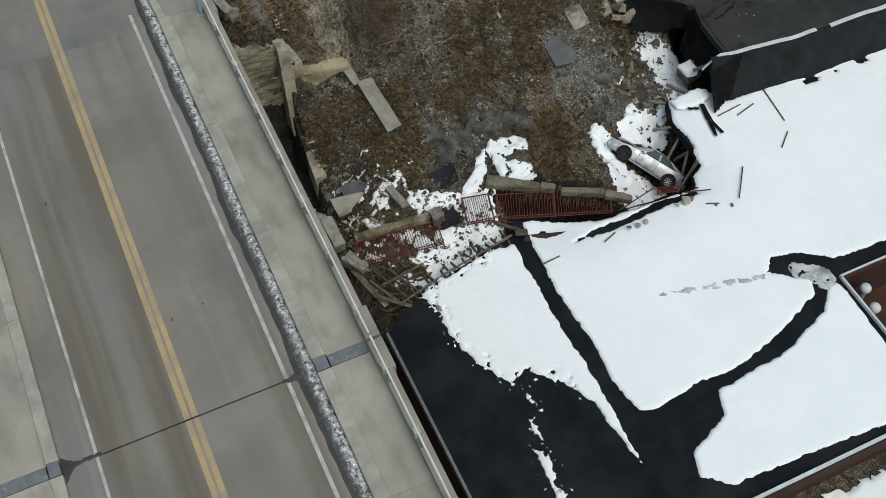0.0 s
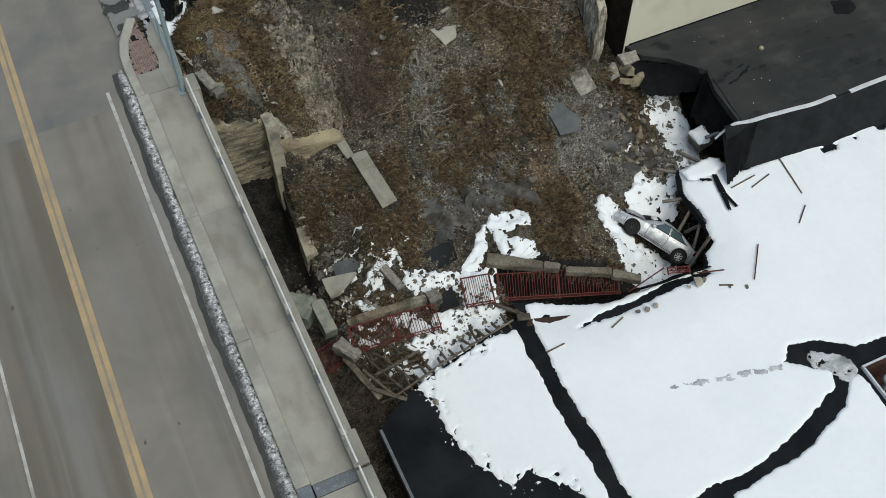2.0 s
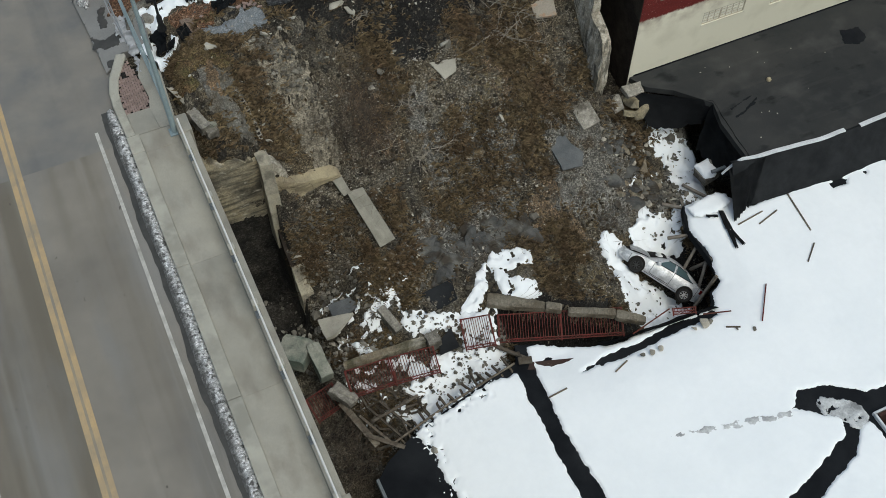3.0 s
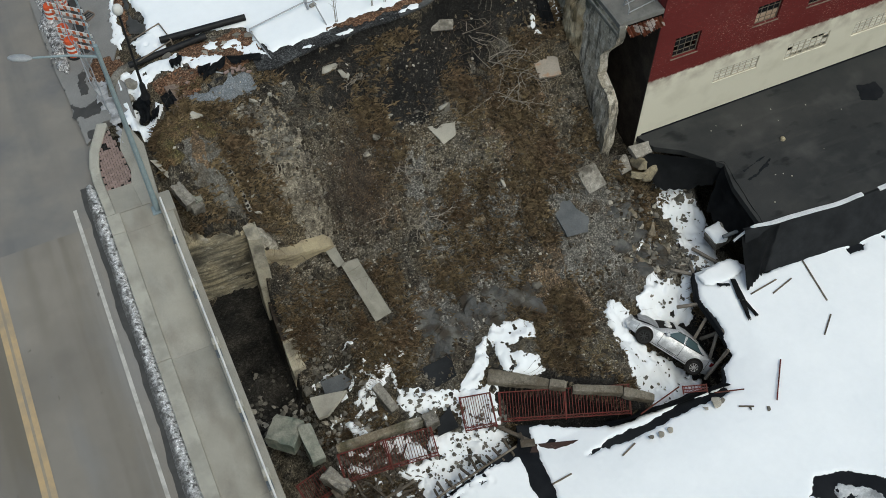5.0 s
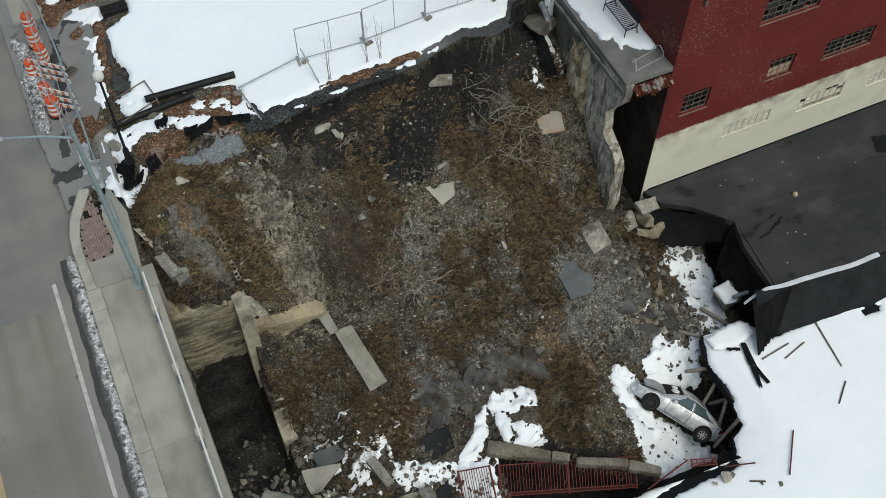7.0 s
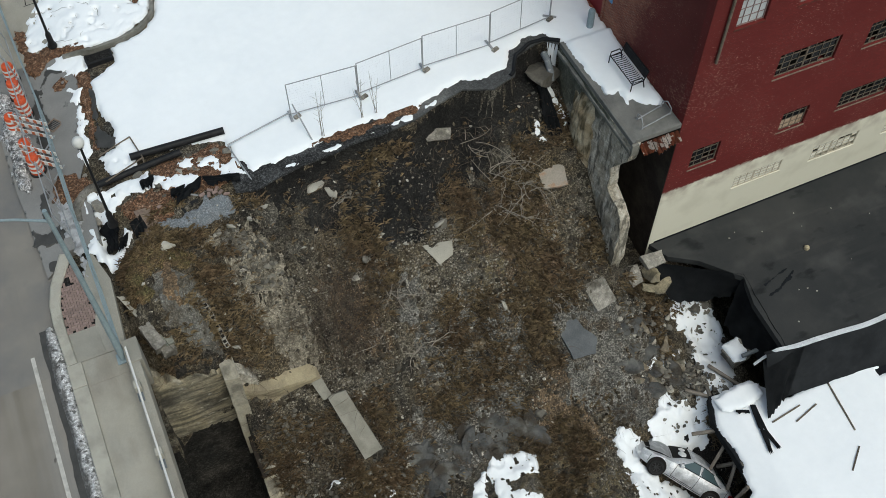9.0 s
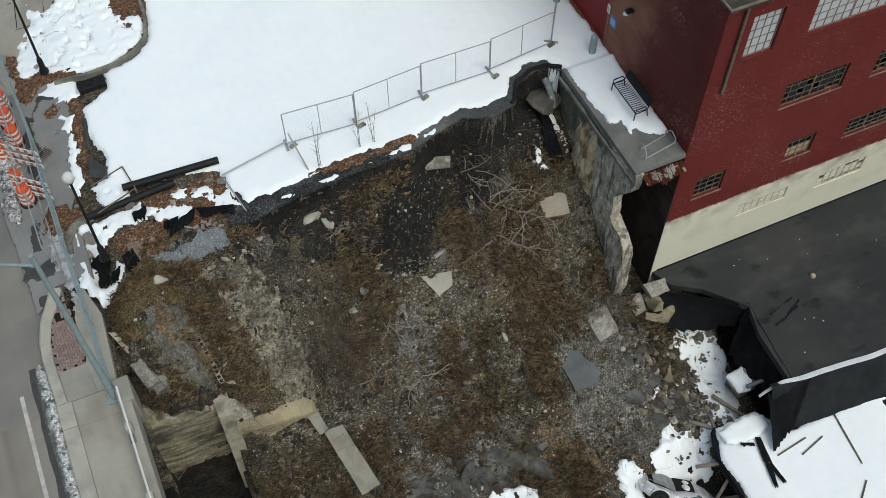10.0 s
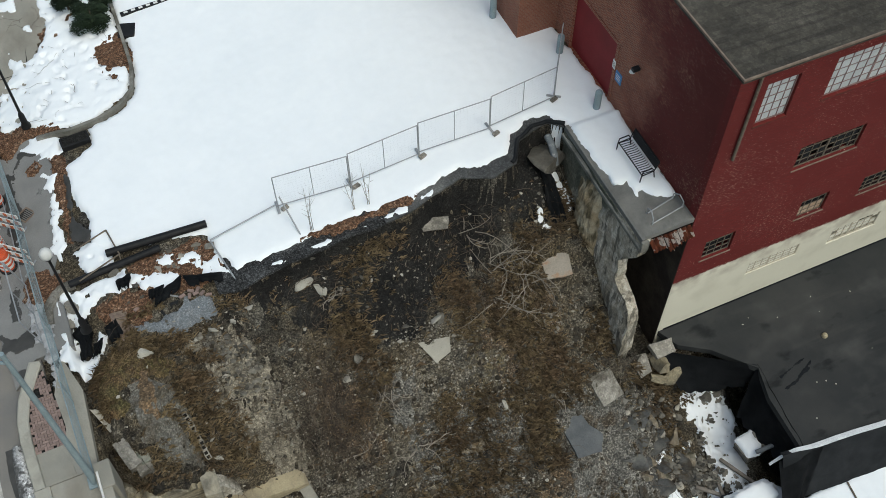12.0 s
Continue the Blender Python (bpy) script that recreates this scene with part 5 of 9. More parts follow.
def flank(x, s, side=1, out=0.006):
    """A point of the body's side: s = 0 at the sill, 1 at the belt."""
    A = np.array(STATIONS)[::-1]
    zb, w, zs = (float(np.interp(x, A[:, 0], A[:, k])) for k in (1, 3, 5))
    mid = (zs + zb) / 2
    z = zs + 0.1 + (zb - zs - 0.1) * s
    y = float(np.interp(z, [zs + 0.1, mid - 0.04, mid + 0.1, zb], [w * 0.97, w, w * 1.005, w * 0.97]))
    return Vector((x, side * (y + out), z))


def grid_panel(bm, f, nu, nv):
    vs = [[bm.verts.new(f(i / nu, j / nv)) for j in range(nv + 1)] for i in range(nu + 1)]
    for i in range(nu):
        for j in range(nv):
            bm.faces.new((vs[i][j], vs[i + 1][j], vs[i + 1][j + 1], vs[i][j + 1]))
    return vs


def wrecked_car():
    f = Vector((-1.65, 1.88, 1.02)).normalized()
    l0 = Vector((0, 0, 1)).cross(f).normalized()
    u0 = f.cross(l0)
    a = radians(46)
    left = l0 * math.cos(a) + u0 * math.sin(a)
    up = f.cross(left)
    org = Vector((25.72, 28.3, -11.0)) - left * 0.86 - up * 0.33
    m = Matrix((f, left, up)).transposed().to_4x4()
    m.translation = org
    m = m @ Matrix.Diagonal((1.07, 1.07, 1.07, 1))
    car = empty("car", "crushed silver two-door car tipped nose-up in the snowy pit", "car", m)
    bm = bmesh.new()
    rings = []
    for x, zb, zr, w, wr, zs in STATIONS:
        half = [(0.0, zs), (w * 0.8, zs), (w * 0.97, zs + 0.1), (w * 1.0, (zs + zb) / 2 - 0.04), (w * 1.005, (zs + zb) / 2 + 0.1), (w * 0.97, zb), ((w * 0.97 + wr) / 2, (zb + zr - 0.03) / 2), (wr, zr - 0.03), (wr * 0.6, zr - 0.008), (0.0, zr)]
        pts = half + [(-y, z) for y, z in half[-2:0:-1]]
        rings.append([bm.verts.new((x, y, z)) for y, z in pts])
    k = len(rings[0])
    for p, q in zip(rings, rings[1:]):
        for i in range(k):
            bm.faces.new((p[i], p[(i + 1) % k], q[(i + 1) % k], q[i]))
    bm.faces.new(rings[0])
    bm.faces.new(rings[-1][::-1])
    bmesh.ops.recalc_face_normals(bm, faces=bm.faces)
    for v in bm.verts:  # dents
        v.co += Vector((0, 0, 1)) * 0.02 * noise.noise(v.co * 2.0) if v.co.x > 0.9 else Vector((0, 0, 0))
    part("body", bm, "silver", car, "dusty silver bodywork, dented at the nose", smooth=True)
    for name, x0, x1, xs0, xs1 in (("side_window", 0.60, -0.36, 0.05, -0.30), ("quarter_window", -0.45, -1.38, -0.42, -0.95)):
        for side in (1, -1):
            bm = bmesh.new()
            grid_panel(bm, lambda u, v: car_at((x0 + (x1 - x0) * u) * (1 - v) + (xs0 + (xs1 - xs0) * u) * v, 0.06 + 0.84 * v, 0.012, side), 8, 4)
            part(name, bm, "car_glass", car, smooth=True)
    # no hole is cut: a black sheet on the body paints the dark cabin
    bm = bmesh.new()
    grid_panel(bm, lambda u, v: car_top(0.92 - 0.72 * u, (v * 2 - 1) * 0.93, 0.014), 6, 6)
    part("windscreen", bm, "dark", car, "black panel painting the shade inside the broken-out windscreen", smooth=True)
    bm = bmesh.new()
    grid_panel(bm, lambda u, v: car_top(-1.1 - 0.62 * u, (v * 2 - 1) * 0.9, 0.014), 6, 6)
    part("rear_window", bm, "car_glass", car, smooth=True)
    # the shade below the bonnet, as a black sheet
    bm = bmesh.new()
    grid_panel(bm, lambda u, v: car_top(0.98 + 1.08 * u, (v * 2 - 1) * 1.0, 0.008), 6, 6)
    part("engine_bay", bm, "dark", car, "black sheet painting the shaded gap under the sprung bonnet")
    bm = bmesh.new()
    grid_panel(bm, lambda u, v: car_top(1.0 + 0.94 * u, (v * 2 - 1) * 1.05, 0.03 + 0.06 * u + 0.05 * max(0, 1 - abs(u - 0.5) * 2.4) * (1 - 0.6 * v)) + Vector((-0.08 * u, 0, 0)), 8, 8)
    bmesh.ops.solidify(bm, geom=bm.faces, thickness=0.02)
    part("bonnet", bm, "silver", car, "buckled bonnet sprung up at the nose")
    for x, y, z, k in ((0.48, 0.22, 1.16, 0.22), (0.42, -0.25, 1.17, 0.19)):
        bm = bmesh.new()
        bmesh.ops.create_icosphere(bm, subdivisions=3, radius=k)
        for q in bm.verts:
            q.co = Vector((q.co.x, q.co.y * 1.1, q.co.z * 0.55)) * (1 + 0.18 * noise.noise(q.co * 6)) + Vector((x, y, z))
        part("airbag", bm, "reflect", car, "limp white airbag", smooth=True)
    for side in (1, -1):
        bm = bmesh.new()
        grid_panel(bm, lambda u, v: Vector((2.16 - 0.38 * u, side * (0.56 + 0.30 * u + 0.02), 0.60 + 0.10 * u + (0.10 - 0.03 * u) * v)), 5, 3)
        part("headlight", bm, "lamp_glass", car, smooth=True)
        bm = bmesh.new()
        grid_panel(bm, lambda u, v: Vector((-2.13 + 0.24 * u, side * (0.74 + 0.10 * u + 0.012), 0.72 + 0.20 * v)), 4, 3)
        part("tail_light", bm, "tail_red", car, smooth=True)
        bm = bmesh.new()
        box(bm, 0.42, 0.60, side * 0.9 - 0.02, side * 0.9 + 0.12 * side + 0.02, 0.90, 1.03, bevel=0.03)
        part("wing_mirror", bm, "silver", car)
        for pts in ([flank(0.66, s, side) for s in (0.1, 0.4, 0.7, 1.0)] + [car_at(0.42, 0.5, 0.012, side)], [flank(-0.42, s, side) for s in (0.1, 0.4, 0.7, 1.0)] + [car_at(-0.42, 0.5, 0.012, side)], [flank(x, 0.1, side) for x in (0.66, 0.2, -0.2, -0.42)],
                    [flank(1.82, s, side) for s in (0.2, 0.5, 0.8, 1.0)], [flank(-1.78, s, side) for s in (0.2, 0.5, 0.8, 1.0)], [flank(x, 0.0, side) for x in (0.9, 0.3, -0.4, -0.9)]):
            bm = bmesh.new()
            tube(bm, pts, 0.011, 5)
            part("panel_seam", bm, "trim_black", car)
        for xs, lv in (((0.66, 0.3, -0.1, -0.5, -1.0, -1.42), 0.03), ((0.10, -0.2, -0.5, -0.8, -0.98), 0.93)):
            bm = bmesh.new()
            tube(bm, [car_at(x, lv, 0.016, side) for x in xs], 0.016, 5)
            part("window_trim", bm, "trim_black", car)
        bm = bmesh.new()
        tube(bm, [flank(-0.2, 0.86, side, 0.02), flank(-0.36, 0.86, side, 0.02)], 0.02, 6)
        part("door_handle", bm, "silver", car)
    bm = bmesh.new()
    box(bm, 2.16, 2.29, -0.66, 0.66, 0.30, 0.48, bevel=0.05)
    part("front_bumper", bm, "silver", car)
    bm = bmesh.new()
    box(bm, -2.28, -2.12, -0.72, 0.72, 0.36, 0.62, bevel=0.05)
    part("rear_bumper", bm, "silver", car)
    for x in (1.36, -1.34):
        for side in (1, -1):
            # black discs on the flank paint the shade round each wheel
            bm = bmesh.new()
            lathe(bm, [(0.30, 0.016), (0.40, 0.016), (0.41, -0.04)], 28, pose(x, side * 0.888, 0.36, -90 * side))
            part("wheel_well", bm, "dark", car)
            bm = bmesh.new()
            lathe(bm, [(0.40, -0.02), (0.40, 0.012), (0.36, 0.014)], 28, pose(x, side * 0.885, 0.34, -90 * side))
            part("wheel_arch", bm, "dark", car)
            wheel = part("wheel", bmesh.new(), "rubber", car)
            bm = bmesh.new()
            lathe(bm, [(0.205, 0.0), (0.225, 0.085), (0.30, 0.095), (0.325, 0.06), (0.325, -0.08), (0.22, -0.1)], 28)
            bmesh.ops.transform(bm, matrix=pose(x, side * 0.86, 0.32, -90 * side), verts=bm.verts)
            part("tyre", bm, "rubber", wheel, smooth=True)
            bm = bmesh.new()
            lathe(bm, [(0.205, 0.02), (0.19, 0.05), (0.15, 0.03), (0.05, 0.04), (0.03, 0.05)], 24)
            for i in range(8):
                box(bm, 0.04, 0.20, -0.018, 0.018, 0.05, 0.075, pose(0, 0, 0, 0, 0, i * 45))
            bmesh.ops.transform(bm, matrix=pose(x, side * 0.86, 0.32, -90 * side), verts=bm.verts)
            part("rim", bm, "alloy" if x < 0 else "steel_rim", wheel)


wrecked_car()


# ---- red railings ----
def railing(label, a, b, c, n, mat="red", bend=0.0):
    """A railing panel laid from corner a along to b, and down to c, with n upright bars and a pierced lower band."""
    a, b, c = Vector(a), Vector(b), Vector(c)
    u, v = b - a, c - a
    nrm = u.cross(v).normalized()
    L, H = u.length, v.length
    m = Matrix((u.normalized(), v.normalized(), nrm)).transposed().to_4x4()
    m.translation = a
    fence = empty("railing", label, "railing", m, "fallen red railings")
    for name, v0, v1, r in (("top_rail", 0.0, 0.05, 0.03), ("band_rail", H - 0.17, H - 0.13, 0.02), ("bottom_rail", H - 0.04, H, 0.025)):
        bm = bmesh.new()
        box(bm, 0, L, v0, v1, -r, r, bevel=0.006)
        part(name, bm, mat, fence)
    bm = bmesh.new()
    box(bm, -0.013, 0.013, 0.05, H - 0.17, -0.013, 0.013)
    me = finish("bar", bm, mat)
    for i in range(n):
        bar = new("bar", me)
        bar.parent = fence
        bar.matrix_local = pose((i + 0.5) * L / n, 0, 0, 0, 0, random.uniform(-1.5, 1.5))
    bm = bmesh.new()
    k = max(2, round(L / 0.17))
    for i in range(k):
        x0, x1 = i * L / k, (i + 1) * L / k
        for p, q in (((x0, H - 0.13), (x1, H - 0.04)), ((x1, H - 0.13), (x0, H - 0.04))):
            tube(bm, [(p[0], p[1], 0), (q[0], q[1], 0)], 0.011, 4)
    part("lattice_band", bm, mat, fence)
    for x in (0.0, L) if L < 3 else (0.0, L / 2, L):
        bm = bmesh.new()
        box(bm, x - 0.03, x + 0.03, -0.02, H + 0.06, -0.03, 0.03, bevel=0.006)
        part("post", bm, mat, fence)


railing("long red iron railing hanging below a broken concrete edge", (16.92, 29.05, -9.45), (22.24, 26.41, -9.70), (16.63, 27.85, -10.00), 44)
railing("short red iron railing lying on snow and rubble", (15.14, 29.44, -9.25), (16.52, 29.28, -9.20), (14.58, 27.99, -9.50), 13)
railing("red iron railing fallen flat among rubble and snow", (11.35, 29.0, -9.35), (13.4, 28.7, -9.35), (11.2, 27.75, -9.7), 16)
railing("rusted red railing buried in brown debris", (9.2, 29.2, -9.35), (11.25, 28.95, -9.4), (9.15, 27.95, -9.75), 16)
railing("rusty red railing end jutting beside the bridge", (7.1, 28.7, -9.6), (8.5, 29.0, -9.7), (7.4, 27.7, -10.2), 11)
railing("small piece of red railing beside the car", (24.5, 25.75, -9.15), (25.4, 25.2, -9.1), (24.45, 25.45, -9.25), 7)


def red_bars():
    for p, q in (((22.1, 25.35, -9.2), (24.3, 25.75, -9.05)), ((25.6, 24.85, -9.08), (26.9, 24.45, -9.08)), ((29.3, 25.05, -9.12), (27.95, 23.4, -9.12))):
        bm = bmesh.new()
        tube(bm, [p, q], 0.035, 6)
        tagged(part("loose_rail", bm, "red"), "loose red painted rail lying on the roof snow", "rail", "loose rails")


red_bars()


# ---- broken concrete ----
M["rusty_slab"] = surf("rust_stained_concrete", (0.34, 0.30, 0.25), (0.28, 0.25, 0.21), 1.5, 0.9, 0.3, (0.36, 0.19, 0.09), 0.9, 20, clo=0.5, chi=0.6)
M["green_concrete"] = surf("algae_tinted_concrete", (0.30, 0.30, 0.255), (0.20, 0.205, 0.17), 1.8, 0.92, 0.5, (0.14, 0.17, 0.14), 0.9, 16)
M["slab_grey"] = surf("olive_grey_slab", (0.275, 0.262, 0.222), (0.225, 0.213, 0.178), 1.2, 0.9, 0.2, (0.175, 0.163, 0.133), 0.8, 40)
M["promenade"] = surf("brown_stained_concrete", (0.195, 0.174, 0.138), (0.130, 0.114, 0.088), 1.6, 0.92, 0.6, (0.10, 0.083, 0.06), 0.9, 18, cell=9.0, cell_amt=0.12)
# near-black ground with the shade of hollows put into its colour
M["mud"] = surf("shaded_black_ground", (0.012, 0.0115, 0.011), (0.024, 0.0225, 0.020), 1.5, 0.8, 0.7, (0.042, 0.038, 0.033), 0.8, 22, cell=12.0, cell_amt=0.4)
M["slate"] = surf("slate_grey_slab", (0.12, 0.125, 0.13), (0.085, 0.09, 0.095), 1.6, 0.8, 0.3, None, 0.5, 20)


def beam(label, a, b, w, h, mat="concrete", seed=1, name="concrete_beam", group="", jag=0.045):
    a, b = Vector(a), Vector(b)
    d = b - a
    bm = bmesh.new()
    rough_block(bm, d.length, w, h, seed, jag, None, 4)
    ob = part(name, bm, mat)
    q = d.to_track_quat("X", "Z")
    ob.matrix_world = Matrix.Translation((a + b) / 2) @ q.to_matrix().to_4x4()
    return tagged(ob, label, name.replace("_", " "), group)


def worn_beam(label, a, b, w0, w1, h, seed):
    """A beam of broken concrete: rounded, knocked about, thicker at one end."""
    a, b = Vector(a), Vector(b)
    bm = bmesh.new()
    L, rings = (b - a).length, []
    n = max(8, int(L / 0.12))
    for i in range(n + 1):
        u = i / n
        w = w0 + (w1 - w0) * u + 0.07 * fbm(u * L, 0, 2.5, seed, 4)
        e = min(1.0, 0.85 + 4 * u, 0.85 + 4 * (1 - u))
        ring = []
        for k in range(20):
            t = (k + 0.5) * math.tau / 20
            c, s = math.cos(t), math.sin(t)
            q = (abs(c) ** 14 + abs(s) ** 14) ** (-1 / 14) * (1 + 0.09 * fbm(u * L + c, s, 2.6, seed + 3, 5)) * e
            ring.append(bm.verts.new((u * L - L / 2, c * q * w / 2, s * q * h / 2)))
        rings.append(ring)
    for p, q in zip(rings, rings[1:]):
        for k in range(20):
            bm.faces.new((p[k], p[(k + 1) % 20], q[(k + 1) % 20], q[k]))
    bm.faces.new(rings[0][::-1])
    bm.faces.new(rings[-1])
    ob = part("concrete_beam", bm, "promenade")
    ob.matrix_world = Matrix.Translation((a + b) / 2) @ (b - a).to_track_quat("X", "Z").to_matrix().to_4x4()
    return tagged(ob, label, "concrete beam", "promenade edge pieces")


worn_beam("thick broken end of the mossy promenade edge", (16.75, 29.85, -9.25), (19.1, 28.4, -9.3), 0.72, 0.42, 0.4, 3)
worn_beam("short broken piece of the mossy promenade edge", (19.1, 28.35, -9.2), (19.75, 27.95, -9.25), 0.42, 0.38, 0.42, 8)
worn_beam("thin broken piece of the mossy promenade edge", (20.0, 27.75, -9.35), (22.0, 26.75, -9.4), 0.34, 0.40, 0.36, 5)
worn_beam("sagging last piece of the mossy promenade edge", (22.0, 26.7, -9.45), (23.2, 25.95, -9.7), 0.50, 0.40, 0.36, 6)
beam("long mossy concrete kerb half buried in rubble", (9.3, 29.45, -9.45), (13.2, 29.15, -9.4), 0.32, 0.4, "mossy", 5, jag=0.14)
beam("square concrete post stub by the snow", (13.25, 29.0, -9.45), (13.85, 29.0, -9.4), 0.6, 0.75, "concrete", 6, "concrete_post")
beam("concrete wall stub standing out of rubble", (11.9, 31.35, -8.95), (12.25, 30.0, -9.25), 0.42, 0.5, "concrete", 9, "concrete_block", "broken blocks")
beam("greenish concrete block in shade beside the bridge", (7.0, 31.45, -9.3), (8.0, 30.55, -9.3), 1.25, 0.9, "green_concrete", 10, "concrete_block", "broken blocks")
beam("tilted square concrete block beside the bridge", (8.3, 30.9, -9.1), (8.38, 29.2, -9.4), 0.6, 0.8, "green_concrete", 11, "concrete_block", "broken blocks")
beam("jagged concrete lump fallen beside the bridge", (8.4, 28.6, -9.3), (9.0, 27.6, -9.6), 0.6, 0.6, "concrete", 12, "concrete_block", "broken blocks", 0.12)
beam("pale weathered concrete block on the slope top", (6.68, 38.85, -0.55), (6.98, 37.85, -0.75), 0.42, 0.55, "concrete", 13, "concrete_block", "broken blocks", 0.11)
beam("gravelly broken half of the concrete block", (7.08, 39.0, -0.75), (7.36, 37.95, -0.95), 0.34, 0.5, "green_concrete", 14, "concrete_block", "broken blocks", 0.12)
beam("low broken foot of the concrete block", (6.95, 37.75, -0.95), (7.45, 37.85, -1.0), 0.32, 0.4, "concrete", 15, "concrete_block", "broken blocks", 0.12)


def wedge(label, pts, thick, mat, seed, name="concrete_slab", group="fallen slabs"):
    """A flat broken slab with an uneven outline lying on the slope."""
    rnd = random.Random(seed)
    c = Vector([sum(p[k] for p in pts) / len(pts) for k in range(3)])
    bm = bmesh.new()
    ring = []
    for i, p in enumerate(pts):
        q = pts[(i + 1) % len(pts)]
        for t in (0.0, 0.33, 0.67):
            v = Vector(p).lerp(Vector(q), t)
            ring.append(v + (v - c) * rnd.uniform(-0.05, 0.03))
    n = (Vector(pts[1]) - Vector(pts[0])).cross(Vector(pts[2]) - Vector(pts[0])).normalized()
    n = n if n.z > 0 else -n
    lo = [bm.verts.new(v - n * thick) for v in ring]
    hi = [bm.verts.new(v + n * rnd.uniform(-0.01, 0.01)) for v in ring]
    bm.faces.new(lo[::-1])
    bm.faces.new(hi)
    for i in range(len(ring)):
        j = (i + 1) % len(ring)
        bm.faces.new((lo[i], lo[j], hi[j], hi[i]))
    bmesh.ops.recalc_face_normals(bm, faces=bm.faces)
    return tagged(part(name, bm, mat), label, name.replace("_", " "), group)


wedge("large sidewalk slab sliding down the soil slope", [(12.35, 36.15, -5.95), (13.15, 36.1, -5.85), (13.75, 33.75, -7.4), (12.92, 33.55, -7.45)], 0.45, "slab_grey", 21)
wedge("upper piece of sidewalk slab on the soil slope", [(11.9, 37.1, -5.6), (12.4, 37.1, -5.55), (12.6, 36.25, -6.1), (12.2, 36.15, -6.15)], 0.3, "slab_grey", 22)
wedge("pale triangular concrete slab among dark rubble", [(9.05, 32.3, -9.4), (10.7, 31.75, -9.0), (9.5, 31.1, -9.25), (9.05, 31.15, -9.4)], 0.22, "kerb", 1)
wedge("tilted slab with rough gravelly underside", [(9.8, 32.75, -9.3), (11.55, 32.6, -8.95), (11.4, 32.05, -9.1), (10.2, 31.9, -9.3), (9.75, 32.1, -9.4)], 0.2, "slate", 2)
wedge("square rust-stained concrete slab below the retaining wall", [(24.3, 41.3, -2.3), (25.5, 41.0, -2.45), (25.3, 39.9, -2.9), (24.2, 40.1, -2.9)], 0.18, "rusty_slab", 3)
wedge("broken grey concrete slab lying on the slope", [(24.75, 36.9, -6.35), (25.95, 37.0, -6.5), (26.05, 35.9, -7.0), (24.95, 35.65, -6.95)], 0.35, "concrete", 4)
wedge("dark slate grey slab on the slope", [(22.9, 36.0, -6.8), (23.7, 36.2, -6.7), (24.1, 35.3, -7.2), (24.5, 34.8, -7.5), (24.2, 34.2, -7.8), (23.1, 34.3, -7.7), (22.95, 35.1, -7.2)], 0.14, "slate", 5)
wedge("pale split stone slab on the slope", [(18.2, 39.6, -3.0), (19.5, 39.4, -3.05), (19.3, 38.9, -3.35), (18.6, 38.7, -3.45)], 0.15, "walk", 6)
wedge("grey concrete shard under the asphalt edge", [(19.8, 43.4, -0.35), (21.1, 43.1, -0.5), (20.9, 42.7, -0.75), (19.9, 42.9, -0.65)], 0.12, "concrete", 7)
wedge("white plastic sheet scrap against the wall", [(26.0, 40.3, -3.9), (26.35, 40.2, -3.8), (26.35, 39.5, -4.6), (26.0, 39.6, -4.6)], 0.04, "coping", 8, "sheet_scrap", "")
wedge("grey concrete slab by the building corner", [(28.2, 37.5, -6.95), (29.3, 37.4, -6.95), (29.2, 36.8, -7.1), (28.3, 36.8, -7.15)], 0.3, "concrete", 9)
wedge("flat grey slab beside ochre boulders", [(27.2, 37.4, -7.2), (28.0, 37.3, -7.2), (27.9, 36.5, -7.5), (27.3, 36.4, -7.5)], 0.18, "concrete", 10)
wedge("brown slab of pavement by the lamp foot", [(7.7, 43.4, 0.55), (8.4, 43.3, 0.55), (8.6, 42.4, 0.4), (7.9, 42.2, 0.38)], 0.12, "sill", 11)
wedge("low dark tarp crumpled on gravel", [(9.4, 42.9, 0.5), (10.4, 43.0, 0.55), (10.3, 42.7, 0.45), (9.5, 42.6, 0.4)], 0.05, "cloth", 12, "tarp_scrap", "")
wedge("dark tarp crumpled in the debris", [(14.0, 31.3, -8.9), (15.6, 31.4, -8.8), (15.5, 30.4, -9.1), (14.4, 30.3, -9.2)], 0.05, "cloth", 13, "tarp_scrap", "")
wedge("dark tarp under the fallen railing", [(13.8, 28.9, -9.55), (14.6, 29.3, -9.4), (14.6, 28.3, -9.6), (13.6, 28.3, -9.7)], 0.05, "cloth", 14, "tarp_scrap", "")
wedge("narrow stone shard on the slope top", [(6.1, 40.3, -0.1), (6.35, 40.2, -0.1), (6.7, 39.3, -0.3), (6.5, 39.3, -0.3)], 0.12, "kerb", 15)


wedge("dark undercut rock ledge in the slope", [(18.6, 36.35, -6.05), (19.9, 36.15, -6.25), (20.3, 35.75, -6.45), (19.2, 35.75, -6.45), (18.5, 35.95, -6.3)], 0.1, "mossy", 16, "rock_ledge", "")
# a black slab in place of the shade below the ledge
wedge("near-black slab painting the shaded hollow under the ledge", [(18.7, 35.95, -6.45), (20.1, 35.75, -6.5), (19.6, 35.45, -6.75), (19.0, 35.5, -6.7)], 0.08, "mud", 17, "rock_ledge", "")


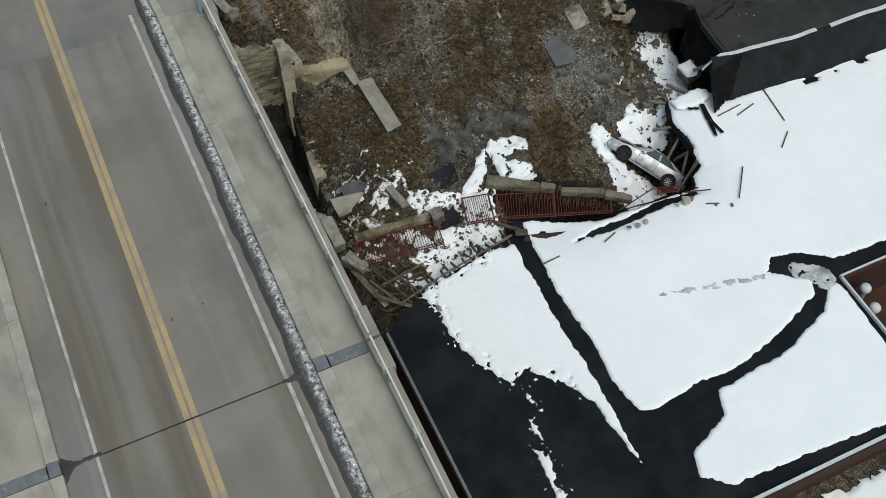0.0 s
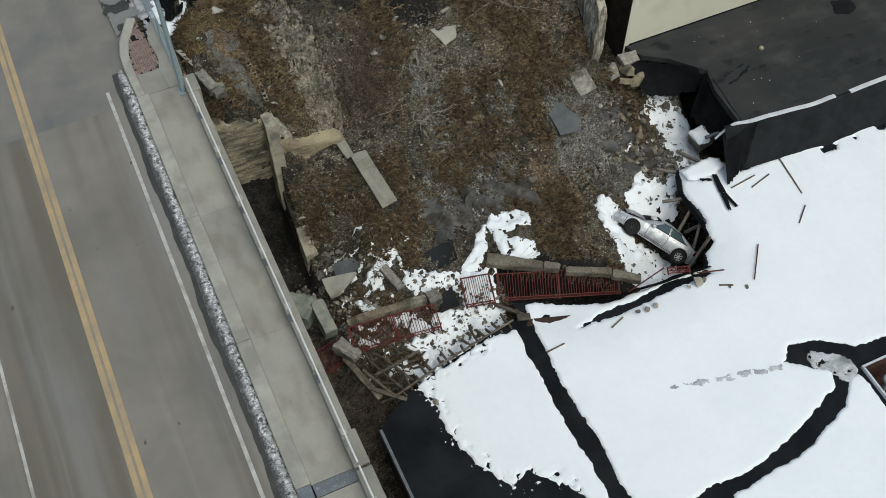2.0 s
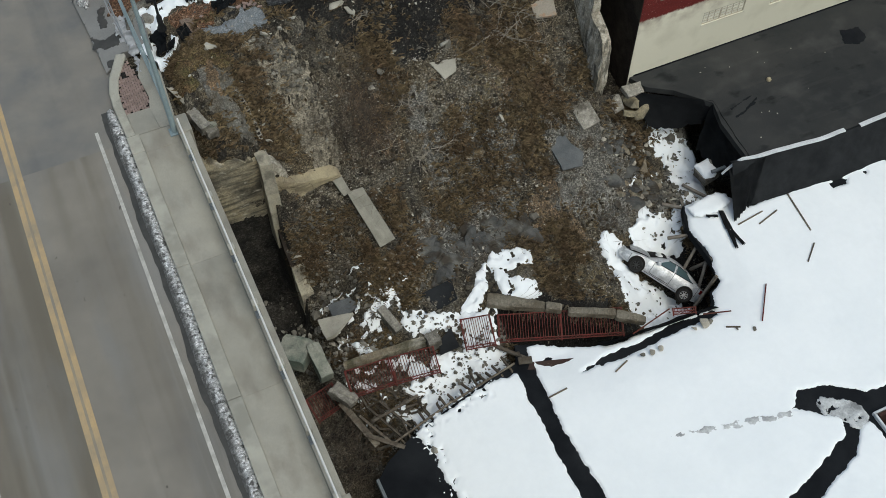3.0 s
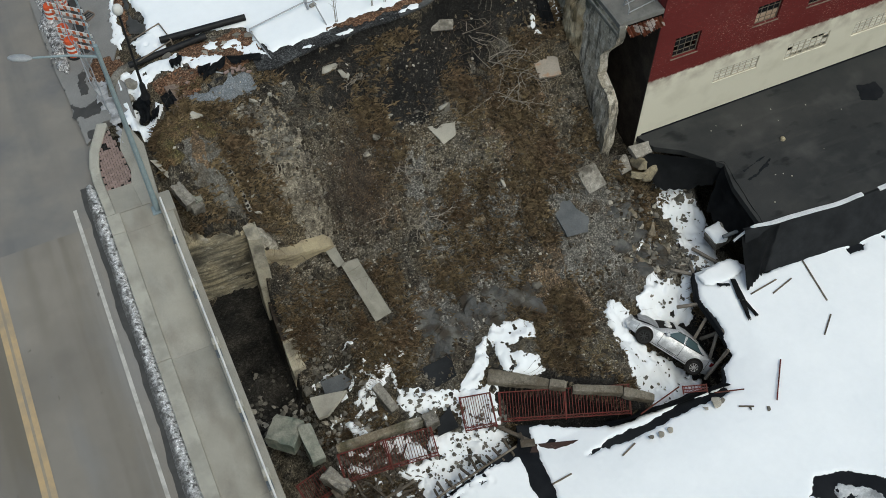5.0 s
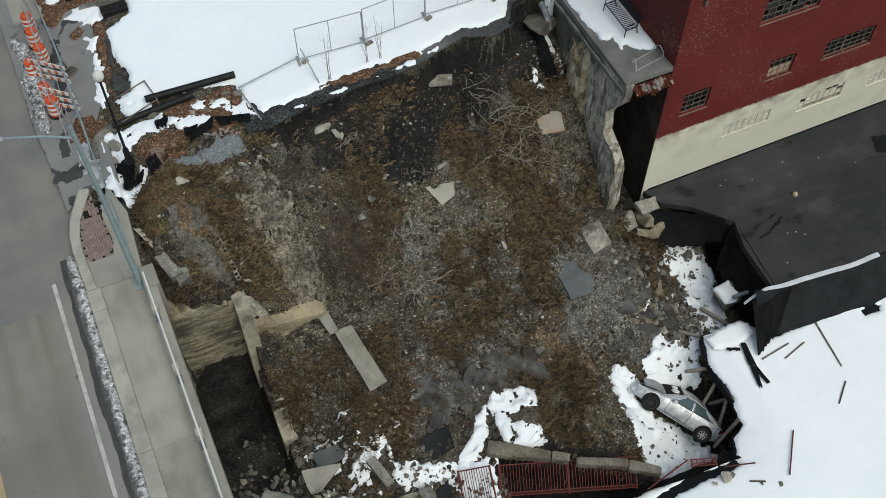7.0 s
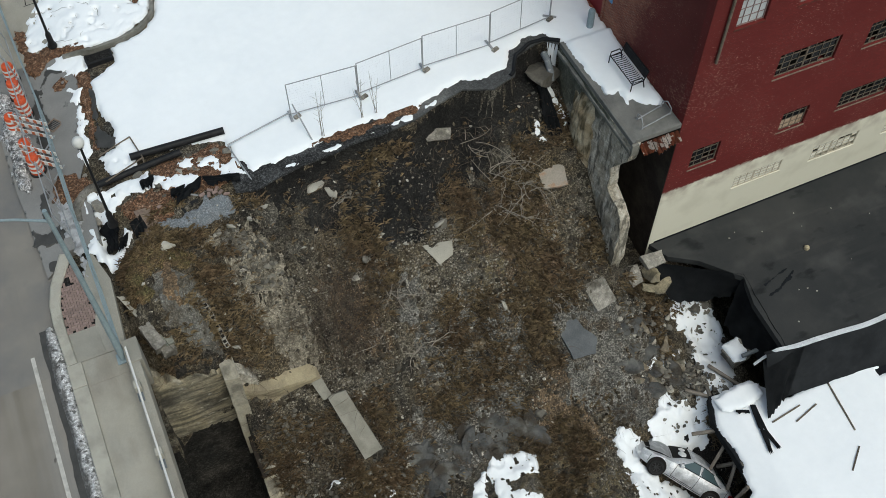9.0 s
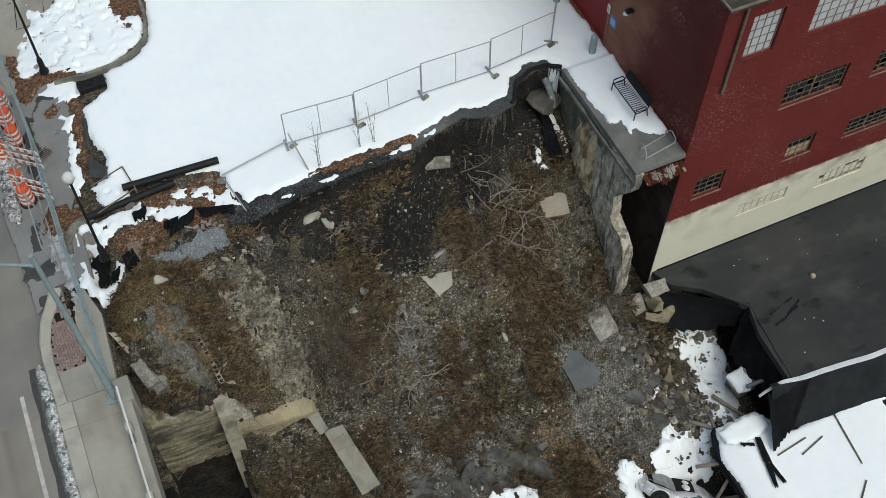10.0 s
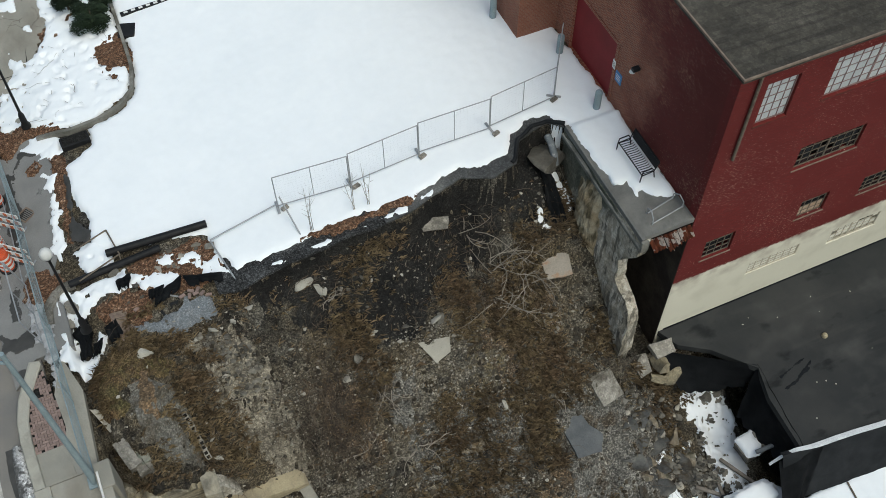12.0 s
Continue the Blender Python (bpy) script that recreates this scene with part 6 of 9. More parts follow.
# ---- stones ----
def stone_mesh(seed, mat="rock"):
    rnd = random.Random(seed)
    bm = bmesh.new()
    bmesh.ops.create_icosphere(bm, subdivisions=3, radius=0.5)
    sx, sy, sz = rnd.uniform(0.95, 1.3), rnd.uniform(0.65, 1.0), rnd.uniform(0.4, 0.75)
    cuts = [(Vector((rnd.uniform(-1, 1), rnd.uniform(-1, 1), rnd.uniform(-0.6, 0.6))).normalized(), rnd.uniform(0.14, 0.32)) for _ in range(9)]
    cuts += [(Vector((rnd.uniform(-0.3, 0.3), rnd.uniform(-0.3, 0.3), s)).normalized(), rnd.uniform(0.2, 0.3)) for s in (1, -1)]
    for v in bm.verts:
        for n, d in cuts:
            k = v.co.dot(n) - d
            if k > 0:
                v.co -= n * k
        v.co += v.co.normalized() * 0.02 * noise.noise(v.co * 7 + Vector((seed, 0, 0)))
        v.co = Vector((v.co.x * sx, v.co.y * sy, v.co.z * sz))
    bmesh.ops.dissolve_limit(bm, angle_limit=0.22, verts=bm.verts, edges=bm.edges)
    bmesh.ops.triangulate(bm, faces=bm.faces)
    return finish("stone", bm, mat)


def lump_mesh(seed):
    rnd = random.Random(seed)
    bm = bmesh.new()
    bmesh.ops.create_icosphere(bm, subdivisions=1, radius=0.5)
    for v in bm.verts:
        v.co *= rnd.uniform(0.65, 1.15)
        v.co.z *= 0.7
    return finish("lump", bm, "soil")


STONES = [stone_mesh(i) for i in range(8)]
OCHRE = [stone_mesh(20 + i, "ochre") for i in range(3)]
PALE = [stone_mesh(30 + i, "kerb") for i in range(3)]


def stone(x, y, s, rnd, meshes=STONES, z=None, label="angular grey rubble stone on the soil slope", group="rubble stones"):
    ob = new("stone", rnd.choice(meshes))
    zz = on_ground(x, y) if z is None else z
    ob.matrix_world = pose(x, y, zz + 0.10 * s, rnd.uniform(-25, 25), rnd.uniform(-25, 25), rnd.uniform(0, 360)) @ Matrix.Diagonal((s, s, s, 1))
    return tagged(ob, label, "stone", group)


def stones():
    rnd = random.Random(4)
    for x, y, s in ((14.8, 42.3, 1.0), (15.35, 41.9, 0.7), (15.2, 42.0, 0.5), (16.6, 40.4, 0.42), (17.6, 39.8, 0.3), (19.35, 40.05, 0.62), (17.92, 40.2, 0.34), (15.78, 39.8, 0.75), (16.1, 39.6, 0.4), (15.1, 39.3, 0.5), (20.7, 36.6, 0.6), (21.5, 37.3, 0.4),
                    (23.5, 39.8, 0.3), (24.0, 38.6, 0.3), (8.3, 41.4, 0.7), (9.6, 38.7, 0.5), (11.4, 40.2, 0.4), (13.3, 39.2, 0.35), (20.9, 33.0, 0.6), (14.6, 33.0, 0.5)):
        stone(x, y, s, rnd, PALE if rnd.random() < 0.35 else STONES)
    for x, y, s in ((28.45, 36.55, 1.75), (27.95, 36.2, 1.1), (28.75, 35.9, 1.0)):
        stone(x, y, s, rnd, OCHRE, max(on_ground(x, y), -8.0) + 0.26 * s, "large ochre sandstone boulder beside the torn roof", "ochre boulders")
    for x, y, s in ((28.4, 35.6, 0.7), (28.9, 35.3, 0.6), (28.6, 35.1, 0.5), (28.2, 35.0, 0.45)):
        stone(x, y, s, rnd, PALE, None, "pale broken block below the torn roof", "pale blocks")
    for x, y, s in ((22.0, 24.2, 0.42), (22.4, 24.2, 0.42), (22.85, 24.2, 0.4), (25.4, 24.55, 0.75), (25.7, 24.4, 0.4), (24.9, 24.4, 0.3), (11.3, 23.9, 0.4), (26.7, 23.6, 0.2), (27.4, 23.2, 0.3)):
        stone(x, y, s, rnd, STONES, ROOF + 0.06, "loose grey stone lying on the snowy roof", "stones on the roof")
    for x, y, s, z in ((9.2, 36.4, 0.4, -7.45), (9.1, 36.1, 0.5, -7.6), (9.3, 35.8, 0.55, -7.9), (9.15, 35.5, 0.45, -8.05), (9.35, 35.25, 0.5, -8.2), (9.1, 35.1, 0.35, -8.3), (9.25, 36.65, 0.35, -7.3)):
        stone(x, y, s, rnd, STONES, z, "angular rubble stone lying on the wing wall", "wing wall rubble")
    for x, y, s in ((15.2, 41.85, 0.6), (16.75, 40.4, 0.36), (19.25, 40.05, 0.5), (8.45, 41.4, 0.7), (10.95, 41.55, 0.5), (12.45, 41.8, 0.42), (11.75, 41.6, 0.34), (13.4, 40.5, 0.3), (20.7, 36.6, 0.4), (9.6, 38.15, 0.45), (12.3, 38.2, 0.32), (17.5, 39.75, 0.26)):
        stone(x, y, s * 1.35, rnd, PALE, on_ground(x, y) + 0.14, "pale angular stone lying on the upper slope", "pale slope stones")
    boulder = stone(25.8, 43.8, 2.2, rnd, STONES, -0.05, "big concrete footing lump under the asphalt edge", "")
    boulder.name = "footing"
    bm = bmesh.new()
    tube(bm, [(26.0, 44.3, 0.75), (25.98, 43.9, 0.72), (25.93, 43.5, 0.5), (25.9, 43.3, 0.1)], 0.15, 12)
    tagged(part("drain_pipe", bm, "plate", smooth=True), "broken grey drain pipe poking out of the bank", "pipe")
    # rubble heaps: x, y, radius, count, size; the larger pieces are stones of their own
    V, F = [], []
    raw = [([v.co.copy() for v in me.vertices], [tuple(p.vertices) for p in me.polygons]) for me in STONES]
    for x, y, r, n, s in ((13.9, 32.0, 1.6, 130, 0.22), (14.6, 31.9, 1.0, 60, 0.16), (12.0, 31.5, 1.2, 60, 0.25), (13.6, 29.9, 1.0, 30, 0.26), (10.2, 29.9, 1.3, 90, 0.30), (10.2, 33.6, 1.4, 70, 0.32), (15.6, 27.4, 1.4, 60, 0.24), (10.6, 27.6, 1.5, 80, 0.28),
                          (28.5, 33.0, 1.3, 50, 0.42), (28.9, 31.3, 1.0, 40, 0.36), (11.5, 40.2, 0.8, 130, 0.24), (10.9, 41.4, 0.6, 60, 0.24), (12.2, 38.9, 0.7, 50, 0.16), (11.0, 41.3, 0.5, 40, 0.16), (24.0, 38.9, 0.5, 26, 0.14), (10.6, 35.6, 0.9, 40, 0.26), (14.8, 27.4, 1.3, 60, 0.24), (12.4, 28.2, 1.0, 60, 0.22), (9.0, 30.8, 1.2, 40, 0.42), (29.6, 36.0, 0.8, 24, 0.3), (27.2, 34.2, 1.0, 26, 0.3), (27.8, 32.4, 0.9, 40, 0.34), (28.8, 32.4, 0.8, 60, 0.36), (29.2, 31.5, 0.7, 50, 0.3), (28.3, 35.2, 0.6, 30, 0.3), (30.4, 35.0, 0.9, 40, 0.4), (30.9, 35.6, 0.6, 24, 0.45), (26.4, 35.6, 0.5, 20, 0.3),
                          (25.0, 26.4, 0.9, 16, 0.25), (18.5, 29.6, 0.8, 14, 0.18), (7.6, 34.5, 1.2, 40, 0.22), (7.2, 33.2, 1.4, 90, 0.3), (6.6, 32.2, 1.3, 80, 0.34), (8.4, 32.4, 1.0, 70, 0.3), (9.9, 33.2, 0.7, 40, 0.26), (10.4, 36.0, 0.6, 40, 0.2), (13.6, 26.6, 1.2, 90, 0.2), (15.4, 28.0, 1.4, 110, 0.17), (14.0, 29.9, 1.2, 60, 0.2), (11.6, 30.4, 0.8, 40, 0.22), (16.0, 42.0, 1.2, 26, 0.22), (19.6, 39.4, 0.8, 14, 0.2), (12.3, 35.0, 0.5, 18, 0.22), (14.3, 33.6, 0.8, 40, 0.16), (30.0, 33.6, 1.0, 34, 0.25), (26.9, 31.2, 0.9, 30, 0.2), (24.7, 27.8, 1.2, 24, 0.2), (10.6, 44.3, 0.9, 40, 0.2), (8.6, 43.6, 0.8, 20, 0.18), (25.4, 42.8, 0.6, 14, 0.3)):
        for _ in range(n):
            a, q = rnd.uniform(0, math.tau), r * math.sqrt(rnd.random())
            px, py, sz = x + q * math.cos(a), y + q * math.sin(a), s * (0.35 + 1.3 * rnd.random() ** 2)
            if sz > 0.37:
                stone(px, py, sz, rnd, STONES if rnd.random() < 0.85 else PALE)
                continue
            vs, fs = rnd.choice(raw)
            up = 0.16 if ((12.5 < px < 17.2 and 25.8 < py < 30.6) or (23.5 < px < 31 and 26 < py < 36)) and rnd.random() < 0.8 else 0.0
            m = pose(px, py, on_ground(px, py) + 0.22 * sz + up, rnd.uniform(-30, 30), rnd.uniform(-30, 30), rnd.uniform(0, 360)) @ Matrix.Diagonal((sz, sz, sz, 1))
            k = len(V)
            V += [tuple(m @ v) for v in vs]
            F += [tuple(k + c for c in f) for f in fs]
    me = bpy.data.meshes.new("rubble")
    me.from_pydata(V, [], F)
    me.materials.append(M["rock"])
    tagged(new("rubble", me), "small angular rubble strewn over snow and soil", "rubble", kind="stuff")
    V, F = [], []
    coarse = [([v.co.copy() for v in me.vertices], [tuple(p.vertices) for p in me.polygons]) for me in (lump_mesh(60 + i) for i in range(6))]
    made = 0
    while made < 5200:
        px, py = rnd.uniform(6.6, 27.5), rnd.uniform(27.0, 43.0)
        d = 0.5 + 1.4 * fbm(px, py, 0.6, 71.0, 3)
        if rnd.random() > d * (0.12 if (py > 40.2 and px > 12.5) or (px < 12 and py > 37.5) else 1.0) or py > float(lot_edge(px)) - 0.3 or (px < 9.3 and py < 37.5) or (px > 26.3 and py > 36.5) or (px > 16.5 and -0.524 * (px - 16.75) - 0.851 * (py - 29.85) > -0.5):
            continue
        made += 1
        sz = 0.05 + 0.26 * rnd.random() ** 3
        vs, fs = rnd.choice(coarse)
        m = pose(px, py, on_ground(px, py) + 0.05 * sz, rnd.uniform(-40, 40), rnd.uniform(-40, 40), rnd.uniform(0, 360)) @ Matrix.Diagonal((sz, sz, sz, 1))
        k = len(V)
        V += [tuple(m @ v) for v in vs]
        F += [tuple(k + c for c in f) for f in fs]
    me = bpy.data.meshes.new("soil_clods")
    me.from_pydata(V, [], F)
    me.materials.append(M["clod"])
    tagged(new("soil_clods", me), "crumbled brown soil clods lying on the slope", "soil", kind="stuff")
    V, F = [], []
    made = 0
    while made < 520:
        px, py = rnd.uniform(7.0, 27.5), rnd.uniform(28.0, 43.0)
        if py > float(lot_edge(px)) - 0.4 or (px < 9.3 and py < 37.5) or (px > 26.3 and py > 36.5) or (px > 16.5 and -0.524 * (px - 16.75) - 0.851 * (py - 29.85) > -0.8):
            continue
        made += 1
        sz = 0.05 + 0.2 * rnd.random() ** 4
        vs, fs = rnd.choice(raw)
        m = pose(px, py, on_ground(px, py) + 0.25 * sz, rnd.uniform(-30, 30), rnd.uniform(-30, 30), rnd.uniform(0, 360)) @ Matrix.Diagonal((sz, sz, sz, 1))
        k = len(V)
        V += [tuple(m @ v) for v in vs]
        F += [tuple(k + c for c in f) for f in fs]
    me = bpy.data.meshes.new("stone_chips")
    me.from_pydata(V, [], F)
    me.materials.append(M["chip"])
    tagged(new("stone_chips", me), "pale angular stone chips scattered on the slope", "stone chips", kind="stuff")
    # bedrock showing through the foot of the slope, and mossy boulders above the pit
    V, F = [], []
    for _ in range(95):
        u, v = rnd.random(), rnd.random()
        px, py = 14.9 + 6.0 * u, float(np.interp(u, [0, 0.35, 0.7, 1], [32.6, 32.7, 32.8, 32.9])) + (v - 0.5) * 1.9
        sz = rnd.uniform(0.4, 1.15)
        vs, fs = rnd.choice(raw)
        m = pose(px, py, on_ground(px, py) - 0.06 * sz, rnd.uniform(14, 34), rnd.uniform(-14, 10), rnd.uniform(-50, 50)) @ Matrix.Diagonal((sz * 1.7, sz * 1.2, sz * 0.7, 1))
        k = len(V)
        V += [tuple(m @ w) for w in vs]
        F += [tuple(k + c for c in f) for f in fs]
    for _ in range(46):
        px, py = rnd.uniform(25.3, 28.3), rnd.uniform(32.2, 35.4)
        sz = rnd.uniform(0.35, 1.0)
        vs, fs = rnd.choice(raw)
        m = pose(px, py, on_ground(px, py) - 0.08 * sz, rnd.uniform(10, 34), rnd.uniform(-18, 14), rnd.uniform(-60, 60)) @ Matrix.Diagonal((sz * 1.6, sz * 1.2, sz * 0.7, 1))
        k = len(V)
        V += [tuple(m @ w) for w in vs]
        F += [tuple(k + c for c in f) for f in fs]
    me = bpy.data.meshes.new("bedrock")
    me.from_pydata(V, [], F)
    me.materials.append(M["bedrock"])
    tagged(new("bedrock", me), "cracked blue-grey bedrock showing at the slope's foot", "rock outcrop", kind="stuff")
    for x, y, s in ((27.9, 34.0, 1.5), (28.2, 33.2, 1.2), (26.7, 32.8, 1.1), (26.5, 33.6, 0.9), (27.4, 33.4, 1.0), (26.0, 33.0, 0.7), (27.2, 35.0, 1.0)):
        stone(x, y, s, rnd, MOSSY, None, "mossy grey boulder at the pit's edge", "mossy boulders")
    for x, y, s in ((13.5, 30.0, 0.36), (14.4, 30.2, 0.3), (14.6, 29.7, 0.28), (13.0, 30.2, 0.3), (13.9, 29.5, 0.3), (11.5, 31.2, 0.42), (12.6, 31.9, 0.3), (10.6, 30.3, 0.5), (15.9, 27.2, 0.5), (15.4, 26.7, 0.3), (14.9, 27.8, 0.34), (14.1, 27.2, 0.36), (13.2, 27.5, 0.3)):
        stone(x, y, s, rnd, STONES, on_ground(x, y) + 0.08)


M["chip"] = surf("pale_stone_chip", (0.40, 0.375, 0.32), (0.28, 0.26, 0.22), 3.0, 0.9, 0.3, None, 0.5, 20, rand=0.3)
M["clod"] = surf("dry_soil_clod", (0.105, 0.088, 0.064), (0.058, 0.047, 0.034), 2.0, 0.95, 0.8, (0.13, 0.12, 0.10), 0.6, 16, rand=0.5)
M["bedrock"] = surf("blue_grey_bedrock", (0.088, 0.088, 0.085), (0.048, 0.048, 0.047), 2.2, 0.9, 0.8, (0.13, 0.127, 0.115), 0.9, 14, rand=0.18)
overlay(M["bedrock"], (0.045, 0.036, 0.026), 0.5, 0.62, (1.2, 1.2, 1.2), 1.0, 7, 0.85)
MOSSY = [stone_mesh(40 + i, "mossy") for i in range(2)]


# ---- timber and torn roof edge ----
def plank(a, b, w, h, label, group, mat="timber", name="plank", seed=0):
    a, b = Vector(a), Vector(b)
    bm = bmesh.new()
    box(bm, -(b - a).length / 2, (b - a).length / 2, -w / 2, w / 2, -h / 2, h / 2, bevel=min(w, h) * 0.15)
    ob = part(name, bm, mat)
    ob.matrix_world = Matrix.Translation((a + b) / 2) @ (b - a).to_track_quat("X", "Z").to_matrix().to_4x4()
    return tagged(ob, label, name.replace("_", " "), group)


def torn_edge():
    rnd = random.Random(9)
    for i in range(15):
        x = 10.3 + i * 0.42
        y = float(np.interp(x, [10, 12.8, 14.9, 16.6], [24.9, 25.6, 26.05, 26.25]))
        plank((x + rnd.uniform(-0.1, 0.1), y - 0.2, ROOF - 0.12), (x + rnd.uniform(-0.25, 0.1), y + rnd.uniform(0.45, 0.95), ROOF - 0.2 - rnd.uniform(0, 0.3)), 0.09, 0.14, "splintered grey roof joist poking from the torn edge", "roof joists", name="joist")
    plank((9.9, 25.0, ROOF - 0.02), (13.0, 25.75, ROOF), 0.08, 0.1, "long edge board along the torn roof", "edge boards")
    plank((13.0, 25.72, ROOF), (16.4, 26.3, ROOF + 0.02), 0.08, 0.1, "long edge board along the torn roof", "edge boards")
    for a, b, w, h in (((8.5, 27.9, -9.6), (9.2, 25.3, -9.6), 0.3, 0.08), ((9.0, 26.9, -9.5), (9.8, 25.1, -9.5), 0.12, 0.1), ((9.5, 27.2, -9.6), (10.3, 25.2, -9.5), 0.1, 0.1), ((10.1, 27.3, -9.7), (10.9, 25.5, -9.6), 0.1, 0.1),
                       ((9.4, 26.4, -9.5), (11.8, 26.8, -9.6), 0.12, 0.08), ((8.9, 25.9, -9.4), (10.2, 24.6, -9.3), 0.2, 0.05), ((16.1, 27.9, -9.9), (17.1, 26.3, -9.4), 0.16, 0.14), ((16.6, 26.3, -9.2), (17.2, 26.1, -9.2), 0.35, 0.08),
                       ((16.9, 26.9, -9.6), (16.8, 26.2, -9.25), 0.14, 0.12)):
        plank(a, b, w, h, "weathered splintered timber in the rubble", "debris timber")
    for a, b in (((27.0, 29.9, -10.2), (28.6, 29.3, -9.9)), ((26.9, 28.2, -11.2), (28.7, 29.2, -9.6)), ((27.8, 28.5, -11.6), (28.6, 27.6, -9.7)), ((28.4, 30.8, -10.0), (28.0, 27.5, -9.6)), ((27.4, 27.2, -11.6), (28.5, 28.4, -9.6)), ((28.8, 31.6, -10.0), (28.3, 30.0, -9.6)),
                 ((27.9, 31.9, -10.2), (29.1, 30.5, -9.8)), ((29.6, 32.6, -10.3), (30.2, 30.9, -9.9)), ((26.9, 26.6, -11.8), (27.6, 26.6, -9.5))):
        plank(a, b, 0.15, 0.14, "broken roof timber above the pit", "pit timbers", "grey_timber")
    for a, b, mt in (((30.1, 28.6), (31.7, 28.8), "timber"), ((31.1, 28.2), (32.4, 28.55), "timber"), ((33.5, 29.2), (33.2, 26.8), "timber"), ((32.9, 26.1), (31.95, 25.3), "timber"), ((26.3, 23.9), (26.9, 23.6), "timber"), ((18.0, 24.2), (17.0, 24.1), "timber"), ((20.4, 24.0), (21.2, 24.3), "timber")):
        plank((*a, float(roof_z(*a)) + 0.13), (*b, float(roof_z(*b)) + 0.13), 0.07, 0.05, "dark wooden stick lying on the roof snow", "sticks on the roof", mt, "stick")


torn_edge()


def drape(label, a, b, c, d, nu=24, nv=24, sag=0.3, fold=0.08, seed=1, mat="cloth"):
    """A hanging sheet of membrane between four corners, sagging in the middle and folded."""
    a, b, c, d = (Vector(p) for p in (a, b, c, d))
    n = (b - a).cross(d - a).normalized()
    n = n if n.z > 0 else -n
    bm = bmesh.new()

    def at(u, v):
        p = a.lerp(b, u).lerp(d.lerp(c, u), v)
        s = 4 * u * (1 - u) * (v ** 0.8)
        w = fold * (math.sin(u * 17 + 2 * v + seed) * (0.3 + v) + 2 * fbm(u * 3, v * 3, 1.0, seed, 3))
        rag = 0.18 * fbm(u * 5, seed, 2.0, seed, 3) * (v > 0.85)
        return p + n * w * 0.6 - Vector((0, 0, sag * s)) + (d - a).normalized() * rag

    grid_panel(bm, at, nu, nv)
    bmesh.ops.solidify(bm, geom=bm.faces, thickness=0.012)
    return tagged(part("hanging_membrane", bm, mat, smooth=True), label, "roof membrane", "torn membranes")


drape("torn black roof membrane sagging over the pit edge", (28.45, 37.2, -7.15), (32.0, 34.75, -7.02), (32.3, 34.4, -8.0), (28.9, 35.5, -8.3), sag=0.5, fold=0.05, seed=1)
drape("torn black roof membrane hanging into the pit", (32.05, 34.8, -7.02), (31.6, 30.75, -7.0), (31.35, 31.3, -8.9), (30.95, 33.75, -9.3), sag=0.2, fold=0.1, seed=2)
drape("black membrane fold hanging over the snowy roof", (30.5, 30.7, -7.4), (32.4, 30.45, -7.05), (31.5, 29.45, -9.0), (29.98, 28.75, -9.08), sag=0.0, fold=0.07, seed=3)
drape("torn strip of black membrane on the snow", (29.62, 29.7, -9.06), (29.85, 29.6, -9.06), (29.65, 28.35, -9.08), (29.32, 28.5, -9.08), 8, 16, 0, 0.02, 5)
drape("forked end of the torn membrane strip", (29.35, 28.5, -9.075), (29.6, 28.4, -9.075), (29.28, 27.4, -9.08), (29.12, 27.45, -9.08), 8, 16, 0, 0.02, 7)
drape("forked end of the torn membrane strip", (29.42, 28.4, -9.07), (29.64, 28.4, -9.07), (29.72, 27.4, -9.08), (29.56, 27.4, -9.08), 8, 16, 0, 0.02, 8)
drape("small torn piece of black membrane on the snow", (28.9, 29.75, -9.06), (29.45, 29.5, -9.06), (29.4, 29.3, -9.08), (28.85, 29.6, -9.08), 10, 8, 0, 0.02, 9)
drape("black membrane flap along the torn roof edge", (20.6, 25.4, -9.26), (26.6, 24.95, -9.27), (26.7, 25.5, -9.9), (20.6, 25.9, -9.9), 40, 8, 0.15, 0.05, 6)
snow_cover("membrane_snow", [[(28.3, 30.6), (29.2, 30.7), (30.1, 30.75), (30.55, 30.4), (30.5, 29.9), (30.1, 29.72), (29.0, 29.7), (28.3, 29.9)]], lambda X, Y: -9.16 + 0.16 * np.clip((X - 29.2) / 1.2, 0, 1) + 0 * Y, "rounded snow lying over the torn roof corner", 0.13, 0.07, 0.12, 61.0)
bm = bmesh.new()
tube(bm, [(30.6, 31.85, -8.9), (32.1, 31.8, -8.85)], 0.1, 12)
tagged(part("pipe_end", bm, "plate", smooth=True), "short dark pipe sticking out under the membrane", "pipe")
beam("snow-capped concrete lump under the membrane", (30.3, 32.3, -9.7), (31.3, 32.4, -9.5), 0.9, 0.6, "concrete", 31, "concrete_block", "broken blocks")


snow_cover("lump_snow", [[(30.25, 32.85), (31.15, 32.95), (31.3, 32.1), (30.8, 31.75), (30.35, 31.9)]], lambda X, Y: -9.36 + 0 * X, "snow cap on the concrete lump", 0.2, 0.06, 0.1, 62.0)


# ---- thin covers on the slope ----
def soft_ground(X, Y):
    return ground_z(X, Y) + 0.30 * fbm_grid(X, Y, 0.55, 3.0, 3) + 0.08


def cover(name, polys, label, material, thick=0.03, rag=0.5, seed=1.0, cat="soil", res=0.13):
    return snow_cover(name, polys, soft_ground if material == "snow" else on_ground_grid, label, thick, res, rag, seed, (), cat, material, gaps=(0.40 if name == "pit_snow" else 0.55) if material == "snow" else 0.0, lumps=0.3 if material == "snow" else 0.0)


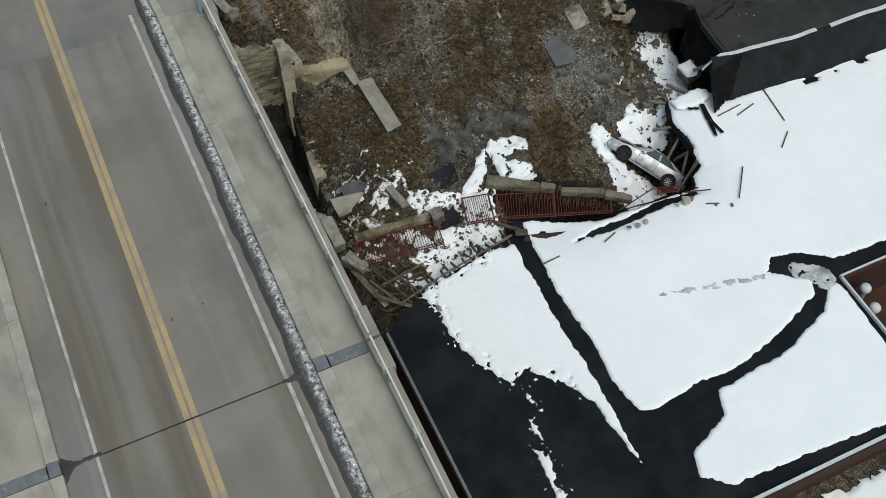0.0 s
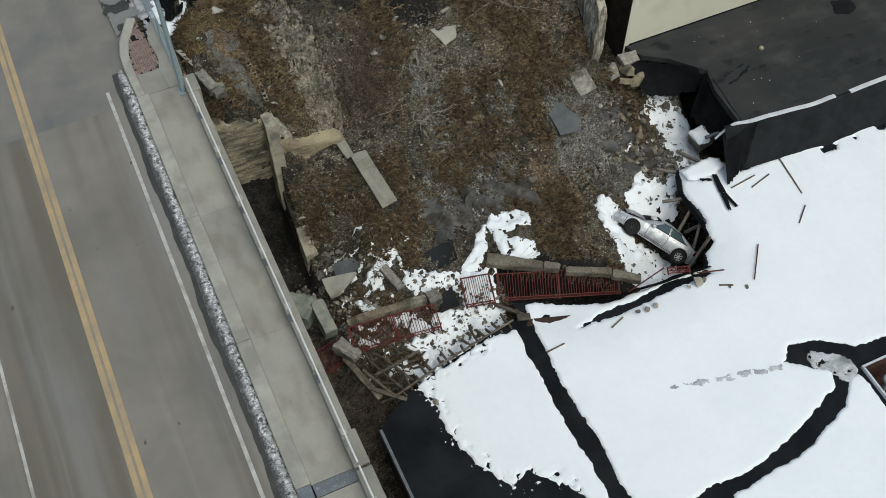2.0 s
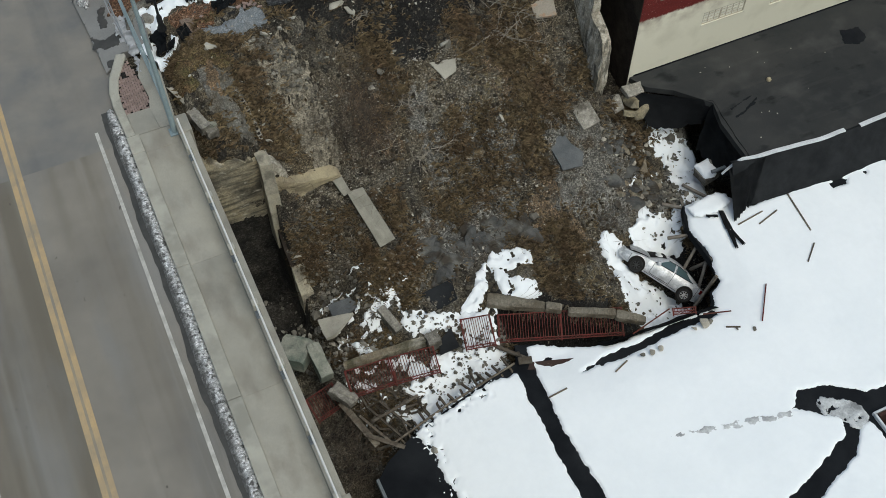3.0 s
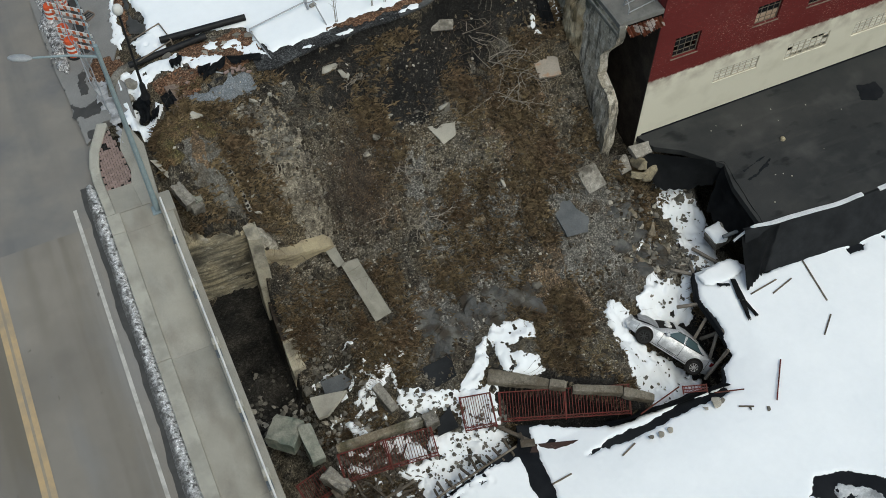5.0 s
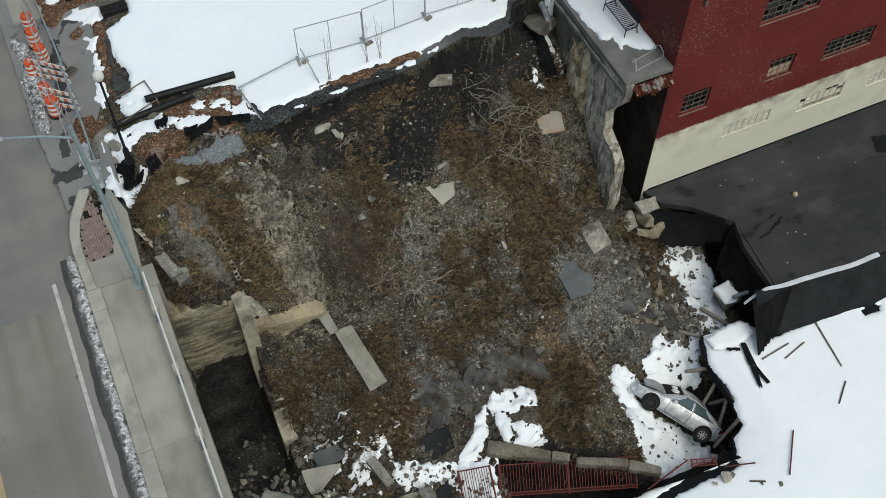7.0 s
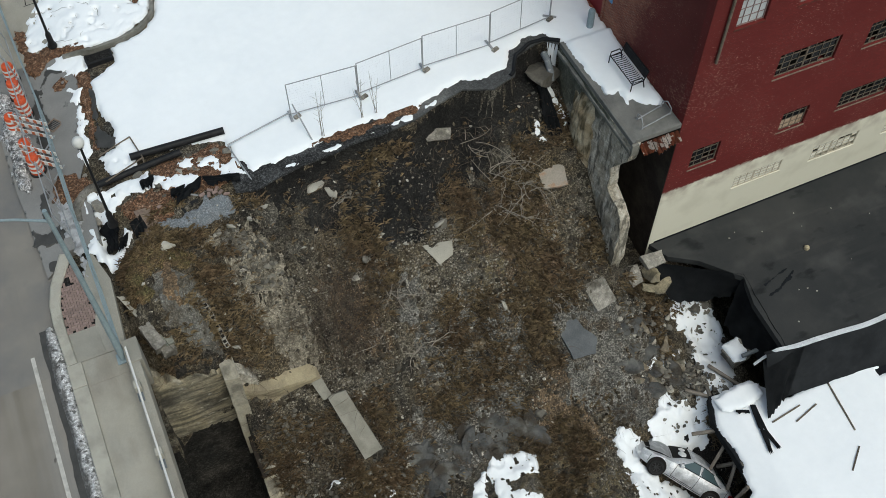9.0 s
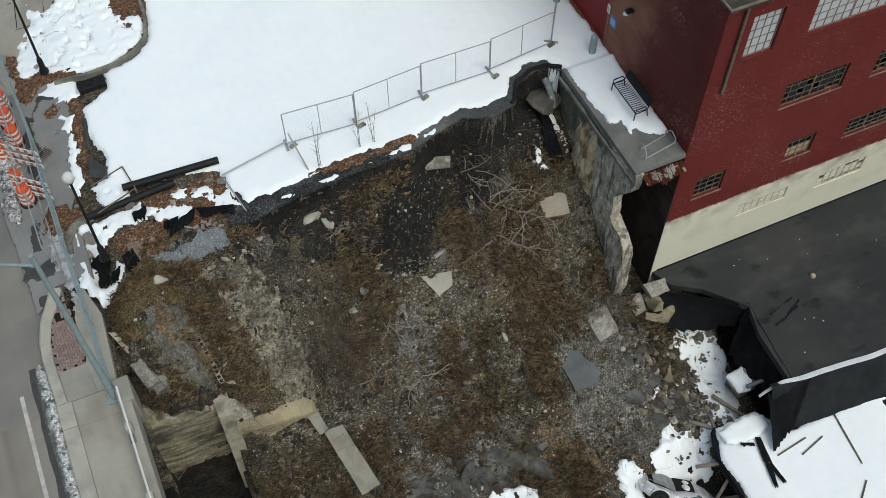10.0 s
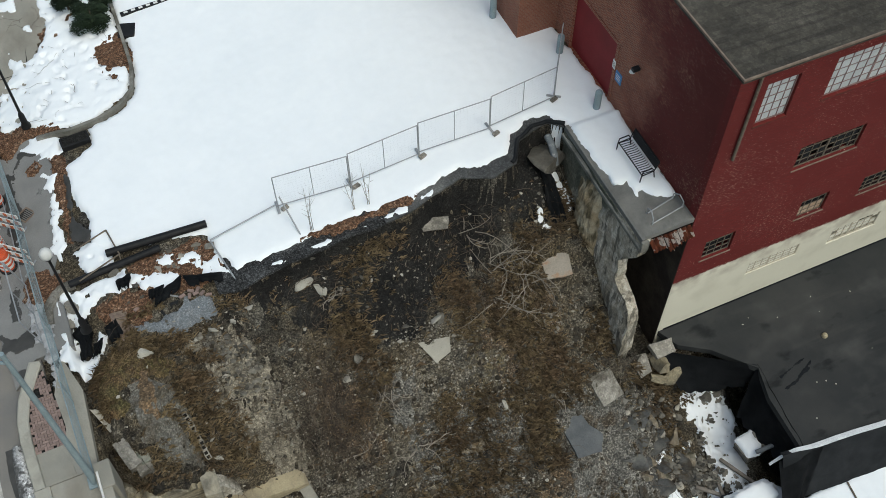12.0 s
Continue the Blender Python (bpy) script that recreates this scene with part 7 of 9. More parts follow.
M["dark_soil"] = surf("black_soil_and_shade", (0.011, 0.0107, 0.0104), (0.021, 0.0198, 0.0185), 1.3, 0.95, 0.8, (0.028, 0.0265, 0.024), 0.6, 26, cell=20.0, cell_amt=0.4)
M["grey_gravel"] = surf("blue_grey_gravel", (0.165, 0.18, 0.195), (0.125, 0.135, 0.146), 3.0, 0.95, 0.5, (0.17, 0.178, 0.186), 3.0, 30, cell=22.0, cell_amt=0.25)
M["ash"] = surf("ashen_grey_grit", (0.122, 0.117, 0.105), (0.072, 0.068, 0.060), 3.0, 0.95, 0.7, (0.16, 0.152, 0.135), 1.0, 34, cell=19.0, cell_amt=0.62)
overlay(M["ash"], (0.060, 0.045, 0.030), 0.53, 0.63, (1.0, 1.0, 1.0), 1.6, 9, 0.8)
M["litter"] = surf("brown_leaf_litter", (0.108, 0.080, 0.051), (0.056, 0.043, 0.029), 6.0, 0.95, 0.8, (0.150, 0.108, 0.070), 3.0, 30, cell=22.0, cell_amt=0.65)
overlay(M["litter"], (0.075, 0.068, 0.058), 0.54, 0.64, (1.0, 1.0, 1.0), 1.3, 9, 0.7)
M["moss"] = surf("dull_moss", (0.076, 0.066, 0.030), (0.130, 0.093, 0.050), 2.2, 0.95, 0.8, (0.092, 0.056, 0.030), 1.0, 30, cell=20.0, cell_amt=0.5)
M["bare_clay"] = surf("bare_grey_clay", (0.175, 0.168, 0.15), (0.12, 0.112, 0.094), 2.6, 0.95, 0.6, (0.058, 0.052, 0.042), 1.0, 30, cell=18.0, cell_amt=0.35)
M["clay"] = surf("rust_orange_clay", (0.20, 0.135, 0.078), (0.135, 0.098, 0.063), 3.0, 0.95, 0.6, (0.062, 0.050, 0.037), 1.2, 30, cell=18.0, cell_amt=0.4)
M["tan"] = surf("pale_tan_dust", (0.27, 0.24, 0.187), (0.165, 0.146, 0.113), 2.5, 0.95, 0.6, (0.095, 0.084, 0.068), 0.8, 30, cell=18.0, cell_amt=0.35)
overlay(M["tan"], (0.062, 0.053, 0.040), 0.5, 0.6, (1.0, 1.0, 1.0), 1.8, 9, 0.7)
overlay(M["bare_clay"], (0.075, 0.062, 0.044), 0.5, 0.62, (1.0, 1.0, 1.0), 1.3, 9, 0.7)
# first outline is black soil; the second paints overhang shade behind the railing
cover("dark_soil", [[(11.6, 42.5), (12.3, 42.8), (13.5, 43.1), (16.8, 43.2), (18.8, 43.3), (21.5, 43.9), (23.0, 43.5), (24.0, 43.8), (24.6, 44.6), (25.4, 44.9), (26.5, 44.6), (26.4, 41.9), (25.2, 42.0), (23.2, 42.2), (21.6, 41.6), (19.8, 40.8), (18.0, 39.4), (16.6, 39.9), (15.0, 41.0), (13.0, 41.7)], [(16.7, 30.7), (23.7, 26.9), (23.5, 25.0), (17.0, 26.8)], [(26.6, 30.2), (29.2, 30.4), (28.8, 26.8), (26.8, 26.6)]], "damp black soil below the asphalt and painted shade behind the railing", "dark_soil", 0.03, 0.9, 3.0)
# blackens the floor of the hole, where the bridge's shade falls
cover("wet_mud", [[(4.6, 37.6), (9.1, 37.6), (9.1, 33.6), (8.6, 32.2), (7.4, 31.6), (4.6, 31.6)]], "near-black mud painting the shade in the hole under the bridge", "mud", 0.05, 0.5, 15.0, "mud")
cover("grey_gravel", [[(8.3, 42.7), (9.4, 42.5), (10.6, 42.9), (11.4, 42.7), (11.2, 42.1), (9.8, 41.9), (8.6, 42.1)]], "spill of blue-grey gravel at the slope top", "grey_gravel", 0.05, 0.3, 4.0, "gravel")
cover("bare_clay", [[(7.6, 40.5), (8.4, 40.8), (9.0, 40.2), (9.15, 39.0), (9.0, 37.9), (8.0, 37.9), (7.4, 38.6)]], "bare grey clay face below the turf", "bare_clay", 0.08, 0.3, 14.0)
cover("grey_grit", [[(15.6, 39.2), (17.6, 38.8), (17.6, 37.2), (16.2, 37.2)], [(14.2, 34.6), (20.4, 35.2), (20.6, 33.6), (17.0, 32.2), (14.6, 32.6)], [(22.9, 36.5), (26.4, 36.4), (27.9, 35.0), (27.3, 31.4), (24.2, 31.0), (22.3, 33.0)], [(16.4, 37.4), (20.9, 37.0), (21.6, 35.6), (20.8, 34.9), (16.6, 35.3)]], "ashen grey grit washed down the slope", "ash", 0.045, 1.1, 5.0, "grit")
cover("tan_dust", [[(9.5, 41.5), (10.6, 41.9), (11.8, 41.5), (12.5, 40.2), (12.8, 38.6), (12.6, 37.6), (11.2, 37.4), (10.6, 38.6), (10.2, 40.0)], [(16.3, 36.2), (18.0, 36.6), (18.4, 35.6), (16.8, 35.2)]], "pale tan dust streaking the upper slope", "tan", 0.02, 0.9, 6.0, "dust")
cover("orange_clay", [[(7.7, 40.5), (8.2, 40.8), (8.3, 39.8), (8.15, 39.1), (7.8, 39.5)]], "rust-orange clay scar below the turf", "clay", 0.10, 0.4, 9.0)
cover("moss_patch", [[(6.4, 41.9), (8.0, 42.0), (8.9, 41.6), (9.4, 40.8), (8.9, 40.5), (8.3, 40.7), (7.5, 40.4), (7.2, 39.4), (6.4, 39.6)]], "mossy turf hump at the slope top", "moss", 0.10, 0.4, 7.0, "moss")
M["dry_grass"] = surf("olive_dry_grass", (0.140, 0.114, 0.066), (0.085, 0.069, 0.042), 4.0, 0.95, 0.8, (0.085, 0.078, 0.066), 1.4, 30, cell=22.0, cell_amt=0.5)
cover("dry_grass", [[(20.2, 39.5), (21.3, 39.9), (21.6, 38.4), (20.8, 36.9), (19.5, 37.1)], [(17.3, 30.3), (19.6, 31.4), (22.6, 31.0), (23.3, 29.4), (22.4, 28.0), (20.4, 28.3), (18.4, 29.3)]], "flattened olive dry grass on the soil", "dry_grass", 0.02, 0.9, 16.0, "dry grass")
cover("leaf_litter", [[(13.4, 39.4), (15.4, 39.2), (15.6, 36.8), (13.4, 37.2)], [(20.6, 40.8), (24.2, 40.6), (24.4, 37.4), (21.4, 37.0)], [(19.2, 33.4), (22.4, 34.6), (23.2, 31.0), (20.6, 31.4)], [(7.2, 42.3), (8.3, 42.4), (8.2, 41.7), (7.2, 41.6)]], "rusty brown dead leaves and weeds on the slope", "litter", 0.03, 1.2, 8.0, "leaf litter")


# ---- snow in the rubble ----
cover("slope_snow", [[(15.3, 29.8), (16.2, 30.7), (17.06, 31.45), (17.5, 31.6), (17.3, 30.9), (17.1, 30.4), (16.4, 29.6)], [(17.6, 31.8), (18.1, 32.1), (19.2, 31.9), (19.9, 31.35), (19.5, 30.7), (18.9, 30.9), (18.3, 30.7), (18.4, 30.4), (19.3, 29.7), (19.3, 29.0), (18.4, 29.1), (17.5, 29.8), (17.5, 30.6)]], "snow drift running beside the grassy mound", "snow", 0.10, 0.25, 11.0, "snow", 0.09)
cover("rubble_snow", [[(12.3, 29.9), (12.9, 30.7), (13.6, 30.4), (15.3, 29.8), (14.9, 29.2), (13.9, 29.4), (13.2, 29.5)], [(10.7, 30.7), (11.2, 31.5), (12.1, 32.0), (13.0, 31.9), (12.6, 31.4), (12.0, 31.2), (11.7, 30.6)],
                      [(14.7, 28.2), (15.2, 29.8), (16.9, 29.7), (16.6, 28.0)], [(13.4, 28.4), (14.6, 28.2), (16.4, 28.2), (16.5, 26.6), (14.8, 26.1), (12.6, 25.7), (11.0, 25.4), (11.2, 26.4), (12.9, 27.4)], [(9.4, 28.6), (10.6, 28.5), (10.4, 27.9), (9.6, 28.1)]], "thin broken snow between rubble stones", "snow", 0.07, 0.45, 12.0, "snow", 0.09)
cover("pit_snow", [[(29.4, 36.3), (30.2, 36.2), (30.9, 35.5), (31.6, 34.4), (31.2, 32.6), (30.2, 31.2), (29.4, 30.7), (28.8, 31.6), (29.4, 33.0), (29.5, 34.2), (29.2, 35.2)], [(26.85, 32.6), (27.3, 31.9), (27.8, 31.4), (28.6, 31.6), (28.9, 31.0), (28.3, 30.2), (27.9, 29.7), (27.0, 29.9), (26.0, 30.0), (25.5, 30.5), (25.6, 31.2), (26.3, 31.6)], [(23.7, 31.1), (24.6, 31.2), (25.0, 30.4), (24.3, 29.5), (23.5, 29.9)],
                   [(23.5, 29.4), (24.6, 29.5), (25.6, 28.7), (26.6, 27.9), (27.2, 26.6), (25.4, 26.0), (24.0, 26.2), (23.3, 27.2)], [(25.5, 43.1), (25.9, 43.5), (26.25, 43.4), (26.3, 42.7), (26.2, 42.0), (26.05, 42.0), (25.95, 42.6), (25.6, 42.75)], [(26.05, 44.65), (26.5, 44.55), (26.5, 44.15), (26.1, 44.2)], [(24.3, 42.5), (24.9, 42.4), (25.0, 41.8), (24.5, 41.7)],
                   [(10.2, 27.2), (10.96, 27.1), (11.4, 26.35), (10.9, 25.9), (10.1, 26.5)], [(11.3, 29.3), (12.2, 28.95), (12.8, 28.1), (12.3, 27.8), (11.4, 28.6)], [(10.1, 30.5), (10.7, 30.3), (10.9, 29.55), (10.2, 29.7)], [(11.5, 27.5), (13.1, 27.6), (13.05, 26.9), (11.7, 26.9)]], "soft snow lying in the collapsed pit", "snow", 0.12, 0.55, 13.0, "snow", 0.1)
snow_cover("snow_flecks", [[(9.3, 33.6), (11.6, 33.6), (13.6, 32.2), (13.0, 30.8), (11.6, 29.6), (9.4, 29.3)], [(26.6, 33.6), (28.8, 34.2), (29.2, 32.2), (28.0, 31.6)], [(9.2, 29.3), (13.2, 28.9), (12.8, 27.2), (9.2, 26.4)]], lambda X, Y: on_ground_grid(X, Y) + 0.12, "scraps of snow left between dark rubble", 0.05, 0.07, 0.3, 44.0, gaps=1.6)
stones()


# ---- broken asphalt edge of the car park ----
def asphalt_lip(x0, x1, mat, label):
    bm = bmesh.new()
    rows = []
    for x in np.arange(x0, x1, 0.12):
        y = float(lot_edge(x)) - 0.12 + 0.06 * fbm(x, 0, 1.3, 4.0, 4)
        z = float(lot_z(x, 0)) + 0.02
        w = 0.02 * fbm(x, 3, 2.0, 2.0, 3)
        rows.append([bm.verts.new(p) for p in ((x, y + 1.6, z), (x, y + 0.35, z), (x, y + w, z - 0.03 + w), (x, y - 0.01 + w, z - 0.11), (x, y + 0.06, z - 0.16), (x, y + 0.4, z - 0.2))])
    for a, b in zip(rows, rows[1:]):
        for k in range(5):
            bm.faces.new((a[k], a[k + 1], b[k + 1], b[k]))
    tagged(part("asphalt_edge", bm, mat), label, "asphalt edge", kind="structure")


M["bank_gravel"] = surf("dark_bank_gravel", (0.040, 0.040, 0.040), (0.024, 0.024, 0.0245), 3.0, 0.95, 0.7, (0.062, 0.063, 0.064), 1.4, 30, cell=22.0, cell_amt=0.6)
M["old_asphalt"] = surf("broken_asphalt", (0.072, 0.073, 0.073), (0.045, 0.046, 0.047), 2.0, 0.9, 0.5, (0.135, 0.135, 0.13), 0.5, 40, cell=20.0, cell_amt=0.2)
asphalt_lip(11.6, 18.32, "bank_gravel", "dark gravelly edge of the bank under the snow")
asphalt_lip(18.2, 26.7, "old_asphalt", "broken undercut edge of the car park asphalt")
snow_cover("edge_snow", [[(13.2, 42.85), (14.6, 42.95), (14.4, 42.75)], [(15.3, 42.9), (16.3, 43.05), (16.2, 42.85)], [(17.3, 43.0), (19.3, 43.2), (19.2, 43.0), (17.6, 42.9)], [(20.0, 43.3), (20.6, 43.5), (20.5, 43.3)]],
           lambda X, Y: lot_z(X, Y) + 0 * X, "thin snow crumbs on the broken asphalt edge", 0.05, 0.07, 0.2, 31.0)


bm = bmesh.new()
tube(bm, [(x, float(lot_edge(x)) - 0.02 + 0.05 * math.sin(x * 5), float(lot_z(x, 0)) + 0.05 + 0.04 * math.sin(x * 3.1)) for x in np.arange(23.9, 26.75, 0.12)], 0.085, 10)
tagged(part("membrane_roll", bm, "cloth", smooth=True), "rolled black membrane lining the broken asphalt edge", "membrane")


# ---- temporary fence ----
def fence_panel(label, a, b, lean=0.0, drop=0.0, height=1.83, feet=True):
    a, b = Vector(a), Vector(b)
    u = (b - a).normalized()
    L = (b - a).length
    side = Vector((-u.y, u.x, 0)).normalized()
    up = u.cross(Vector((-u.y, u.x, 0)).normalized() * -1)
    up = (Vector((0, 0, 1)) + side * math.tan(radians(lean))).normalized()
    m = Matrix((u, up, u.cross(up))).transposed().to_4x4()
    m.translation = a
    f = empty("temporary_fence", label, "fence", m, "temporary fence panels")
    for name, p, q in (("post", (0.03, 0, 0), (0.03, height, 0)), ("post", (L - 0.03, 0, 0), (L - 0.03, height, 0)), ("top_rail", (0.03, height, 0), (L - 0.03, height, 0)), ("bottom_rail", (0.03, 0.12, 0), (L - 0.03, 0.12, 0)), ("mid_post", (L / 2, 0.12, 0), (L / 2, height, 0))):
        bm = bmesh.new()
        tube(bm, [p, q], 0.024 if "mid" not in name else 0.017, 6)
        part(name, bm, "galv", f)
    bm = bmesh.new()
    for i in range(1, int(L / 0.15)):
        tube(bm, [(i * 0.15, 0.12, 0), (i * 0.15, height, 0)], 0.0007, 3, cap=False)
    for j in range(1, 12):
        tube(bm, [(0.03, 0.12 + j * 0.142, 0), (L - 0.03, 0.12 + j * 0.142, 0)], 0.0007, 3, cap=False)
    tagged(part("wire_mesh", bm, "galv", f), kind="stuff")
    if feet:
        bm = bmesh.new()
        box(bm, -0.05, 0.05, -0.01, 0.04, -0.3, 0.3, bevel=0.01)
        part("foot", bm, "galv", f)
    return f


P = [(14.8, 45.1), (17.73, 44.95), (20.71, 45.2), (23.8, 45.2), (26.9, 45.58)]
for (xa, ya), (xb, yb) in zip(P, P[1:]):
    fence_panel("galvanised temporary fence panel standing on snow", (xa, ya, 1.02 + 0.035 * (xa - 15)), (xb, yb, 1.02 + 0.035 * (xb - 15)))
fence_panel("galvanised temporary fence panel standing on snow", (26.9, 45.6, 1.42), (28.2, 47.6, 1.45))
for x, y in ((15.05, 44.95), (17.9, 44.75), (20.8, 45.0), (23.9, 44.8), (26.8, 45.4)):
    bm = bmesh.new()
    rough_block(bm, 0.3, 0.16, 0.1, int(x * 10), 0.08, pose(x, y, float(lot_z(x, y)) + 0.2, 0, 0, 20), 1)
    tagged(part("fence_weight", bm, "concrete"), "small sand bag weighing down a fence foot", "fence weight", "fence weights")


# ---- at the building ----
def bench():
    m = pose(28.12, 41.1, 1.56)
    b = empty("bench", "black slatted metal bench standing in snow by the wall", "bench", m)
    for i in range(17):
        y = -0.85 + i * 1.7 / 16
        bm = bmesh.new()
        tube(bm, [(-0.30, y, 0.38), (-0.28, y, 0.43), (0.12, y, 0.40), (0.2, y, 0.46)], 0.016, 5)
        part("slat", bm, "black_metal", b)
    for y in (-0.9, 0.9):
        bm = bmesh.new()
        tube(bm, [(-0.34, y, 0.0), (-0.33, y, 0.40), (-0.30, y, 0.62), (0.1, y, 0.64), (0.20, y, 0.46)], 0.025, 6)
        tube(bm, [(0.30, y, 0.0), (0.20, y, 0.42), (0.37, y, 0.9)], 0.025, 6)
        tube(bm, [(-0.33, y, 0.38), (0.2, y, 0.42)], 0.022, 6)
        part("leg_frame", bm, "black_metal", b)
    bm = bmesh.new()
    box(bm, -0.012, 0.012, -0.88, 0.88, 0.5, 0.93, pose(0.16, 0, 0, 0, 14), bevel=0.004)
    part("backrest", bm, "black_metal", b)
    for x, z in ((-0.31, 0.40), (0.35, 0.87)):
        bm = bmesh.new()
        tube(bm, [(x, -0.9, z), (x, 0.9, z)], 0.022, 6)
        part("rail", bm, "black_metal", b)


bench()


def rack():
    r = empty("bike_rack", "low galvanised pipe rack on the concrete landing", "bike rack")
    for p, q in (((27.25, 38.35), (28.75, 38.6)), ((27.35, 38.85), (28.6, 39.1))):
        bm = bmesh.new()
        tube(bm, [(*p, 1.5), (*q, 1.5)], 0.03, 8)
        part("pipe", bm, "galv", r, smooth=True)
    for p, q in (((27.25, 38.35), (27.35, 38.9)), ((28.72, 38.6), (28.6, 39.1))):
        bm = bmesh.new()
        tube(bm, [(*p, 1.42), (*p, 1.75), ((p[0] + q[0]) / 2, (p[1] + q[1]) / 2, 1.95), (*q, 1.75), (*q, 1.42)], 0.025, 8)
        part("hoop", bm, "galv", r, smooth=True)


rack()
for x, y in ((28.2, 44.35), (28.3, 47.75), (26.65, 50.8)):
    bm = bmesh.new()
    lathe(bm, [(0.15, 0.0), (0.15, 1.0), (0.13, 1.06), (0.06, 1.1)], 20, pose(x, y, 1.3))
    tagged(part("bollard", bm, "bluegrey", smooth=True), "blue-grey steel bollard standing in snow", "bollard", "bollards")


def rusty_roof():
    r = empty("corrugated_awning", "rusted corrugated sheet strip under the landing edge", "awning")
    rnd = random.Random(8)
    for i in range(9):
        bm = bmesh.new()
        long, x0, sl = rnd.uniform(0.42, 0.62), 26.95 + 0.205 * i, rnd.uniform(-0.03, 0.03)
        grid_panel(bm, lambda u, v: Vector((x0 + 0.19 * u + sl * v, 37.95 - long * v + 0.03 * math.sin(9 * u + i) * v, 1.08 - 0.24 * v + 0.045 * math.sin(u * math.pi))), 10, 5)
        bmesh.ops.solidify(bm, geom=bm.faces, thickness=0.006)
        part("sheet", bm, "rust", r)


M["rust"] = surf("rusted_sheet", (0.20, 0.062, 0.03), (0.11, 0.035, 0.022), 4.0, 0.8, 0.2, (0.50, 0.44, 0.40), 3.2, 30, clo=0.53, chi=0.57, rand=0.3)
rusty_roof()


def wall_bits():
    bm = bmesh.new()
    tube(bm, [(29.62, 37.86, 8.8), (29.62, 37.86, 4.6)], 0.06, 8)
    tagged(part("downpipe", bm, "sash"), "dark rusty downpipe on the brick wall", "downpipe")
    s = empty("wall_lamp", "small dark floodlight on the brick wall", "wall lamp")
    bm = bmesh.new()
    box(bm, 28.6, 28.902, 43.0, 43.2, 4.5, 4.65, bevel=0.02)
    part("housing", bm, "black_metal", s)
    bm = bmesh.new()
    lathe(bm, [(0.1, 0), (0.12, 0.05), (0.06, 0.08)], 16, pose(28.62, 43.12, 4.5, 180))
    part("lens", bm, "lamp_glass", s)
    for y, z, w, h, mt, lb in ((44.2, 2.75, 0.42, 0.5, "sign_blue", "small blue sign plate on the brick wall"), (44.62, 3.15, 0.2, 0.42, "reflect", "small white notice by the red door")):
        bm = bmesh.new()
        box(bm, 28.86, 28.902, y - w / 2, y + w / 2, z, z + h)
        ob = tagged(part("wall_sign", bm, mt), lb, "sign")
        for k in range(3):
            bm = bmesh.new()
            box(bm, 28.854, 28.86, y - w * 0.35, y + w * 0.35, z + h * (0.25 + 0.22 * k), z + h * (0.32 + 0.22 * k))
            part("print_bar", bm, "reflect" if mt == "sign_blue" else "sash", ob)
    v = empty("flue_vent", "small yellowish vent cap on the black roof", "vent")
    bm = bmesh.new()
    lathe(bm, [(0.13, 0), (0.14, 0.08), (0.10, 0.14), (0.03, 0.17)], 16, pose(35.55, 34.75, DECK))
    part("cap", bm, "ochre", v, smooth=True)
    rnd = random.Random(3)
    for x, y in ((33.0, 36.9), (34.2, 36.4), (36.1, 35.9), (32.6, 36.7), (38.0, 36.2), (33.9, 33.0), (34.3, 32.9), (34.6, 32.6), (37.1, 33.4), (36.2, 36.7), (39.5, 35.2), (32.9, 31.6)):
        stone(x, y, rnd.uniform(0.07, 0.16), rnd, PALE, DECK, "small pale stone on the dusty roof", "roof pebbles")


M["sign_blue"] = surf("blue_sign_paint", (0.10, 0.26, 0.50), (0.09, 0.22, 0.44), 3.0, 0.5, 0.0)
wall_bits()
drape("wet black sheet hanging down the bank below the footing", (25.2, 43.3, 0.1), (25.75, 43.4, -0.1), (25.75, 41.7, -1.75), (25.1, 41.8, -1.55), 24, 30, 0.0, 0.10, 77).name = "black_sheet"
snow_cover("deck_puddle", [[(41.2, 36.2), (42.4, 36.1), (42.3, 35.2), (41.6, 34.9), (40.9, 35.3)], [(33.0, 33.4), (34.3, 34.05), (34.35, 33.95), (33.0, 33.3)], [(32.5, 33.3), (34.0, 33.8), (34.05, 33.7), (32.5, 33.2)], [(32.6, 33.9), (34.1, 34.25), (34.1, 34.17), (32.6, 33.78)]], lambda X, Y: DECK + 0.002 + 0 * X, "black scuffs and a standing puddle on the dusty roof", 0.005, 0.06, 0.12, 71.0, (), "stain", "membrane")
for x, y in ((30.8, 16.5), (30.5, 15.4)):
    v = empty("roof_vent", "white mushroom vent in the sunken yard", "roof vent", pose(x, y, -12.0), "white vents")
    bm = bmesh.new()
    lathe(bm, [(0.16, 0.0), (0.16, 2.2)], 16)
    part("stack", bm, "galv", v, smooth=True)
    bm = bmesh.new()
    lathe(bm, [(0.26, 2.15), (0.28, 2.3), (0.2, 2.42), (0.05, 2.46)], 20)
    part("cap", bm, "coping", v, smooth=True)


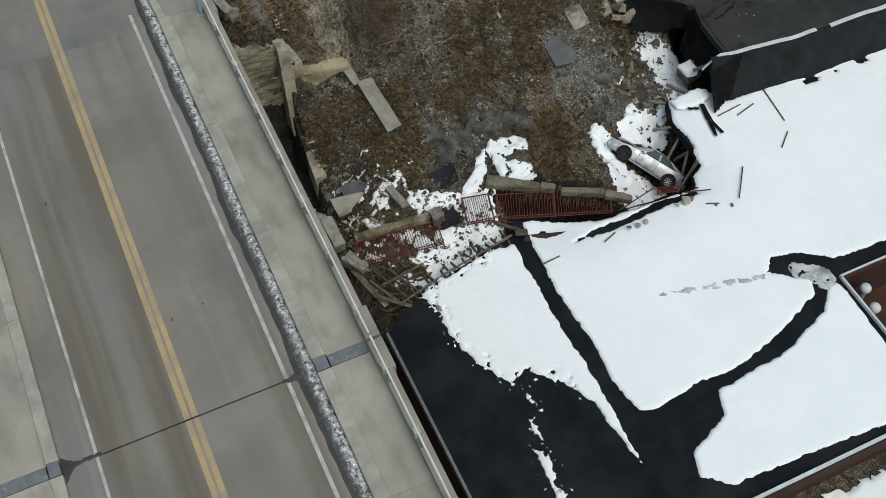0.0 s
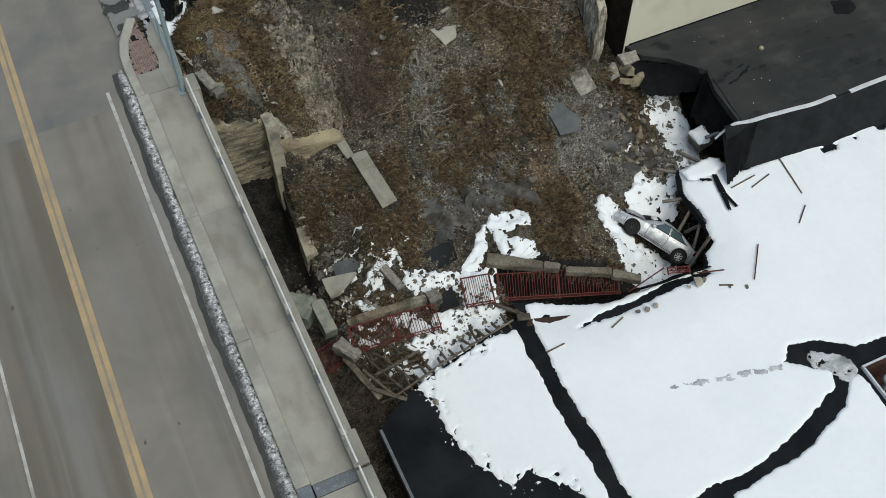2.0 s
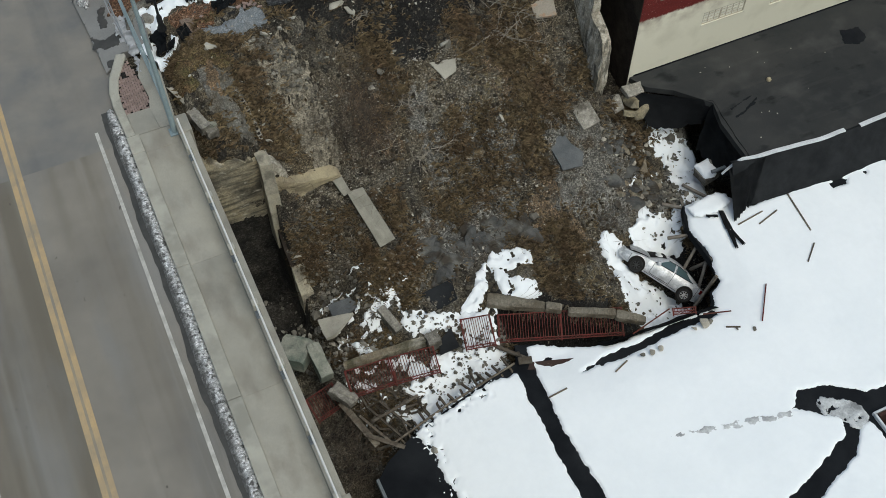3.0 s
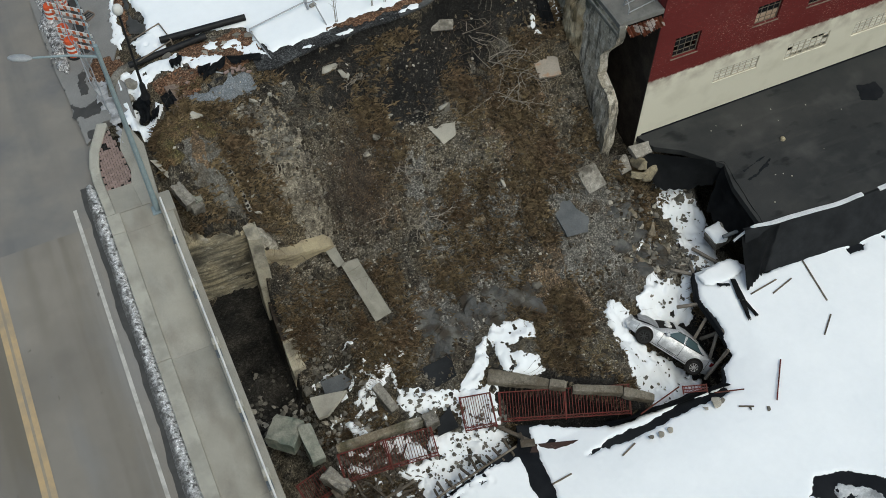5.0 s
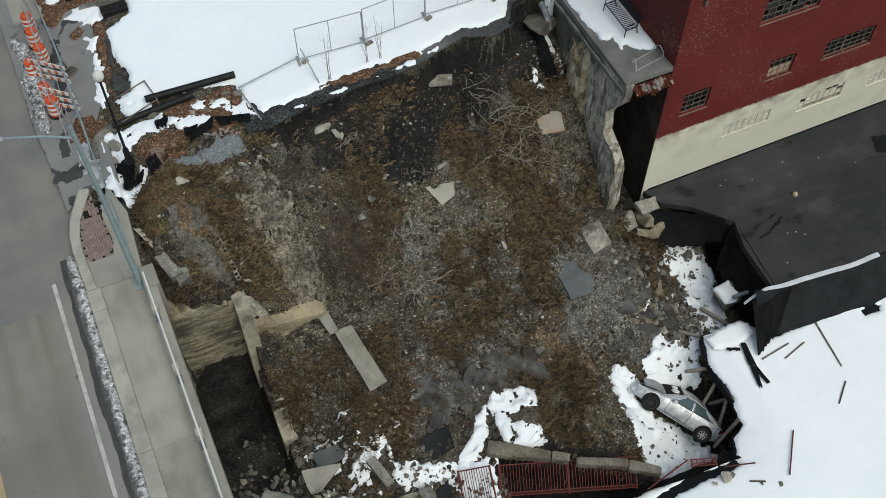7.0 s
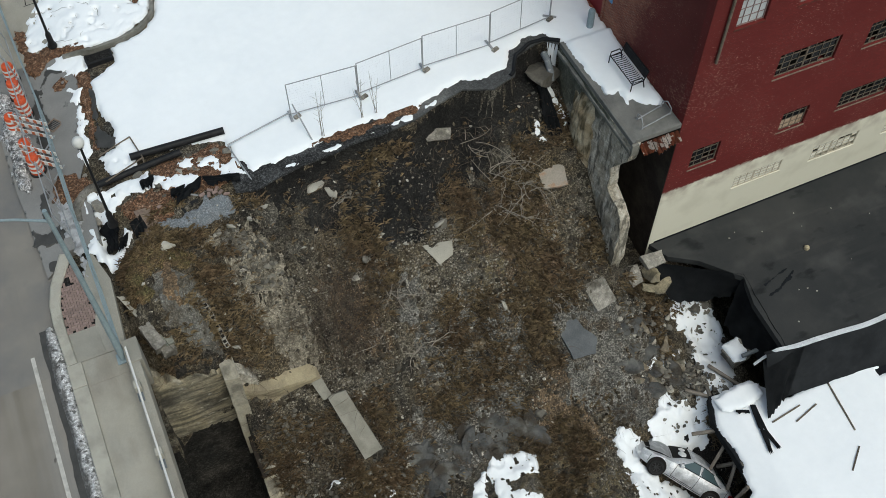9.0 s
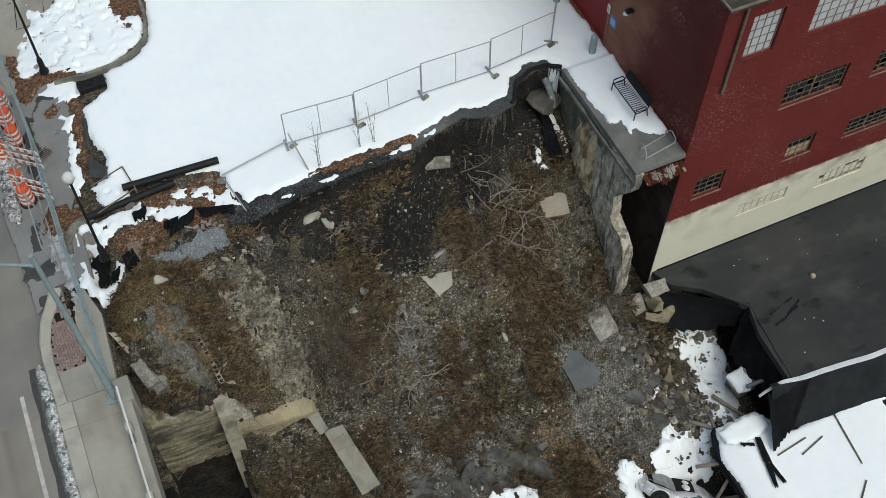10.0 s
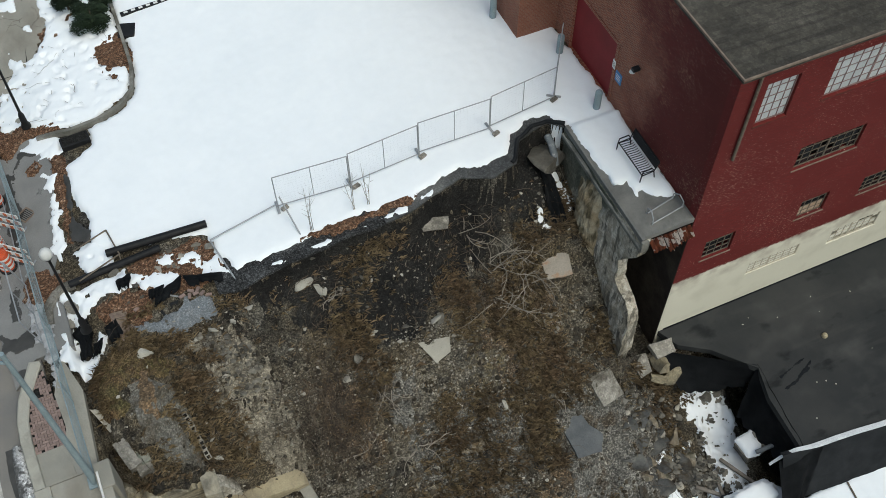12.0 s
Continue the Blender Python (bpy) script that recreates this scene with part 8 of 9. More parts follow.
# ---- street corner ----
def corner():
    walk_out = [(3.98, 41.95), (4.45, 42.35), (4.85, 42.9), (6.2, 42.9), (6.3, 44.6), (5.9, 45.5), (6.6, 46.9), (6.85, 48.5), (7.35, 51.2), (6.9, 53.2), (6.6, 62), (3.6, 62), (3.7, 48.5), (3.75, 46.4), (3.87, 44.7), (3.92, 43.2)]
    bm = bmesh.new()
    prism(bm, walk_out, -0.3, lambda x, y: 0.02 if x > 5 else 0.128)
    slab = part("pavement", bm, "wet_walk")
    X, Y = np.meshgrid(np.arange(3.4, 7.7, 0.1), np.arange(41.8, 62.2, 0.1))
    sd = inside(walk_out, X, Y)
    gy, gx = np.gradient(sd, 0.1)
    k = np.where(sd < 0, -sd, 0)
    sheet("surface", X + gx * k, Y + gy * k, np.maximum(0.13, lot_z(X, Y) + 0.02), sd > -0.14, "wet_walk").parent = slab
    tagged(slab, "damp grey sidewalk patched with meltwater", "sidewalk", kind="structure")
    bm = bmesh.new()
    prism(bm, [(6.2, 53.3), (6.9, 54.2), (8.0, 57.2), (9.2, 60), (9.0, 75), (4.3, 75), (4.3, 53.3)], -0.3, 0.0)
    slab = part("pavement", bm, "walk")
    X, Y = np.meshgrid(np.arange(4.2, 9.5, 0.15), np.arange(53.2, 75.2, 0.4))
    sheet("surface", X, Y, lot_z(X, Y) + 0.05, inside([(6.2, 53.3), (6.9, 54.2), (8.0, 57.2), (9.2, 60), (9.0, 75), (4.3, 75), (4.3, 53.3)], X, Y) > -0.2, "walk").parent = slab
    tagged(slab, "concrete paving beside the planted corner", "sidewalk", kind="structure")
    # curved kerb and the flared end of the bridge sidewalk
    arc = [(3.97, 37.9), (3.93, 38.9), (3.9, 39.8), (3.95, 40.6), (4.15, 41.4), (4.5, 42.1), (4.8, 42.7)]
    bm = bmesh.new()
    rows = []
    for i, (x, y) in enumerate(arc):
        rows.append([bm.verts.new(p) for p in ((x - 0.19, y + 0.02 * i, -0.2), (x - 0.19, y + 0.02 * i, 0.2), (x - 0.16, y, 0.235), (x + 0.16, y, 0.235), (x + 0.19, y - 0.02 * i, 0.2), (x + 0.19, y - 0.02 * i, -0.2))])
    for a, b in zip(rows, rows[1:]):
        for k in range(5):
            bm.faces.new((a[k], a[k + 1], b[k + 1], b[k]))
    bm.faces.new(rows[-1])
    bmesh.ops.recalc_face_normals(bm, faces=bm.faces)
    tagged(part("kerb", bm, "kerb"), "curved concrete kerb round the paved corner", "kerb", kind="structure")
    bm = bmesh.new()
    prism(bm, [(5.2, 37.92), (5.9, 37.92), (6.1, 41.0), (5.7, 42.6), (5.15, 41.2), (5.25, 39.8), (5.1, 39.2)], -0.3, 0.17)
    prism(bm, [(4.16, 37.92), (5.19, 37.92), (5.1, 39.2), (4.12, 39.2)], -0.3, 0.165)
    tagged(part("pavement", bm, "walk"), "concrete flagged end of the bridge sidewalk", "sidewalk", kind="structure")
    bed = bmesh.new()
    prism(bed, [(4.12, 39.21), (5.09, 39.21), (5.24, 39.8), (5.14, 41.2), (4.95, 42.4), (4.6, 42.1), (4.3, 41.4), (4.12, 40.6)], -0.3, 0.13)
    base = tagged(part("paver_bed", bed, "dark_soil"), "brick paver bed at the sidewalk corner", "paving", kind="structure")
    bm = bmesh.new()
    box(bm, -0.095, 0.095, -0.045, 0.045, 0.0, 0.05, bevel=0.006)
    me = finish("brick", bm, "paver")
    quad = [(4.18, 39.3), (5.02, 39.3), (5.18, 39.8), (5.08, 41.1), (4.9, 42.2), (4.66, 42.0), (4.38, 41.3), (4.2, 40.5)]
    rnd = random.Random(12)
    X = []
    for i in range(12):
        for j in range(32):
            v = (i - j) % 4
            if v == 0:
                X.append((4.15 + i * 0.1 + 0.05, 39.25 + j * 0.1, 0))
            elif v == 3:
                X.append((4.15 + i * 0.1, 39.25 + j * 0.1 + 0.05, 1))
    for x, y, k in X:
        if inside(quad, np.array([x]), np.array([y]))[0] > -0.05 and not (4.45 < x < 4.75 and 41.3 < y < 41.7 and rnd.random() < 0.6):
            ob = new("brick", me)
            ob.parent = base
            ob.matrix_world = pose(x, y, 0.115 + rnd.uniform(-0.004, 0.004), 0, 0, 90 * k)


M["wet_walk"] = surf("damp_sidewalk", (0.225, 0.22, 0.21), (0.19, 0.186, 0.178), 0.9, 0.6, 0.1, (0.055, 0.054, 0.052), 0.5, 40, 0.3, clo=0.62, chi=0.66)
M["paver"] = surf("reddish_brick_paver", (0.26, 0.19, 0.165), (0.20, 0.15, 0.13), 4.0, 0.9, 0.3, rand=0.15)
corner()


def barrel(x, y, tilt=0):
    b = empty("traffic_barrel", "orange and white striped plastic traffic drum", "traffic drum", pose(x, y, 0.145, tilt, 0, 30 * x), "traffic drums")
    for name, prof, mt in (("base", [(0.33, 0.0), (0.33, 0.08), (0.29, 0.1)], "rubber"), ("body", [(0.275, 0.1), (0.27, 0.32), (0.262, 0.34), (0.258, 0.58), (0.25, 0.6), (0.245, 0.84), (0.235, 0.88), (0.215, 0.96), (0.1, 0.99)], "orange"),
                           ("reflective_band", [(0.276, 0.2), (0.273, 0.33)], "reflect"), ("reflective_band", [(0.266, 0.45), (0.262, 0.57)], "reflect"), ("reflective_band", [(0.256, 0.7), (0.251, 0.81)], "reflect")):
        bm = bmesh.new()
        lathe(bm, prof, 24)
        part(name, bm, mt, b)
    bm = bmesh.new()
    tube(bm, [(-0.1, 0, 0.98), (-0.07, 0, 1.05), (0.07, 0, 1.05), (0.1, 0, 0.98)], 0.02, 6)
    part("handle", bm, "orange", b)


for x, y in ((4.85, 52.6), (4.85, 51.55), (4.95, 50.45), (4.4, 49.7), (4.75, 47.2), (4.65, 48.1)):
    barrel(x, y)


def barricade(y, dx, lean):
    b = empty("barricade", "striped plank barricade leaning against the fence", "barricade", pose(5.0 + dx, y, 0.13, 0, lean, -40), "barricades")
    for z in (0.35, 0.75, 1.15):
        bm = bmesh.new()
        box(bm, -0.85, 0.85, -0.015, 0.015, z, z + 0.2, bevel=0.004)
        rail = part("plank", bm, "reflect", b)
        for i in range(5):
            bm = bmesh.new()
            x = -0.75 + i * 0.34
            vs = box(bm, x, x + 0.15, -0.019, 0.019, z + 0.005, z + 0.195)
            part("stripe", bm, "orange_dark", rail)
    for x in (-0.6, 0.6):
        bm = bmesh.new()
        box(bm, x - 0.03, x + 0.03, 0.016, 0.05, 0, 1.45)
        box(bm, x - 0.03, x + 0.03, -0.4, 0.4, 0, 0.05)
        part("upright", bm, "galv", b)


M["orange_dark"] = surf("faded_orange_stripe", (0.55, 0.15, 0.06), (0.5, 0.16, 0.08), 3.0, 0.5, 0.0)
barricade(48.9, 0.05, 0)
barricade(47.2, 0.05, 0)


def chain_fence():
    f = empty("chain_link_fence", "grey-green chain-link fence beside the sidewalk", "fence")
    pts = [(5.72, 37.6), (5.68, 40.6), (5.62, 43.6), (5.6, 46.6), (5.62, 49.6), (5.45, 52.6), (5.3, 55.6), (5.2, 58.6)]
    for p in pts:
        bm = bmesh.new()
        tube(bm, [(*p, 0.0), (*p, 1.85)], 0.03, 8)
        part("post", bm, "bluegrey", f, smooth=True)
    for a, b in zip(pts, pts[1:]):
        for z in (0.25, 1.82):
            bm = bmesh.new()
            tube(bm, [(*a, z), ((a[0] + b[0]) / 2, (a[1] + b[1]) / 2, z - 0.02), (*b, z)], 0.02, 6)
            part("rail", bm, "bluegrey", f, smooth=True)
        bm = bmesh.new()
        for k in range(-12, 22):
            s0, s1 = k * 0.14, k * 0.14 + 1.55
            for flip in (0, 1):
                q0, q1 = max(s0, 0), min(s1, 3.0)
                if q1 > q0:
                    z0, z1 = 0.27 + (q0 - s0), 0.27 + (q1 - s0)
                    if flip:
                        z0, z1 = 2.09 - z0, 2.09 - z1
                    A = Vector((*a, 0)).lerp(Vector((*b, 0)), q0 / 3.0)
                    B = Vector((*a, 0)).lerp(Vector((*b, 0)), q1 / 3.0)
                    tube(bm, [(A.x, A.y, z0), (B.x, B.y, z1)], 0.0035, 3, cap=False)
        tagged(part("wire_mesh", bm, "bluegrey", f), kind="stuff")


chain_fence()


def mast():
    s = empty("street_lamp", "tall blue-grey steel street lamp leaning over the road", "street lamp", pose(5.68, 37.45, 0.17))
    bm = bmesh.new()
    box(bm, -0.22, 0.22, -0.22, 0.22, 0, 0.06, bevel=0.01)
    part("base_plate", bm, "bluegrey", s)
    bm = bmesh.new()
    tube(bm, [(0, 0, 0.05), (-0.05, -0.02, 4.5), (-0.12, -0.05, 8.9)], 0.12, 14, 0.07)
    part("pole", bm, "bluegrey", s, smooth=True)
    bm = bmesh.new()
    tube(bm, [(-0.12, -0.05, 8.4), (-1.0, 0.35, 8.45), (-2.1, 0.9, 8.3)], 0.05, 10, 0.035)
    part("arm", bm, "bluegrey", s, smooth=True)
    bm = bmesh.new()
    bmesh.ops.create_uvsphere(bm, u_segments=20, v_segments=10, radius=1.0)
    bmesh.ops.transform(bm, matrix=pose(-2.5, 1.1, 8.27, 0, 0, 153) @ Matrix.Diagonal((0.42, 0.17, 0.09, 1)), verts=bm.verts)
    part("lamp_head", bm, "galv", s, smooth=True)


mast()


def lamp_post(x, y, z, h=4.6):
    s = empty("lamp_post", "black iron lamp post with a white globe", "lamp post", pose(x, y, z), "black lamp posts")
    bm = bmesh.new()
    lathe(bm, [(0.2, 0), (0.2, 0.1), (0.13, 0.25), (0.12, 0.7), (0.07, 0.85), (0.055, 0.9)], 16)
    part("base", bm, "black_metal", s, smooth=True)
    bm = bmesh.new()
    tube(bm, [(0, 0, 0.85), (0, 0, h - 0.35)], 0.06, 12, 0.045)
    part("shaft", bm, "black_metal", s, smooth=True)
    bm = bmesh.new()
    lathe(bm, [(0.05, h - 0.38), (0.12, h - 0.3), (0.13, h - 0.24)], 14)
    part("collar", bm, "black_metal", s, smooth=True)
    bm = bmesh.new()
    bmesh.ops.create_uvsphere(bm, u_segments=20, v_segments=12, radius=0.21)
    bmesh.ops.transform(bm, matrix=pose(0, 0, h - 0.05) @ Matrix.Diagonal((1, 1, 1.15, 1)), verts=bm.verts)
    part("globe", bm, "globe", s, smooth=True)


M["globe"] = surf("milky_globe", (0.62, 0.62, 0.6), (0.56, 0.56, 0.54), 3.0, 0.3, 0.0, var=0.03)
lamp_post(6.85, 42.9, 0.75, 4.85)
lamp_post(6.85, 53.6, 0.5)


def street_clutter():
    for a, b, r, lb in (((12.1, 45.5, 1.0), (8.3, 45.8, 0.85), 0.15, "thick black plastic pipe lying in the snow"), ((10.2, 45.25, 0.85), (6.7, 45.25, 0.5), 0.14, "thick black plastic pipe lying in the snow")):
        bm = bmesh.new()
        tube(bm, [a, b], r, 14)
        tagged(part("plastic_pipe", bm, "black_metal", smooth=True), lb, "pipe", "black pipes")
    bm = bmesh.new()
    box(bm, -0.58, 0.58, -0.27, 0.27, 0, 0.42, bevel=0.03)
    ob = part("planter_box", bm, "black_metal")
    ob.matrix_world = pose(8.5, 51.85, 0.40, 0, 0, 3)
    tagged(ob, "low black box half sunk in snow", "planter box")
    bm = bmesh.new()
    box(bm, -0.5, 0.5, -0.2, 0.2, 0.425, 0.44)
    part("soil", bm, "dark_soil", ob)
    # frame barrier leaning at the lot corner
    g = empty("pipe_barrier", "low grey pipe barrier leaning over the snow", "barrier")
    for p, q in (((8.55, 46.9, 0.8), (8.75, 45.5, 0.95)), ((8.75, 45.5, 0.95), (7.1, 45.1, 0.7)), ((8.55, 46.9, 0.8), (7.2, 46.6, 0.6)), ((8.75, 45.5, 0.95), (8.7, 45.3, 0.5))):
        bm = bmesh.new()
        tube(bm, [p, q], 0.03, 6)
        part("pipe", bm, "sash", g)
    for x, y, s in ((8.3, 45.0, 0.5), (6.0, 45.6, 0.7), (6.4, 46.2, 0.3), (12.0, 44.6, 0.6), (11.5, 44.9, 0.45), (10.9, 44.6, 0.5), (9.9, 44.5, 0.45), (6.2, 52.2, 0.5), (6.5, 44.6, 0.9), (6.3, 44.0, 0.8)):
        stone(x, y, s, random.Random(int(x * 31)), STONES, None, "loose stone in leaf litter at the street corner", "corner stones")
    # fallen fence rails over the corner debris
    for p, q in (((12.0, 44.7, 1.0), (14.85, 45.1, 1.25)), ((12.0, 44.65, 1.0), (12.35, 42.8, 0.75)), ((14.9, 44.9, 1.9), (15.2, 43.5, 0.9)), ((11.9, 42.5, 0.4), (15.1, 43.5, 0.75)), ((9.6, 43.4, 0.7), (11.0, 42.6, 0.5))):
        bm = bmesh.new()
        tube(bm, [p, q], 0.032, 6)
        tagged(part("fence_rail", bm, "galv"), "bent galvanised rail of the fallen fence", "fence rail", "fallen fence rails")
    for i, (x, y, a) in enumerate(((10.35, 42.95, 20), (10.6, 42.85, 75), (10.85, 42.85, 10), (11.05, 42.75, 40), (11.25, 42.7, -15), (10.95, 42.98, 60), (8.7, 43.15, 30), (10.7, 43.05, -30))):
        bm = bmesh.new()
        box(bm, -0.12, 0.12, -0.06, 0.06, -0.035, 0.035, bevel=0.008)
        ob = part("brick", bm, "paver")
        ob.matrix_world = pose(x, y, on_ground(x, y) + 0.07, 4 * (-1) ** i, 6, a)
        tagged(ob, "loose reddish paving brick lying in leaf litter", "brick", "loose bricks")
    # cinder block row
    for i in range(5):
        top, foot = Vector((9.0, 39.55, -1.30)), Vector((9.28, 38.15, -2.75))
        c = top.lerp(foot, (i + 0.5) / 5)
        bm = bmesh.new()
        box(bm, -0.2, 0.2, -0.1, 0.1, 0, 0.2, bevel=0.012)
        ob = part("cinder_block", bm, "concrete")
        ob.matrix_world = Matrix.Translation(c) @ (foot - top).to_track_quat("X", "Z").to_matrix().to_4x4() @ pose(0, 0, -0.06, (-1) ** i * 4, 0, (-1) ** i * 3)
        tagged(ob, "grey hollow cinder block in a buried row", "cinder block", "cinder blocks")
        # shaded cores drawn as flat black plates on the block's top
        for k in (-0.09, 0.09):
            bm = bmesh.new()
            box(bm, k - 0.06, k + 0.06, -0.06, 0.06, 0.196, 0.203)
            part("core_hole", bm, "dark", ob)


street_clutter()

# ---- planted corner and its snow ----
M["ice"] = surf("grey_old_ice", (0.50, 0.50, 0.51), (0.36, 0.36, 0.365), 3.0, 0.6, 0.4, (0.22, 0.215, 0.21), 2.0, 24)
M["leaves"] = surf("wet_brown_leaves", (0.150, 0.082, 0.048), (0.080, 0.048, 0.031), 9.0, 0.9, 0.8, (0.23, 0.15, 0.10), 5.0, 30, cell=20.0, cell_amt=0.5, clo=0.55, chi=0.62)


def flat(z):
    return lambda X, Y: z + 0 * X


def corner_base(X, Y):
    return np.where(X < 6.15, 0.14, on_ground_grid(X, Y) + 0.02)


PLANTER = [(12.0, 64), (11.95, 57.5), (11.75, 55.4), (11.45, 54.1), (10.3, 52.8), (8.9, 52.45), (7.2, 52.9), (6.9, 54.2), (8.0, 57.2), (9.2, 60), (9.0, 64)]
bm = bmesh.new()
rows = []
for i in range(73):
    t = i / 72
    A = np.array([(11.9, 64), (11.8, 59.4), (11.74, 57.3), (11.66, 55.3), (11.62, 54.75), (11.3, 53.5), (10.6, 52.85), (9.6, 52.5), (8.35, 52.42), (7.1, 52.75)])
    arc = np.concatenate([[0.0], np.cumsum(np.hypot(*np.diff(A, axis=0).T))])
    x, y = (float(np.interp(t * arc[-1], arc, A[:, k])) for k in (0, 1))
    x2, y2 = (float(np.interp(t * arc[-1] + 0.25, arc, A[:, k])) for k in (0, 1))
    x1, y1 = (float(np.interp(t * arc[-1] - 0.25, arc, A[:, k])) for k in (0, 1))
    d = Vector((y2 - y1, x1 - x2, 0)).normalized() * -0.08
    z = float(lot_z(x, y)) + 0.02
    rows.append([bm.verts.new(p) for p in ((x - d.x, y - d.y, z - 0.1), (x - d.x * 0.9, y - d.y * 0.9, z + 0.2), (x + d.x * 0.9, y + d.y * 0.9, z + 0.2), (x + d.x, y + d.y, z - 0.1))])
for a, b in zip(rows, rows[1:]):
    for k in range(3):
        bm.faces.new((a[k], a[k + 1], b[k + 1], b[k]))
tagged(part("planter_kerb", bm, "ledge"), "curved weathered kerb round the planted corner", "kerb", kind="structure")
PATCH = [(11.8, 64), (11.7, 59.4), (11.64, 57.3), (11.55, 55.4), (11.5, 54.8), (11.2, 53.6), (10.5, 53.05), (9.6, 52.7), (8.4, 52.65), (7.5, 53.1), (7.0, 53.57), (6.5, 53.6), (5.9, 53.9), (5.7, 54.5), (6.1, 55.9), (7.0, 57.0), (8.0, 57.3), (8.7, 58.5), (9.0, 64)]
snow_cover("planter_snow", [PATCH, [(6.8, 57.6), (7.0, 58.1), (7.5, 57.2), (7.6, 56.8), (6.9, 56.9)], [(7.95, 59.2), (8.2, 59.3), (8.3, 58.8), (8.1, 58.6)], [(7.2, 60.6), (7.7, 60.5), (7.9, 61.3), (7.0, 61.6)], [(8.2, 61.2), (8.6, 61.1), (8.6, 61.8), (8.1, 61.8)]], lambda X, Y: lot_z(X, Y) + 0.02, "trampled snow with twigs in the planted corner", 0.13, 0.1, 0.3, 21.0, [[(10.5, 56.6), (11.7, 56.8), (11.75, 55.0), (11.3, 54.9), (10.6, 55.1)]], gaps=0.60, lumps=0.025)
snow_cover("planter_litter", [[(10.4, 57.2), (11.85, 57.2), (11.75, 55.2), (11.4, 54.4), (10.5, 54.9)], [(8.4, 58.6), (9.6, 58.8), (9.0, 57.2), (8.2, 57.4)], [(9.6, 61.6), (11.6, 61.6), (11.2, 58.6), (9.8, 58.8)], [(7.2, 53.5), (8.2, 53.2), (8.0, 52.8), (7.2, 53.0)], [(5.5, 55.6), (5.95, 55.3), (5.8, 54.2), (6.3, 53.7), (7.0, 53.6), (6.85, 53.1), (6.3, 52.9), (5.65, 52.2), (5.4, 53.4)]], lambda X, Y: lot_z(X, Y) + 0.05, "dead leaves and stems showing through planter snow", 0.06, 0.09, 0.35, 26.0, (), "leaf litter", "leaves")
snow_cover("corner_snow", [[(6.95, 50.9), (7.3, 50.6), (7.1, 49.45), (7.2, 48.77), (6.9, 48.3), (7.1, 47.47), (6.65, 46.62), (6.4, 47.0), (6.65, 48.37), (6.85, 49.8)], [(6.4, 52.6), (6.8, 53.0), (7.95, 52.7), (8.1, 51.6), (7.2, 51.5), (6.8, 52.0)], [(7.1, 46.7), (8.4, 46.9), (8.5, 45.6), (7.4, 45.4)],
                           [(6.1, 45.6), (6.5, 45.3), (6.7, 44.9), (8.7, 45.0), (8.9, 44.1), (7.5, 44.2), (6.6, 43.7), (6.1, 44.2)], [(5.88, 43.42), (6.24, 43.62), (6.45, 43.1), (6.3, 42.6), (6.5, 42.2), (6.7, 41.7), (6.29, 41.5), (6.0, 42.0), (5.77, 42.78)], [(6.6, 42.3), (7.05, 42.65), (7.2, 43.0), (7.4, 42.8), (6.95, 42.1), (6.65, 41.9)], [(8.9, 44.9), (9.4, 44.4), (10.3, 44.2), (10.8, 43.6), (10.0, 43.4), (9.2, 43.8), (8.8, 44.3)], [(9.8, 45.05), (11.2, 44.8), (11.5, 44.2), (10.7, 44.2), (10.0, 44.5)], [(11.1, 44.3), (12.2, 44.0), (12.2, 43.2), (11.1, 43.3)]], corner_base, "broken snow patches at the street corner", 0.10, 0.08, 0.3, 22.0, gaps=0.5)
snow_cover("corner_litter", [[(7.3, 51.8), (7.85, 51.5), (7.6, 49.2), (7.4, 47.9), (7.3, 47.0), (7.0, 47.5), (7.1, 49.4), (7.2, 50.8)], [(5.3, 46.8), (6.2, 46.5), (6.6, 45.6), (5.7, 45.1), (5.0, 45.4)], [(7.3, 44.1), (9.1, 43.9), (9.3, 43.1), (8.7, 42.5), (7.4, 43.2)], [(8.8, 45.3), (11.9, 45.2), (12.1, 43.6), (11.2, 43.1), (9.3, 43.3)],
                             [(14.6, 43.5), (17.6, 43.5), (20.0, 43.6), (19.6, 43.2), (16.4, 43.1)]], lambda X, Y: corner_base(X, Y) + np.where((X > 12) & (Y > 43.0) & (Y < 46), 0.1, 0.0), "brown leaf litter at the street corner", 0.05, 0.09, 0.35, 23.0, (), "leaf litter", "leaves")
snow_cover("meltwater", [[(7.7, 50.4), (7.85, 49.6), (7.65, 48.9), (7.6, 47.9), (8.1, 47.2), (7.7, 46.9), (7.25, 47.2), (7.45, 48.6), (7.55, 50.0)]], lambda X, Y: lot_z(X, Y) + 0.05, "dark wet strip along the melting snow edge", 0.02, 0.08, 0.2, 27.0, (), "wet asphalt", "wet")
